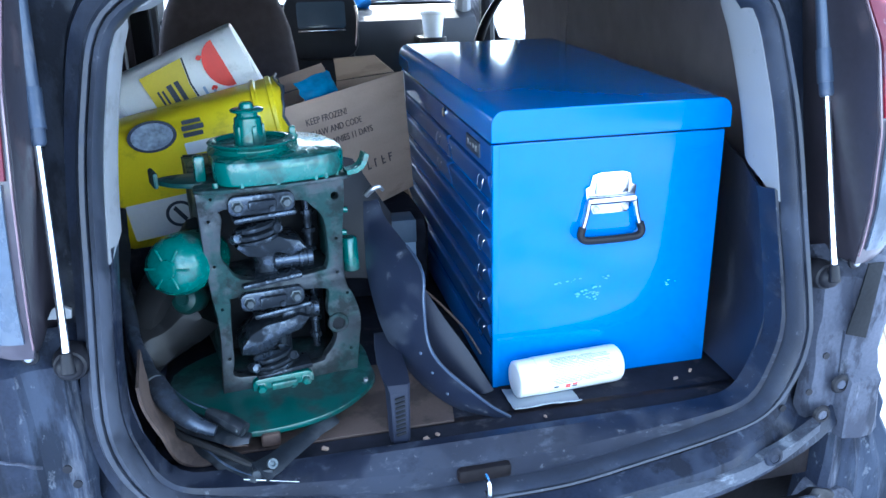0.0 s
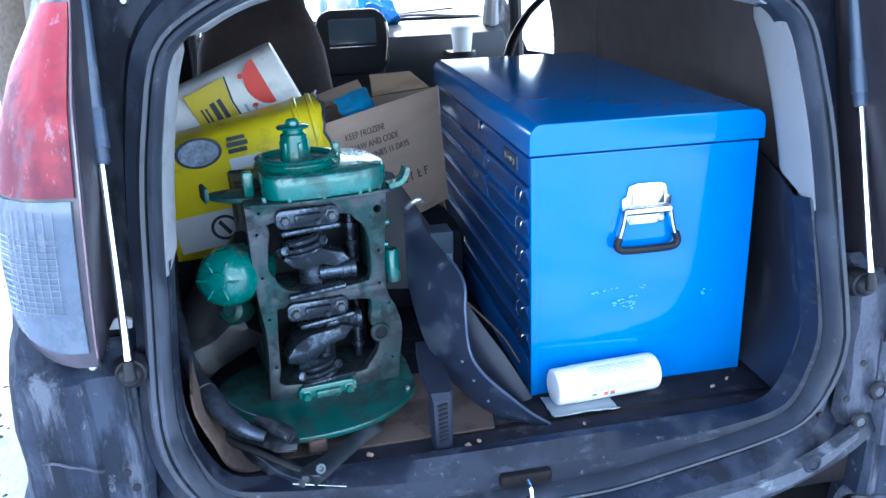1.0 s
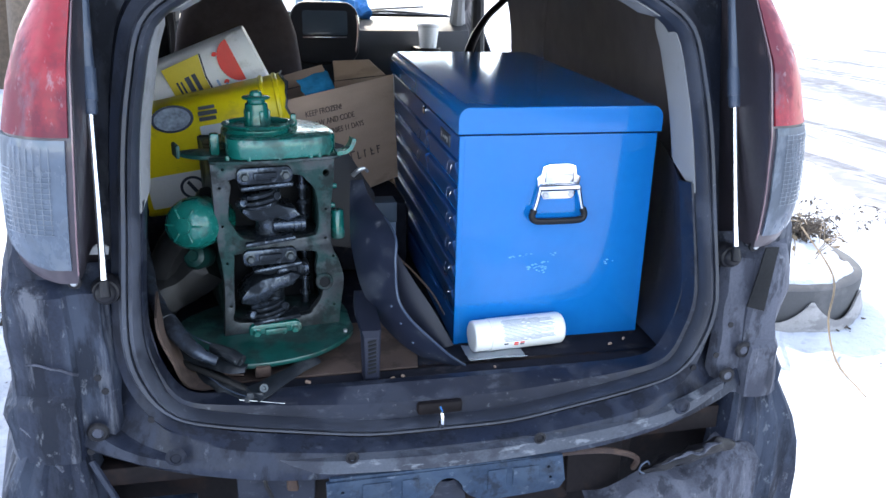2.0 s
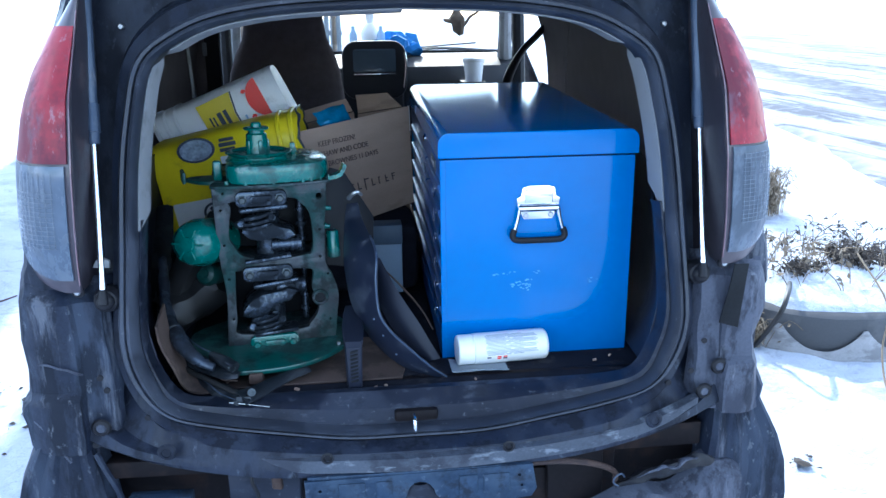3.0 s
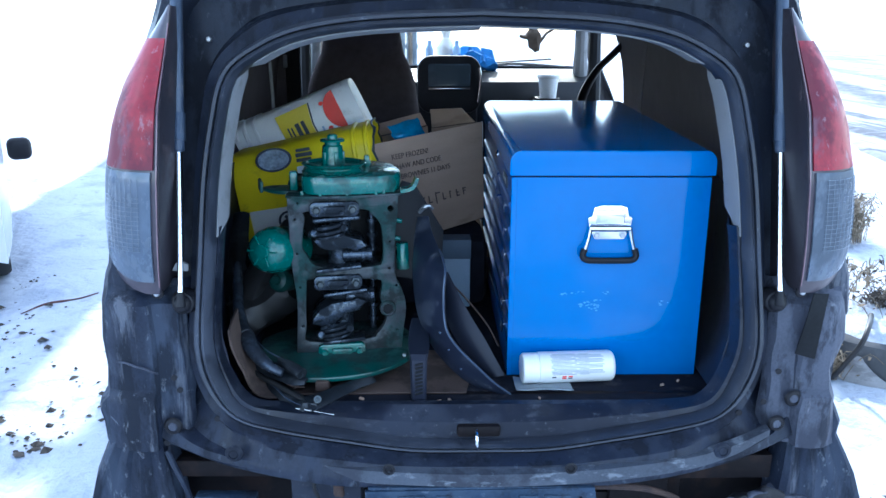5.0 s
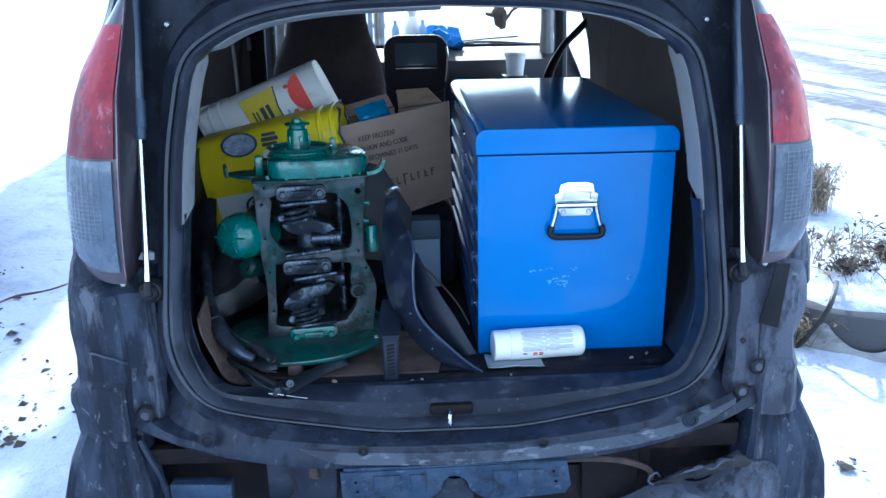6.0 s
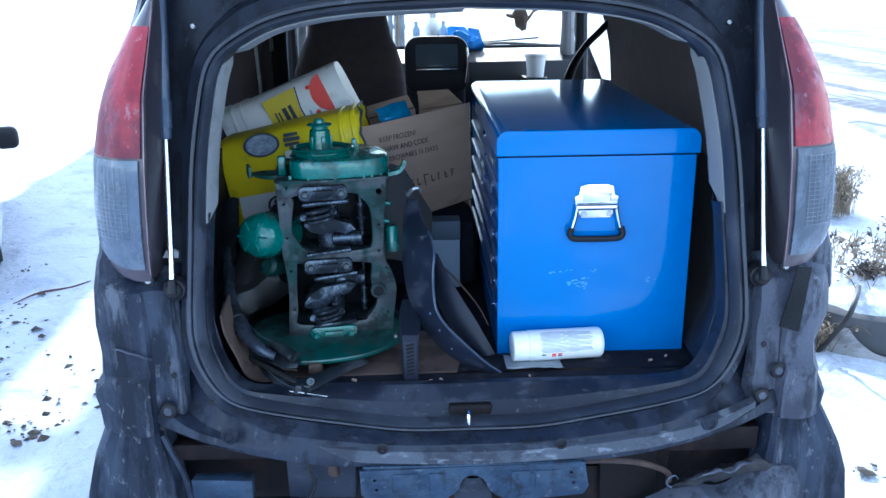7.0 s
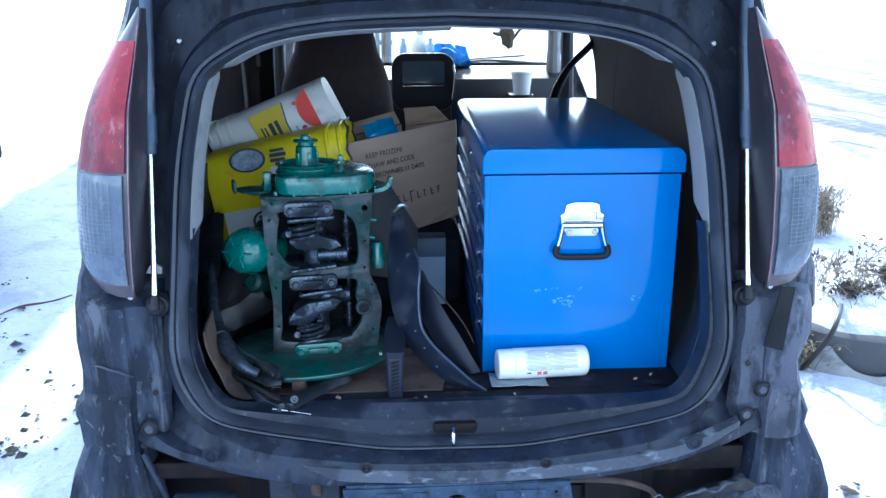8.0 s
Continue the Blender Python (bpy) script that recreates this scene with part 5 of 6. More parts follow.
bm = xf(flat([poly], .006, .001), pose(0, .0, .351))
part("gasket_plate", bm, M["iron"], eng, "thin steel gasket plate")
poly = rounded([(-.078, .05), (-.076, -.004), (-.04, -.022), (.03, -.022), (.085, -.012), (.112, .02), (.114, .09), (.09, .16), (0, .19), (-.07, .15)])
bm = xf(flat([poly], .040, .008), pose(0, .0, .374))
part("front_cover", bm, M["green"], eng, "green pressed timing cover with chipped paint")
for x, y in ((-.088, -.008), (-.05, -.024), (.005, -.026), (.065, -.022), (.082, -.018), (.102, -.004), (-.10, .06)):
    bm = bmesh.new()
    cyl(bm, (x, y, .353), (x, y, .362), .0045, seg=6)
    part("cover_bolt", bm, M["green"], eng)
bm = bmesh.new()
lathe(bm, [(.052, 0), (.068, .001), (.070, .003), (.060, .010), (.060, .012), (.070, .019), (.068, .021), (.060, .022), (.057, .016), (.03, .015)], 40, pose(-.018, .072, .388))
part("pulley", bm, M["green"], eng, "green V-belt pulley")
bm = bmesh.new()
lathe(bm, [(.026, 0), (.024, .01), (.023, .030), (.0215, .046), (.017, .049), (.017, .056), (.010, .057), (.010, .060)], 24, pose(-.020, .072, .398))
hub = part("hub", bm, M["green"], eng, "ribbed green pulley hub")
for a in range(5):
    part("hub_rib", boxm((.022, 0, .018), (.008, .010, .034), .003, pose(-.020, .072, .398, 0, 0, a * 72)), M["green"], hub)
bm = bmesh.new()
lathe(bm, [(.010, 0), (.026, .001), (.027, .004), (.024, .006), (.012, .007), (.011, .013), (.008, .016)], 24, pose(-.020, .072, .453))
part("hub_cap", bm, M["green"], eng)
bm = bmesh.new()
box(bm, (.055, .10, .405), (.012, .014, .028), .004)
box(bm, (.05, .11, .40), (.03, .02, .012), .004)
part("sensor_post", bm, M["green"], eng)
bm = bmesh.new()
box(bm, (-.105, .045, .375), (.018, .02, .042), .005)
part("cover_post", bm, M["green"], eng)
# mounting ears
bm = xf(flat([rounded([(-.170, .055), (-.164, .035), (-.140, .008), (-.105, .0), (-.10, .06), (-.14, .07)])], .008, .002), pose(0, .03, .352))
box(bm, (-.166, .075, .365), (.008, .045, .026), .004, pose(0, 0, 0, 0, 0, 8))
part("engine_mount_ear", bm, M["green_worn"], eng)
bm = bmesh.new()
b0 = [(.118, .0, .352), (.136, .004, .354), (.148, .010, .358), (.156, .014, .368), (.160, .016, .379)]
grid(bm, [[Vector(p) + Vector((0, dy, 0)) for p in b0] for dy in (-.013, .013)])
part("lifting_ear", solid(bm, .008), M["green"], eng)
# side fittings
for z, ln in ((.285, .010), (.245, .006), (.05, .010)):
    bm = bmesh.new()
    cyl(bm, (.10, .035, z), (.115 + ln, .03, z - .003), .007, .005, 10, .001)
    part("drain_fitting", bm, M["green"], eng)
bm = bmesh.new()
lathe(bm, [(.012, 0), (.014, .003), (.014, .058), (.012, .060), (.011, .055)], 16, axis_matrix((.125, .035, .232), (.128, .03, .10)))
part("side_pipe", bm, M["green"], eng)
# oil filter on the left
fl = thing("oil_filter", pose(-.134, .060, .222) @ pose(0, 0, 0, 80, 0, -28))
fl.parent = eng
bm = bmesh.new()
lathe(bm, [(.040, -.05), (.048, -.045), (.050, .030), (.0505, .036), (.0505, .042), (.049, .046), (.047, .062), (.041, .078), (.027, .088), (.016, .090), (.015, .095), (.010, .096)], 32)
part("canister", bm, M["green"], fl, "green-painted oil filter canister")
for a in range(6):
    bm = xf(boxm((.025, 0, .0885), (.022, .0045, .005), .0015), pose(0, 0, 0, 0, 0, a * 60))
    part("flute", bm, M["green"], fl)
bm = bmesh.new()
lathe(bm, [(.02, -.03), (.024, -.02), (.028, 0), (.028, .02), (.022, .03), (.012, .034), (.010, .040)], 24, pose(-.140, .14, .122, 70, 0, -30))
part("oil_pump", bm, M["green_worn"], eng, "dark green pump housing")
bm = bmesh.new()
tube(bm, [(-.11, .10, .25, .03), (-.15, .13, .20, .034), (-.20, .16, .12, .036), (-.24, .15, .03, .03)], .03, 12)
tube(bm, [(-.12, .15, .10, .045), (-.18, .16, .06, .05), (-.25, .14, .03, .05)], .03, 12)
part("dark_hose", wobble(bm, .010, 24), M["hose"], eng)
# rear plate under the block
poly = rounded([(-.155, -.07), (-.14, -.118), (-.05, -.140), (.05, -.122), (.125, -.060), (.140, .0), (.135, .12), (0, .2), (-.17, .12), (-.19, .03)])
bm = xf(flat([poly], .010, .002), pose(0, 0, -.006))
part("rear_plate", bm, M["green_shaded"], eng, "green bell-housing plate")
bm = bmesh.new()
lathe(bm, [(.125, -.044), (.13, -.04), (.13, -.012), (.12, -.010)], 40, pose(-.01, .07, 0))
part("flywheel", bm, M["arm"], eng, "dark flywheel under the plate")
bm = bmesh.new()
cyl(bm, (.118, -.052, -.002), (.118, -.052, .004), .004, seg=8)
part("plate_bolt", bm, M["bolt"], eng)

# ---- suspension arm on the carpet beside the engine ----
def strap(pts, th, sub=5, lift=0.0):
    """A flat bar along pts (x, y, z, width); its face looks up and to the rear."""
    c = curve_through(pts, sub)
    rows = []
    for i, p in enumerate(c):
        d = Vector(c[min(i + 1, len(c) - 1)][:3] - c[max(i - 1, 0)][:3]).normalized()
        w = d.cross(Vector((0, -.55, .83))).normalized()
        n = w.cross(d)
        rows.append([Vector(p[:3]) + w * (p[3] * (q - .5)) + n * (lift * (1 - (2 * q - 1) ** 2)) for q in (0, .25, .5, .75, 1)])
    bm = bmesh.new()
    grid(bm, rows)
    return solid(bm, th)


arm = thing("suspension_arm", pose(0, 0, .70), "greasy dark steel suspension arm with ball joint", "car part")
bm = strap([(-.560, .50, .13, .03), (-.548, .40, .10, .035), (-.525, .31, .055, .036), (-.48, .22, .022, .034), (-.42, .14, .010, .034), (-.37, .07, .008, .038), (-.335, .035, .010, .030)], .006, 5, .006)
part("lower_strap", wobble(bm, .003, 25), M["arm"], arm)
# pale tubes along the edges paint the gloss highlights of the steel
for pts in ([(-.578, .50, .142), (-.566, .40, .112), (-.543, .31, .068), (-.496, .22, .034), (-.434, .138, .018), (-.384, .066, .015), (-.345, .028, .016)],
            [(-.540, .33, .106), (-.503, .245, .070), (-.456, .182, .052), (-.409, .145, .046), (-.372, .115, .046)],
            [(-.470, .215, .082), (-.435, .175, .066), (-.395, .150, .058), (-.360, .118, .056)]):
    bm = bmesh.new()
    tube(bm, [(*q, r) for q, r in zip(pts, (.0006, .0016, .0012, .0019, .0010, .0017, .0008))], .002, 6, 5)
    part("arm_edge_glint", wobble(bm, .003, 25), M["strut"], arm, "pale strip on the arm edge, its gloss highlight put in the colour")
bm = strap([(-.585, .62, .26, .05), (-.578, .54, .19, .055), (-.566, .45, .135, .05), (-.545, .37, .09, .04), (-.52, .30, .05, .03)], .008, 5, .010)
part("spring_seat", wobble(bm, .006, 22), M["arm"], arm, "greasy pressed steel seat")
bm = bmesh.new()
tube(bm, [(-.548, .42, .185, .010), (-.536, .36, .150, .012), (-.522, .30, .118, .013), (-.504, .245, .100, .015), (-.486, .20, .092, .016), (-.472, .17, .086, .017), (-.455, .145, .076, .016), (-.436, .128, .064, .014), (-.415, .118, .053, .011), (-.395, .112, .046, .009)], .014, 14, 5)
part("control_tube", wobble(bm, .003, 22), M["arm_tube"], arm, "bare greasy steel tube of the arm")
bm = bmesh.new()
lathe(bm, [(.0155, -.005), (.018, -.003), (.018, .003), (.0155, .005)], 18, axis_matrix((-.486, .20, .092), (-.472, .17, .086)))
part("clamp_ring", bm, M["arm"], arm)
bm = bmesh.new()
lathe(bm, [(.014, -.040), (.019, -.037), (.020, -.01), (.017, -.006), (.017, .006), (.020, .010), (.019, .037), (.013, .041), (.008, .036)], 20, axis_matrix((-.495, .235, .062), (-.46, .18, .052)))
part("bush", wobble(bm, .002, 30), M["arm"], arm, "greasy rubber bush")
bm = strap([(-.53, .32, .09, .030), (-.495, .24, .056, .034), (-.45, .175, .040, .036), (-.405, .135, .036, .036), (-.37, .105, .036, .030), (-.345, .092, .036, .016)], .005, 5, .004)
part("upper_strap", wobble(bm, .003, 25), M["arm"], arm)
bm = bmesh.new()
tube(bm, [(-.405, .150, .056, .010), (-.375, .116, .056, .013), (-.352, .096, .050, .012)], .012, 10, 4)
part("link", wobble(bm, .002, 25), M["arm"], arm)
bm = bmesh.new()
lathe(bm, [(.007, 0), (.008, .004), (.008, .012), (.006, .014), (.004, .010), (.001, .010)], 18, axis_matrix((-.362, .104, .050), (-.350, .074, .052)))
part("bush_eye", bm, M["oily_bolt"], arm, "worn steel bush eye")
bm = strap([(-.335, .032, .010, .034), (-.31, .055, .012, .030), (-.275, .090, .014, .022), (-.24, .125, .014, .018), (-.215, .15, .012, .014)], .006, 4, .003)
box(bm, (-.330, .042, .012), (.030, .026, .014), .004)
part("bracket_end", wobble(bm, .002, 30), M["arm"], arm)
bm = bmesh.new()
lathe(bm, [(.008, 0), (.0085, .002), (.0075, .006), (.004, .006), (.003, .003), (.001, .003)], 14, axis_matrix((-.316, .040, .022), (-.312, .026, .030)))
part("eye_bolt", bm, M["oily_bolt"], arm)
bm = wobble(boxm((-.315, .118, .018), (.030, .022, .022), .004, pose(0, 0, 0, 0, 0, 0)), .003, 40)
part("spacer", bm, M["rust"], arm)
bm = bmesh.new()
tube(bm, [(-.545, .34, .11), (-.525, .26, .07), (-.47, .165, .032), (-.41, .11, .022), (-.365, .072, .016), (-.335, .045, .012)], .0055, 8)
part("brake_hose", bm, M["hose"], arm, "black brake hose")
bm = bmesh.new()
tube(bm, [(-.398, .155, .058), (-.376, .124, .040), (-.385, .105, .024), (-.35, .10, .02)], .0014, 6)
part("safety_wire", bm, M["rust"], arm)
bm = bmesh.new()
tube(bm, [(-.358, .036, .003, .0010), (-.332, .026, .004, .0011), (-.302, .017, .003, .0005), (-.280, .011, .002, .0008)], .0013, 6)
tagged(part("wire", xf(bm, pose(0.0, .0, .702)), M["bolt"]), "short bright steel wire lying on the sill", "wire")

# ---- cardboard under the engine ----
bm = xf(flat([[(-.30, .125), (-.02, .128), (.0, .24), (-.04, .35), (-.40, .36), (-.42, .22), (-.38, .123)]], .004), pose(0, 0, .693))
tagged(part("cardboard_sheet", bm, M["shaded_board"], smooth=0), "flat cardboard sheet under the engine", "cardboard")
bm = bmesh.new()
rows = []
edge_out = curve_through([(-.502, .085, .845), (-.501, .090, .812), (-.493, .095, .780), (-.476, .10, .737), (-.456, .102, .706), (-.428, .095, .698), (-.391, .098, .697)], 4)
edge_in = curve_through([(-.512, .20, .850), (-.508, .20, .800), (-.492, .20, .750), (-.466, .19, .716), (-.435, .16, .704), (-.41, .15, .700), (-.37, .15, .700)], 4)
for p, q in zip(edge_out, edge_in):
    rows.append([p + (q - p) * f + np.array((.010, -.004, .006)) * min(1, (p[2] - .697) * 20) for f in np.linspace(0, 1, 6)])
grid(bm, rows)
tagged(part("cardboard_flap", solid(bm, .004), M["shaded_board"]), "curled cardboard flap against the cargo side", "cardboard")

# ---- plastic wheel-arch moulding between engine and chest ----
EDGES = [((-.122, .36, 1.015), (-.098, .345, 1.020)), ((-.128, .325, .985), (-.090, .30, .995)), ((-.131, .30, .955), (-.066, .145, .968)), ((-.133, .275, .915), (-.068, .115, .918)), ((-.129, .24, .875), (-.067, .108, .870)),
         ((-.120, .205, .835), (-.060, .098, .838)), ((-.100, .175, .795), (-.038, .095, .805)), ((-.065, .155, .750), (.000, .098, .764)), ((-.015, .135, .712), (.038, .100, .726)), ((.045, .112, .698), (.070, .103, .701))]
c = curve_through([(*p, *q) for p, q in EDGES], 5)
rows = []
for e in c:
    p, q = Vector(e[:3]), Vector(e[3:])
    w = (q - p).length
    n = (q - p).cross(Vector((0, 0, 1))).normalized()
    rows.append([p.lerp(q, s) + n * (.25 * w * (s - s * s)) for s in np.linspace(0, 1, 10)])
bm = bmesh.new()
grid(bm, rows)
arch = tagged(part("wheel_arch_moulding", solid(bm, .004), M["fender"]), "curved dark grey plastic wheel-arch moulding, scuffed", "car part")
bm = bmesh.new()
tube(bm, [tuple(e[3:]) for e in c[8:]], .0022, 6, 0)
part("rolled_edge", bm, M["strut"], arch, "thin pale strip along the edge")
for k, f in ((26, .8), (31, .7), (36, .5)):
    q = Vector(rows[k][int(f * 9)])
    bm = bmesh.new()
    lathe(bm, [(.0025, 0), (.003, .001), (.0015, .002)], 8, axis_matrix(q, q + Vector((-.08, -.1, .02))))
    part("clip", bm, M["strut"], arch)
bm = bmesh.new()
tube(bm, [(-.118, .35, 1.028, .005), (-.107, .342, 1.040, .005), (-.096, .34, 1.044, .004), (-.088, .345, 1.036, .003)], .006, 8)
part("hook", bm, M["bolt"], arch, "pale bent clip")
# a second, darker blade of moulding lying behind the first
BACK = [((-.075, .30, .905), (-.055, .27, .912)), ((-.072, .27, .860), (-.030, .235, .868)), ((-.060, .24, .815), (-.006, .215, .828)), ((-.035, .215, .770), (.022, .20, .785)), ((.0, .20, .728), (.046, .19, .742)), ((.035, .19, .700), (.066, .185, .706))]
rows = []
for e in curve_through([(*p, *q) for p, q in BACK], 5):
    p, q = Vector(e[:3]), Vector(e[3:])
    rows.append([p.lerp(q, s) + Vector((-.3, -.9, .2)) * (.010 * math.sin(s * 3.14)) for s in np.linspace(0, 1, 7)])
bm = bmesh.new()
grid(bm, rows)
tagged(part("inner_moulding", solid(bm, .004), M["dark_trim"]), "dark plastic moulding blade lying behind the larger one", "car part")
bm = bmesh.new()
tube(bm, [(-.050, .30, .880, .002), (-.01, .27, .845, .0022), (.03, .245, .80, .002), (.055, .23, .755, .0016)], .002, 6)
tagged(part("thin_rod", bm, M["rust"]), "thin dark rod lying between moulding and chest", "rod")

# black panel leaning behind the engine
bm = xf(flat([[(-.06, -.12), (.05, -.14), (.062, -.02), (.0, .09), (-.03, .10), (-.065, .02)]], .006, .001), pose(-.125, .42, .985, 0, 0, 12) @ pose(0, 0, 0, 78, 0, 0))
tagged(part("black_panel", bm, M["black"]), "black plastic trim panel leaning behind the engine", "car part")

# black slotted bracket
br = thing("slotted_bracket", pose(-.118, .09, .6925), "black plastic bracket with a row of slots", "car part")
bm = bmesh.new()
rows = []
for z, y, w, d in ((0, .0, .026, .018), (.010, -.003, .031, .024), (.06, -.003, .033, .026), (.094, .0, .035, .028), (.104, .012, .040, .036), (.110, .045, .044, .040), (.120, .085, .040, .034), (.130, .125, .03, .02)):
    rows.append([(-w / 2, y, z), (-w / 2 + .004, y - d * .4, z), (w / 2 - .004, y - d * .45, z), (w / 2, y - d * .3, z), (w / 2, y + d * .5, z), (-w / 2, y + d * .5, z)])
vs = grid(bm, rows, closed=True)
bm.faces.new(vs[0])
bm.faces.new(vs[-1])
part("body", bm, M["dark_trim"], br)
# dark inserts whose colour carries the shade inside the slots
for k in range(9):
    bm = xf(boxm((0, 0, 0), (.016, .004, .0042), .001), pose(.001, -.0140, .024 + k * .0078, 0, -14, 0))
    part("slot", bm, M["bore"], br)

# small pale box between mouldings
carton = thing("carton", pose(-.028, .60, .725), "small pale blue carton standing behind the moulding", "box")
part("carton_body", boxm((0, 0, .065), (.076, .06, .13), .002), M["pale"], carton)
part("carton_lid", boxm((0, 0, .155), (.079, .063, .050), .002), M["carton_dark"], carton, "dark blue carton lid")


# ---- pails ----
def pail(label, m, mat, ribs, torn=False):
    """A rounded-square plastic pail, open at z = .36, base at z = 0."""
    p = thing("plastic_pail", m, label, "pail", "plastic pails")

    def section(w, d, z, n=36):
        out = []
        for k in range(n):
            a = 2 * math.pi * k / n
            ca, sa = math.cos(a), math.sin(a)
            out.append((w * math.copysign(abs(ca) ** .5, ca), d * math.copysign(abs(sa) ** .5, sa), z))
        return out

    bm = bmesh.new()
    prof = [(.120, .092, .002), (.127, .100, .0), (.130, .104, .008), (.146, .118, .29)]
    if ribs:
        prof += [(.147, .119, .295), (.1505, .1225, .298), (.1505, .1225, .304), (.147, .119, .307), (.148, .120, .325), (.1515, .1235, .328), (.1515, .1235, .335), (.148, .120, .338)]
    prof += [(.150, .122, .355), (.151, .123, .360), (.148, .120, .360)] if torn else [(.150, .122, .355), (.156, .128, .357), (.156, .128, .367), (.150, .122, .368)]
    prof += [(.146, .118, .355), (.126, .100, .012)]
    rings = [section(*q) for q in prof]
    if torn:                                        # ragged mouth, cut back where the side has split
        for ring_pts in rings[-5:-1]:
            for k, (x, y, z) in enumerate(ring_pts):
                ring_pts[k] = (x, y, z + .012 * noise.noise(Vector((k * 1.3, 2, 5))) + .006 * noise.noise(Vector((k * 3.7, 1, 2))) - .010)
    vs = grid(bm, rings, closed=True)
    bm.faces.new(list(reversed(vs[0])))
    bm.faces.new(vs[-1])
    part("body", bm, mat, p)
    if torn:
        bm = bmesh.new()
        tube(bm, rings[-4] + rings[-4][:1], .0032, 6, 0)
        part("torn_edge", wobble(bm, .004, 70), M["label_dark"], p, "ragged dark torn edge")
    return p


# z of the pail runs along its axis; y = -depth is the face towards the tailgate
def lay(cx, cy, cz, ang, flip):
    """Base centre and the angle of the axis above the level, towards +x (flip: towards -x)."""
    d = Vector((math.cos(radians(ang)), 0, math.sin(radians(ang)))) * (-1 if flip else 1)
    u = Vector((0, 1, 0))
    w = u.cross(d)
    return Matrix(((w.x, u.x, d.x, cx), (w.y, u.y, d.y, cy), (w.z, u.z, d.z, cz), (0, 0, 0, 1)))


def on_face(p, polys, mat, name, z, lift=.0012, label=""):
    """A label on the pail's front face; its plane follows the taper."""
    k = (.118 - .104) / .282
    bm = flat(polys, .0008)
    m = Matrix.Translation((0, -(.104 + k * 0) - lift, 0)) @ pose(0, 0, 0, math.degrees(math.atan(k)), 0, 0) @ UPRIGHT
    return part(name, xf(bm, m), mat, p, label, smooth=0)


yp = pail("yellow plastic pail lying on its side, torn rim", lay(-.590, .745, .978, 9.5, False) @ Matrix.Diagonal((1, 1, 1.075, 1)), M["yellow"], True, True)
wp = pail("white plastic pail with printed label lying on its side", lay(-.280, 1.045, 1.166, 25.5, True), M["white_plastic"], True)

# print on the yellow pail (x runs down, z to the right)
on_face(yp, [circle(.031, 28, -.104, .108, 1.42)], M["label_dark"], "label_ring", 0, .0012)
on_face(yp, [circle(.026, 28, -.104, .108, 1.45)], M["label_grey"], "label_picture", 0, .0022)
for x, z, w, h in ((-.118, .182, .008, .034), (-.106, .182, .010, .040), (-.093, .180, .009, .036)):
    on_face(yp, [round_rect(w, h, .002, 2, x, z)], M["label_dark"], "print_bar", 0)
on_face(yp, [round_rect(.024, .062, .003, 2, -.066, .190)], M["label_white"], "sticker", 0)
on_face(yp, [round_rect(.075, .125, .003, 2, .058, .085)], M["label_white"], "care_label", 0)
on_face(yp, [circle(.027, 24, .058, .115), circle(.021, 24, .058, .115)], M["label_dark"], "warning_ring", 0, .002)
on_face(yp, [[(.040, .110), (.046, .104), (.076, .120), (.070, .126)]], M["label_dark"], "warning_mark", 0, .002)
# print on the white pail (x runs up, z to the left)
on_face(wp, [[(-.118, .085), (-.06, .125), (.0, .142), (.06, .142), (.118, .130), (.120, .232), (-.120, .232)]], M["label_yellow"], "label_panel", 0)
on_face(wp, [[(-.118, .078), (-.06, .119), (.0, .136), (.06, .137), (.118, .125), (.118, .129), (.06, .141), (.0, .141), (-.06, .124), (-.118, .084)]], M["label_dark"], "label_edge", 0, .002)
bowl = [(.066 + .056 * math.cos(a), .050 + .046 * math.sin(a)) for a in np.linspace(0, math.pi, 16)]
on_face(wp, [bowl], M["label_red"], "bowl_picture", 0, .002, "red bowl picture")
for x, z in ((.026, .098), (.100, .094)):
    on_face(wp, [rounded([(x - .006, z), (x, z + .007), (x + .006, z), (x, z - .008)])], M["label_red"], "bowl_foot", 0, .002)
for x, z, w, h in ((.00, .100, .050, .006), (-.018, .111, .036, .005), (.018, .118, .044, .006), (-.045, .050, .018, .010)):
    on_face(wp, [round_rect(w, h, .002, 2, x, z)], M["label_blue"], "print_bar", 0, .002)
for x, z, w, h in ((.044, .166, .070, .011), (.040, .184, .078, .013), (.044, .202, .060, .005), (.044, .212, .066, .005)):
    on_face(wp, [round_rect(w, h, .001, 2, x, z)], M["label_dark"], "print_bar", 0, .002)
on_face(wp, [circle(.021, 20, -.045, .170)], M["label_grey"], "seal_picture", 0, .002)
bm = boxm((.02, -.122, .345), (.03, .02, .010), .003)
part("handle_lug", bm, M["white_plastic"], wp)

# ---- cardboard box ----
BW, BD, BH = .400, .215, .270
lean_back = radians(10)
yaw = radians(42)
bx_u = Vector((math.cos(yaw), math.sin(yaw), 0))
bx_n = Vector((math.sin(yaw) * math.cos(lean_back), -math.cos(yaw) * math.cos(lean_back), math.sin(lean_back)))
bx_v = bx_u.cross(-bx_n)
roll = radians(4.0)
bx_u, bx_v = bx_u * math.cos(roll) + bx_v * math.sin(roll), bx_v * math.cos(roll) - bx_u * math.sin(roll)
corner = Vector((.056, .920, 1.166))                 # top of the printed side's far edge
origin = corner - bx_u * BW - bx_v * BH
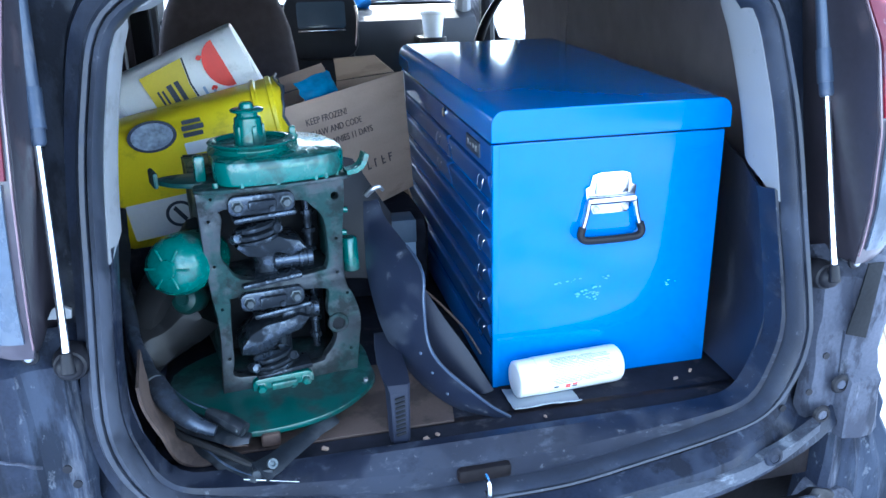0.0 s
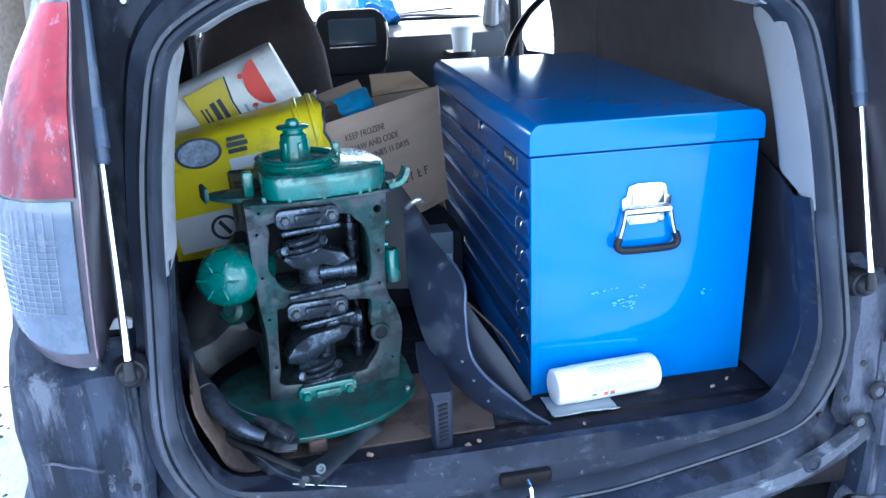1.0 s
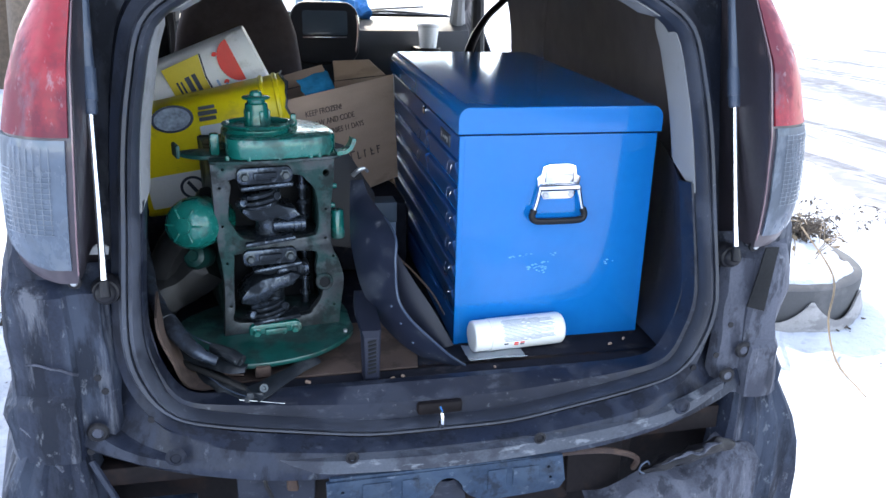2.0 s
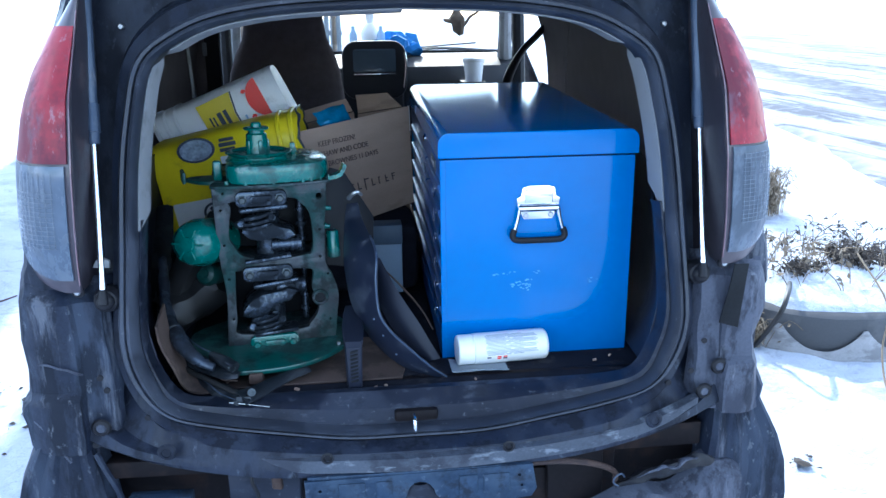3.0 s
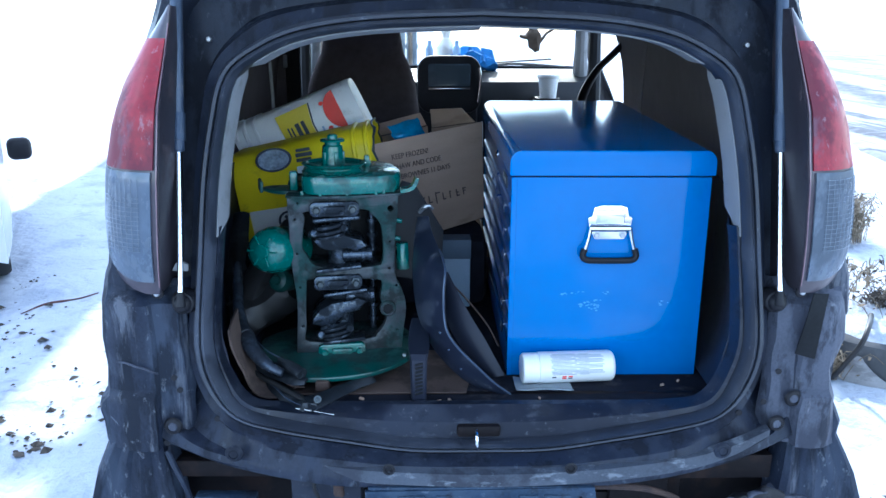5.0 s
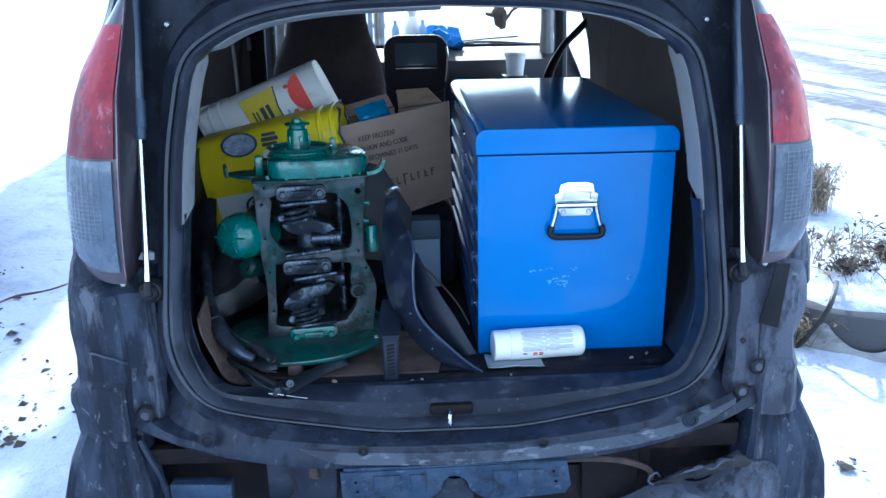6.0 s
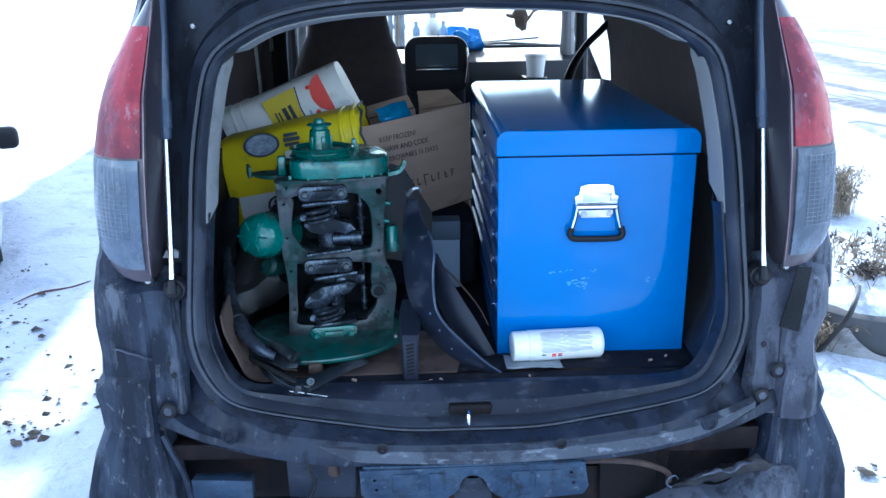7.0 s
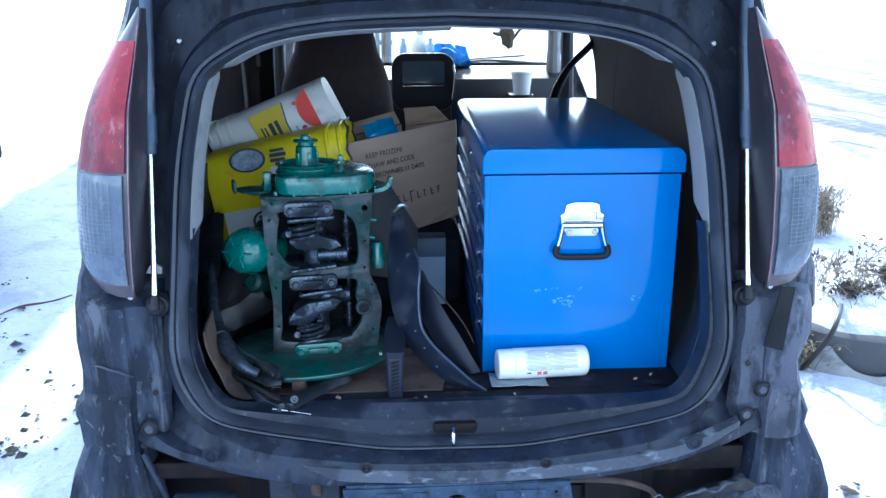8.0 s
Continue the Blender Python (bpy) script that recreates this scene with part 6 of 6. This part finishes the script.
cb = thing("cardboard_box", Matrix(((bx_u.x, -bx_n.x, bx_v.x, origin.x), (bx_u.y, -bx_n.y, bx_v.y, origin.y), (bx_u.z, -bx_n.z, bx_v.z, origin.z), (0, 0, 0, 1))) , "open brown cardboard box with printed side", "box")


def board(pts, rows=8, sag=.003):
    """A sheet of corrugated board between four corners, slightly bowed."""
    a, b, c, d = (Vector(p) for p in pts)
    n = (b - a).cross(d - a).normalized()
    bm = bmesh.new()
    grid(bm, [[(a.lerp(b, u).lerp(d.lerp(c, u), v)) + n * sag * math.sin(u * 3.1) * math.sin(v * 3.1) + n * .0015 * noise.noise(Vector((u * 5, v * 5, sag * 900))) for u in np.linspace(0, 1, rows)] for v in np.linspace(0, 1, rows)])
    return solid(bm, .004)


SK = .055                                           # the printed side is skewed to fit the view: lower edge nearer the pails
part("front_panel", board([(-SK, 0, 0), (BW - SK, 0, 0), (BW, 0, BH), (.0, 0, BH)], 10, -.006), M["cardboard"], cb)
part("back_panel", board([(.10, BD, 0), (BW - SK, BD, 0), (BW - .02, BD, BH + .01), (.13, BD, BH + .004)]), M["cardboard"], cb)
part("side_panel", board([(-SK, .006, 0), (-SK, BD - .006, 0), (0, BD - .006, BH), (0, .006, BH)]), M["cardboard"], cb)
part("side_panel", board([(BW - SK, .006, 0), (BW - SK, BD - .006, 0), (BW - .004, BD - .006, BH), (BW - .002, .006, BH)], 8, .012), M["cardboard"], cb)
part("bottom_panel", board([(-SK, .004, .003), (BW - SK, .004, .003), (BW - SK, BD, .003), (-SK, BD, .003)]), M["cardboard"], cb)
part("flap", board([(.15, BD + .004, BH + .008), (BW - .02, BD + .004, BH + .012), (BW - .03, BD + .012, BH + .052), (.19, BD + .016, BH + .040)]), M["cardboard"], cb)
part("side_flap", board([(BW - .003, .02, BH + .002), (BW - .006, BD - .01, BH + .002), (BW - .010, BD - .02, BH + .058), (BW - .002, .07, BH + .048)], 8, .01), M["cardboard"], cb)
bm = bmesh.new()
tube(bm, [(BW + .001, -.001, BH + .001, .0024), (BW - .002, -.0015, BH - .02, .0022), (BW - .008, -.0015, BH - .05, .0014), (BW - .012, -.001, BH - .07, .0008)], .002, 6, 3)
part("torn_corner", bm, M["label_white"], cb, "pale torn paper edge")
for body, x, z, size in (("KEEP FROZEN!", .046, -.050, .0200), ("THAW AND CODE", .046, -.077, .0200), ("& BROWNIES 11 DAYS", .048, -.104, .0200)):
    bm = xf(letters(body, size, .0003), Matrix.Translation((x, -.0040, BH + z)) @ UPRIGHT @ pose(0, 0, 0, 0, 0, -1.0))
    part("printed_line", bm, M["ink"], cb, smooth=0)
# the large mark: strokes of uneven height, one of them taller
for k, (w, h) in enumerate(((.012, .020), (.011, .018), (.014, .020), (.013, .020), (.019, .032), (.011, .020), (.006, .020), (.012, .020), (.013, .020))):
    x = .072 + k * .0262
    bm = boxm((x, -.0040, BH - .176 - .0004 * k), (.0032, .0010, h), 0)
    box(bm, (x + w * .45, -.0040, BH - .176 - .0004 * k - h * (.42 if k % 2 else -.40)), (w * .75, .0010, .0035), 0)
    if k in (0, 2, 7, 8):
        box(bm, (x + w * .35, -.0040, BH - .175 - .0004 * k), (w * .55, .0010, .0032), 0)
    part("brand_mark", bm, M["ink"], cb, smooth=0)
# loose flap of the box hanging beside the chest
part("hanging_flap", board([(BW - .056, .01, -.005), (BW - .02, .10, -.005), (BW - .012, .09, -.12), (BW - .05, .004, -.13)], 6, .008), M["cardboard"], cb)
# blue foil bag in the box
bm = bmesh.new()
rows = []
for v in np.linspace(-1, 1, 12):
    rows.append([(.055 * u * (1 + .05 * math.sin(v * 9)), -.018 * (1 - u * u) * (1 - v ** 4) * s0, .055 * v) for s0, us in ((1, np.linspace(-1, 1, 9)), (-1, np.linspace(1, -1, 9)[1:-1])) for u in us])
grid(bm, rows, closed=True)
tagged(part("foil_bag", wobble(bm, .008, 28), M["bag"], m=cb.matrix_basis @ pose(.165, .055, BH + .006, -14, -4, 0) @ Matrix.Diagonal((1.0, .8, .62, 1))), "crinkled blue foil snack bag in the box", "bag")
# crumbs on the carpet
for x, y, s in ((-.235, .10, .010), (-.075, .085, .012), (-.055, .095, .008), (.40, .16, .008), (.44, .18, .007), (-.40, .25, .012), (.13, .10, .005)):
    bm = wobble(boxm((0, 0, .002), (s, s * .7, .005), .0015), .002, 90, x)
    tagged(part("debris_chip", bm, M["cardboard"], m=pose(x, y, .692, 0, 0, x * 900)), "small pale chip of debris on carpet", "debris", "carpet debris")

# ---- things at the windscreen ----
cup = thing("paper_cup", pose(.478, 2.47, 1.092) @ Matrix.Diagonal((1.05, 1.05, 1.18, 1)), "white paper cup with a lid on the dashboard", "cup")
bm = bmesh.new()
lathe(bm, [(.034, 0), (.035, .002), (.046, .095)], 24)
part("cup_body", bm, M["white_plastic"], cup)
bm = bmesh.new()
lathe(bm, [(.050, .094), (.051, .099), (.049, .106), (.046, .110), (.040, .108)], 24)
part("lid", bm, M["label_white"], cup)
bm = bmesh.new()
lathe(bm, [(.001, -.0), (.05, .003), (.09, .01), (.10, .02), (.10, .03), (.09, .04), (.075, .05), (.06, .055), (.04, .058), (.02, .06), (.001, .06)], 40)
tagged(part("blue_towel", wobble(bm, .035, 30), M["blue_cloth"], m=pose(.125, 2.84, 1.225) @ Matrix.Diagonal((1.35, 1.1, 1.5, 1))), "crumpled blue cloth on the dashboard", "cloth")
bm = bmesh.new()
lathe(bm, [(.03, 0), (.045, .05), (.050, .11), (.030, .15), (.018, .16), (.02, .175), (.026, .19), (.020, .215), (.008, .225)], 16)
tagged(part("dash_ornament", bm, M["label_white"], m=pose(-.003, 2.86, 1.225)), "small pale ornament on the dashboard", "ornament")
for x in (-.09, .05):
    bm = bmesh.new()
    lathe(bm, [(.018, 0), (.020, .01), (.020, .11), (.010, .13), (.010, .15)], 12)
    tagged(part("dash_bottle", bm, M["label_blue"], m=pose(x, 2.80, 1.22)), "small blue bottle on the dashboard", "bottle")
bm = bmesh.new()
tube(bm, [(.43, 2.72, 1.50, .006), (.43, 2.72, 1.44, .018), (.432, 2.72, 1.40, .036), (.442, 2.72, 1.355, .028), (.45, 2.72, 1.32, .014)], .02, 10)
tube(bm, [(.43, 2.72, 1.395, .014), (.395, 2.72, 1.39, .013), (.365, 2.72, 1.395, .010)], .01, 8)
tube(bm, [(.455, 2.72, 1.36, .009), (.50, 2.72, 1.405, .008), (.56, 2.72, 1.46, .008)], .01, 8)
tagged(part("hanging_ornament", wobble(bm, .01, 25), M["bark"]), "brown twiggy ornament hanging at the windscreen", "ornament")
bm = bmesh.new()
tube(bm, [(.12, 3.18, 1.20), (.35, 3.15, 1.245), (.72, 3.12, 1.225)], .008, 6)
tube(bm, [(.05, 3.20, 1.23), (.3, 3.22, 1.25), (.6, 3.2, 1.27)], .005, 6)
tagged(part("wiper", bm, M["black"], car))
bm = bmesh.new()
tube(bm, [(.73, 1.88, 1.42, .024), (.655, 1.90, 1.335, .024), (.60, 1.92, 1.275, .024), (.555, 1.94, 1.19, .03), (.53, 1.96, 1.10, .03)], .02, 8, 5, .4)
part("front_seat_belt", bm, M["black"], car)

# ---- outside ----
# posts and a pale board beyond the windscreen
for x, y, h, w in ((-1.15, 9.5, 1.5, .16), (-.62, 10.5, 1.55, .10), (-.35, 10.5, 1.55, .07)):
    bm = bmesh.new()
    cyl(bm, (0, 0, -.1), (0, 0, h), w / 2, w / 2 * .9, 12, .01)
    tagged(part("fence_post", wobble(bm, .01, 6, x), M["bark"], m=pose(x, y, 0)), "weathered grey wooden post in snow", "post", "fence posts")

fence = thing("board_fence", pose(-.46, 10.6, 0), "grey-blue upright board fence beyond the windscreen", "fence")
for k in range(5):
    part("board", boxm((-.17 + k * .085, .012 * (k % 2), .72), (.070, .02, 1.5), .003), M["fence"], fence)
part("fence_rail", boxm((0, .03, 1.20), (.44, .03, .07), .004), M["fence"], fence)

# old tyre turned into a planter, its outer wall cut into points
pl = thing("tyre_planter", pose(2.0, 1.95, .0), "old cut tyre planter with scalloped edge, filled with snow", "planter")
bm = bmesh.new()
lathe(bm, [(.33, -.04), (.44, -.04), (.462, .03), (.470, .08), (.476, .15), (.474, .185), (.455, .200), (.40, .205), (.36, .18), (.34, .03)], 72)
part("tyre", bm, M["old_tyre"], pl, "dark grey inner tyre wall")
bm = bmesh.new()
rows = []
for v in np.linspace(0, 1, 8):
    row = []
    for a in np.linspace(0, 2 * math.pi, 181)[:-1]:
        u = abs(math.sin((a + radians(93)) * 4.5))
        top = .040 + .115 * (1 - u ** .8) + .008 * noise.noise(Vector((math.cos(a) * 4, math.sin(a) * 4, 1)))
        r = .478 + .022 * math.sin(v * 2.6) + .004 * noise.noise(Vector((a * 9, v * 3, 0)))
        row.append((r * math.cos(a), r * math.sin(a), -.05 + (top + .05) * v))
    rows.append(row)
grid(bm, rows, closed=True)
part("scalloped_shell", solid(bm, .010), M["tyre_shell"], pl, "pale frosted tyre wall cut into points")
bm = bmesh.new()
rows = []
for r in np.linspace(.02, .468, 18):
    rows.append([(r * math.cos(a), r * math.sin(a), .195 + .08 * math.cos(r * 3.2) + .045 * noise.noise(Vector((r * 4 * math.cos(a), r * 4 * math.sin(a), 2))) + .015 * noise.noise(Vector((r * 14 * math.cos(a), r * 14 * math.sin(a), 5))) - max(0, r - .42) * .8) for a in np.linspace(0, 2 * math.pi, 65)[:-1]])
vs = grid(bm, rows, closed=True)
bm.faces.new(vs[0])
part("snow_cap", bm, M["snow"], pl, "snow heaped in the tyre", smooth=80)


def weeds(name, cx, cy, cz, n, r, h, mat, label, seed, droop=.5):
    rnd = random.Random(seed)
    bm = bmesh.new()
    for _ in range(n):
        a, q = rnd.uniform(0, 6.28), r * rnd.random() ** .6
        x, y = q * math.cos(a), q * math.sin(a)
        hh = h * rnd.uniform(.4, 1)
        lx, ly = rnd.uniform(-1, 1) * hh * droop, rnd.uniform(-1, 1) * hh * droop
        tube(bm, [(x, y, 0), (x + lx * .3, y + ly * .3, hh * .55), (x + lx * .8, y + ly * .8, hh * .95), (x + lx * 1.3, y + ly * 1.3, hh * rnd.uniform(.7, 1.05))], .0022, 4, 2)
        for _ in range(3):
            c = Vector((x + lx * rnd.uniform(.2, 1.2), y + ly * rnd.uniform(.2, 1.2), hh * rnd.uniform(.3, 1)))
            s = rnd.uniform(.006, .022)
            d = Vector((rnd.uniform(-1, 1), rnd.uniform(-1, 1), rnd.uniform(-1, 1))).normalized()
            e = d.orthogonal().normalized()
            vs = [bm.verts.new(c + d * s * k1 + e * s * .5 * k2 + d.cross(e) * s * .3 * k3) for k1, k2, k3 in ((-1, 0, 0), (0, -1, .5), (1, 0, 0), (0, 1, .6))]
            bm.faces.new(vs)
    return tagged(part(name, bm, mat, m=pose(cx, cy, cz)), label, "weeds", "dead weeds", "stuff")


weeds("dead_weeds", 1.98, 2.0, .25, 60, .36, .15, M["straw"], "dry straw-coloured weed stems in snow", 3, 1.1)
weeds("withered_bush", 2.24, 2.02, .24, 130, .10, .10, M["dark_weed"], "matted brown plant remains on the planter", 21, 1.0)
weeds("withered_bush", 1.90, 1.86, .26, 90, .07, .07, M["dark_weed"], "matted brown plant remains on the planter", 22, 1.0)
weeds("withered_bush", 2.55, 2.30, .03, 150, .12, .22, M["dark_weed"], "dark dead stems beside the planter", 23, .6)
weeds("dead_weeds", 2.55, 2.75, .02, 120, .50, .12, M["dark_weed"], "withered brown leaves in snow", 4, 1.4)
weeds("dead_weeds", 1.58, 1.72, .0, 150, .12, .19, M["straw"], "dry straw-coloured weed stems in snow", 5, .6)
weeds("withered_bush", 1.62, 1.86, .02, 160, .10, .12, M["dark_weed"], "dark dead leaves against the planter", 24, .7)
weeds("dead_weeds", 3.2, 3.2, .0, 60, .5, .08, M["dark_weed"], "withered brown leaves in snow", 6, 1.5)
weeds("withered_bush", 2.80, 3.95, .02, 300, .16, .36, M["straw"], "drooping withered brown shrub", 7, .35)
weeds("withered_bush", 1.5, 13.5, .0, 160, .7, .45, M["dark_weed"], "low withered shrub in snow ahead of the car", 12, .6)
weeds("withered_bush", 4.3, 11.5, .0, 160, .6, .55, M["dark_weed"], "low withered shrub in snow ahead of the car", 13, .6)
weeds("withered_bush", -.9, 17.5, .0, 200, .9, .55, M["dark_weed"], "low withered shrub in snow ahead of the car", 14, .6)
bm = bmesh.new()
tube(bm, [(1.56, 1.66, .0), (1.575, 1.60, .05), (1.595, 1.54, .15), (1.615, 1.50, .24), (1.665, 1.555, .29), (1.76, 1.71, .275), (1.80, 1.78, .25)], .0105, 10)
tagged(part("garden_hose", bm, M["hose"]), "dark hose bent over the planter rim", "hose")
bm = bmesh.new()
tube(bm, [(2.12, 1.80, .37, .004), (2.04, 1.45, .26, .004), (1.98, 1.36, .10, .004), (1.88, 1.16, .02, .004), (1.80, .90, .015, .003)], .005, 6)
tagged(part("twig", bm, M["straw"]), "long dry stalk bent onto the snow", "twig")
bm = bmesh.new()
tube(bm, [(-2.17, 2.45, ground_height(-2.17, 2.45) + .006, .002), (-2.08, 2.55, ground_height(-2.08, 2.55) + .008, .006), (-1.98, 2.67, ground_height(-1.98, 2.67) + .008, .005), (-1.90, 2.76, ground_height(-1.9, 2.76) + .008, .003)], .01, 8)
tagged(part("red_stick", bm, M["red_stick"]), "thin reddish-brown stick lying on snow", "stick")
# bare earth crumbs and leaf litter on the snow, in loose clusters
rnd = random.Random(11)
bm = bmesh.new()
spots = [(-1.2 - rnd.random() ** 1.2 * 2.0, .3 + rnd.random() * 3.4, rnd.uniform(.03, .16)) for _ in range(34)] + [(1.15 + rnd.random() * 1.7, .2 + rnd.random() * 3, rnd.uniform(.03, .15)) for _ in range(26)]
for cx, cy, cr in spots:
    for _ in range(int(4 + cr * 110)):
        x, y = rnd.gauss(cx, cr), rnd.gauss(cy, cr * .6)
        if abs(x) < .95:
            continue
        s = rnd.uniform(.004, .012) * (2.4 if rnd.random() < .2 else 1)
        z = ground_height(x, y) + .003
        a = rnd.uniform(0, 6.3)
        ring = [bm.verts.new((x + s * rnd.uniform(.5, 1.5) * math.cos(a + k * 1.26), y + s * rnd.uniform(.5, 1.5) * math.sin(a + k * 1.26), z + rnd.uniform(-.3, .3) * s)) for k in range(5)]
        top = bm.verts.new((x, y, z + s * rnd.uniform(.3, .9)))
        for k in range(5):
            bm.faces.new((ring[k], ring[(k + 1) % 5], top))
tagged(part("earth_crumbs", bm, M["dark_weed"], smooth=0), "crumbs of earth and dead leaves on snow", "debris", kind="stuff")

# unseen trees added beyond the car: limbs streak the snow beside it with shade
tree = thing("shade_tree", pose(-1.80, 9.3, -.2, 0, 2, 0), "tall leafless tree, out of view, added to shade the snow", "tree", "bare trees")
bm = bmesh.new()
tube(bm, [(0, 0, 0, .42), (.05, .02, 2.5, .36), (0, .08, 5.2, .34), (-.06, .02, 8.2, .31), (.05, 0, 11.5, .27), (.1, .1, 15, .12)], .1, 12, 3)
part("trunk", bm, M["bark"], tree)
rnd = random.Random(5)
bm = bmesh.new()


def branch(p, d, ln, r, depth):
    pts, q, dd = [(*p, r)], Vector(p), Vector(d)
    for k in range(3):
        dd = (dd + Vector((rnd.uniform(-.3, .3), rnd.uniform(-.3, .3), rnd.uniform(-.12, .2)))).normalized()
        q = q + dd * ln / 3
        pts.append((*q, r * (1 - .26 * (k + 1))))
        if depth:
            for _ in range(3):
                side = (dd + Vector((rnd.uniform(-1, 1), rnd.uniform(-1, 1), rnd.uniform(-.5, .7)))).normalized()
                branch(q, side, ln * rnd.uniform(.4, .62), r * .55, depth - 1)
    tube(bm, pts, r, 4, 1)


for k in range(12):
    a = k * 2.4
    branch((0, 0, 8.6 + k * .5), (math.cos(a), math.sin(a), .45), rnd.uniform(2.0, 3.0) - k * .08, .09, 2)
part("branches", bm, M["bark"], tree, "bare grey-brown branches")
for x, y, turn, tilt in ((-2.62, 8.7, 70, 3), (-3.35, 9.9, 150, -2), (-3.6, 12.6, 230, 1)):
    copy_thing(tree, pose(x, y, -.2, 0, tilt, turn))

# parked white car at the edge of the view
wc = thing("parked_car", pose(-4.0, 4.02, 0, 0, 0, 29), "white parked car with black mirrors", "car")
bm = bmesh.new()
rows = []
for y, hw, zb, zr in ((-2.2, .6, .35, .8), (-2.1, .82, .25, .95), (-1.2, .88, .22, 1.02), (-.7, .88, .22, 1.08), (.0, .88, .22, 1.42), (1.0, .88, .22, 1.46), (1.9, .86, .22, 1.1), (2.15, .7, .3, .9)):
    rows.append([(-hw, y, zb), (-hw, y, min(.9, zr)), (-hw * .94, y, min(1.0, zr)), (-hw * .72, y, zr - .04), (0, y, zr), (hw * .72, y, zr - .04), (hw * .94, y, min(1.0, zr)), (hw, y, min(.9, zr)), (hw, y, zb)])
vs = grid(bm, rows)
bm.faces.new(vs[0])
bm.faces.new(vs[-1])
part("body", bm, M["white_car"], wc)
for x in (-.8, .8):
    for y in (-1.35, 1.35):
        bm = bmesh.new()
        lathe(bm, [(.18, -.09), (.30, -.10), (.32, -.07), (.32, .07), (.30, .10), (.18, .09)], 28, pose(x * .92, y, .32, 0, 90, 0))
        part("wheel", bm, M["tyre"], wc)
    bm = boxm((x * 1.24, -.55, .64), (.15, .11, .15), .045, None, 3)
    part("mirror", bm, M["black"], wc)
    bm = boxm((x * .905, .5, 1.2), (.03, 1.3, .30), .01)
    part("side_window", bm, M["privacy"], wc)
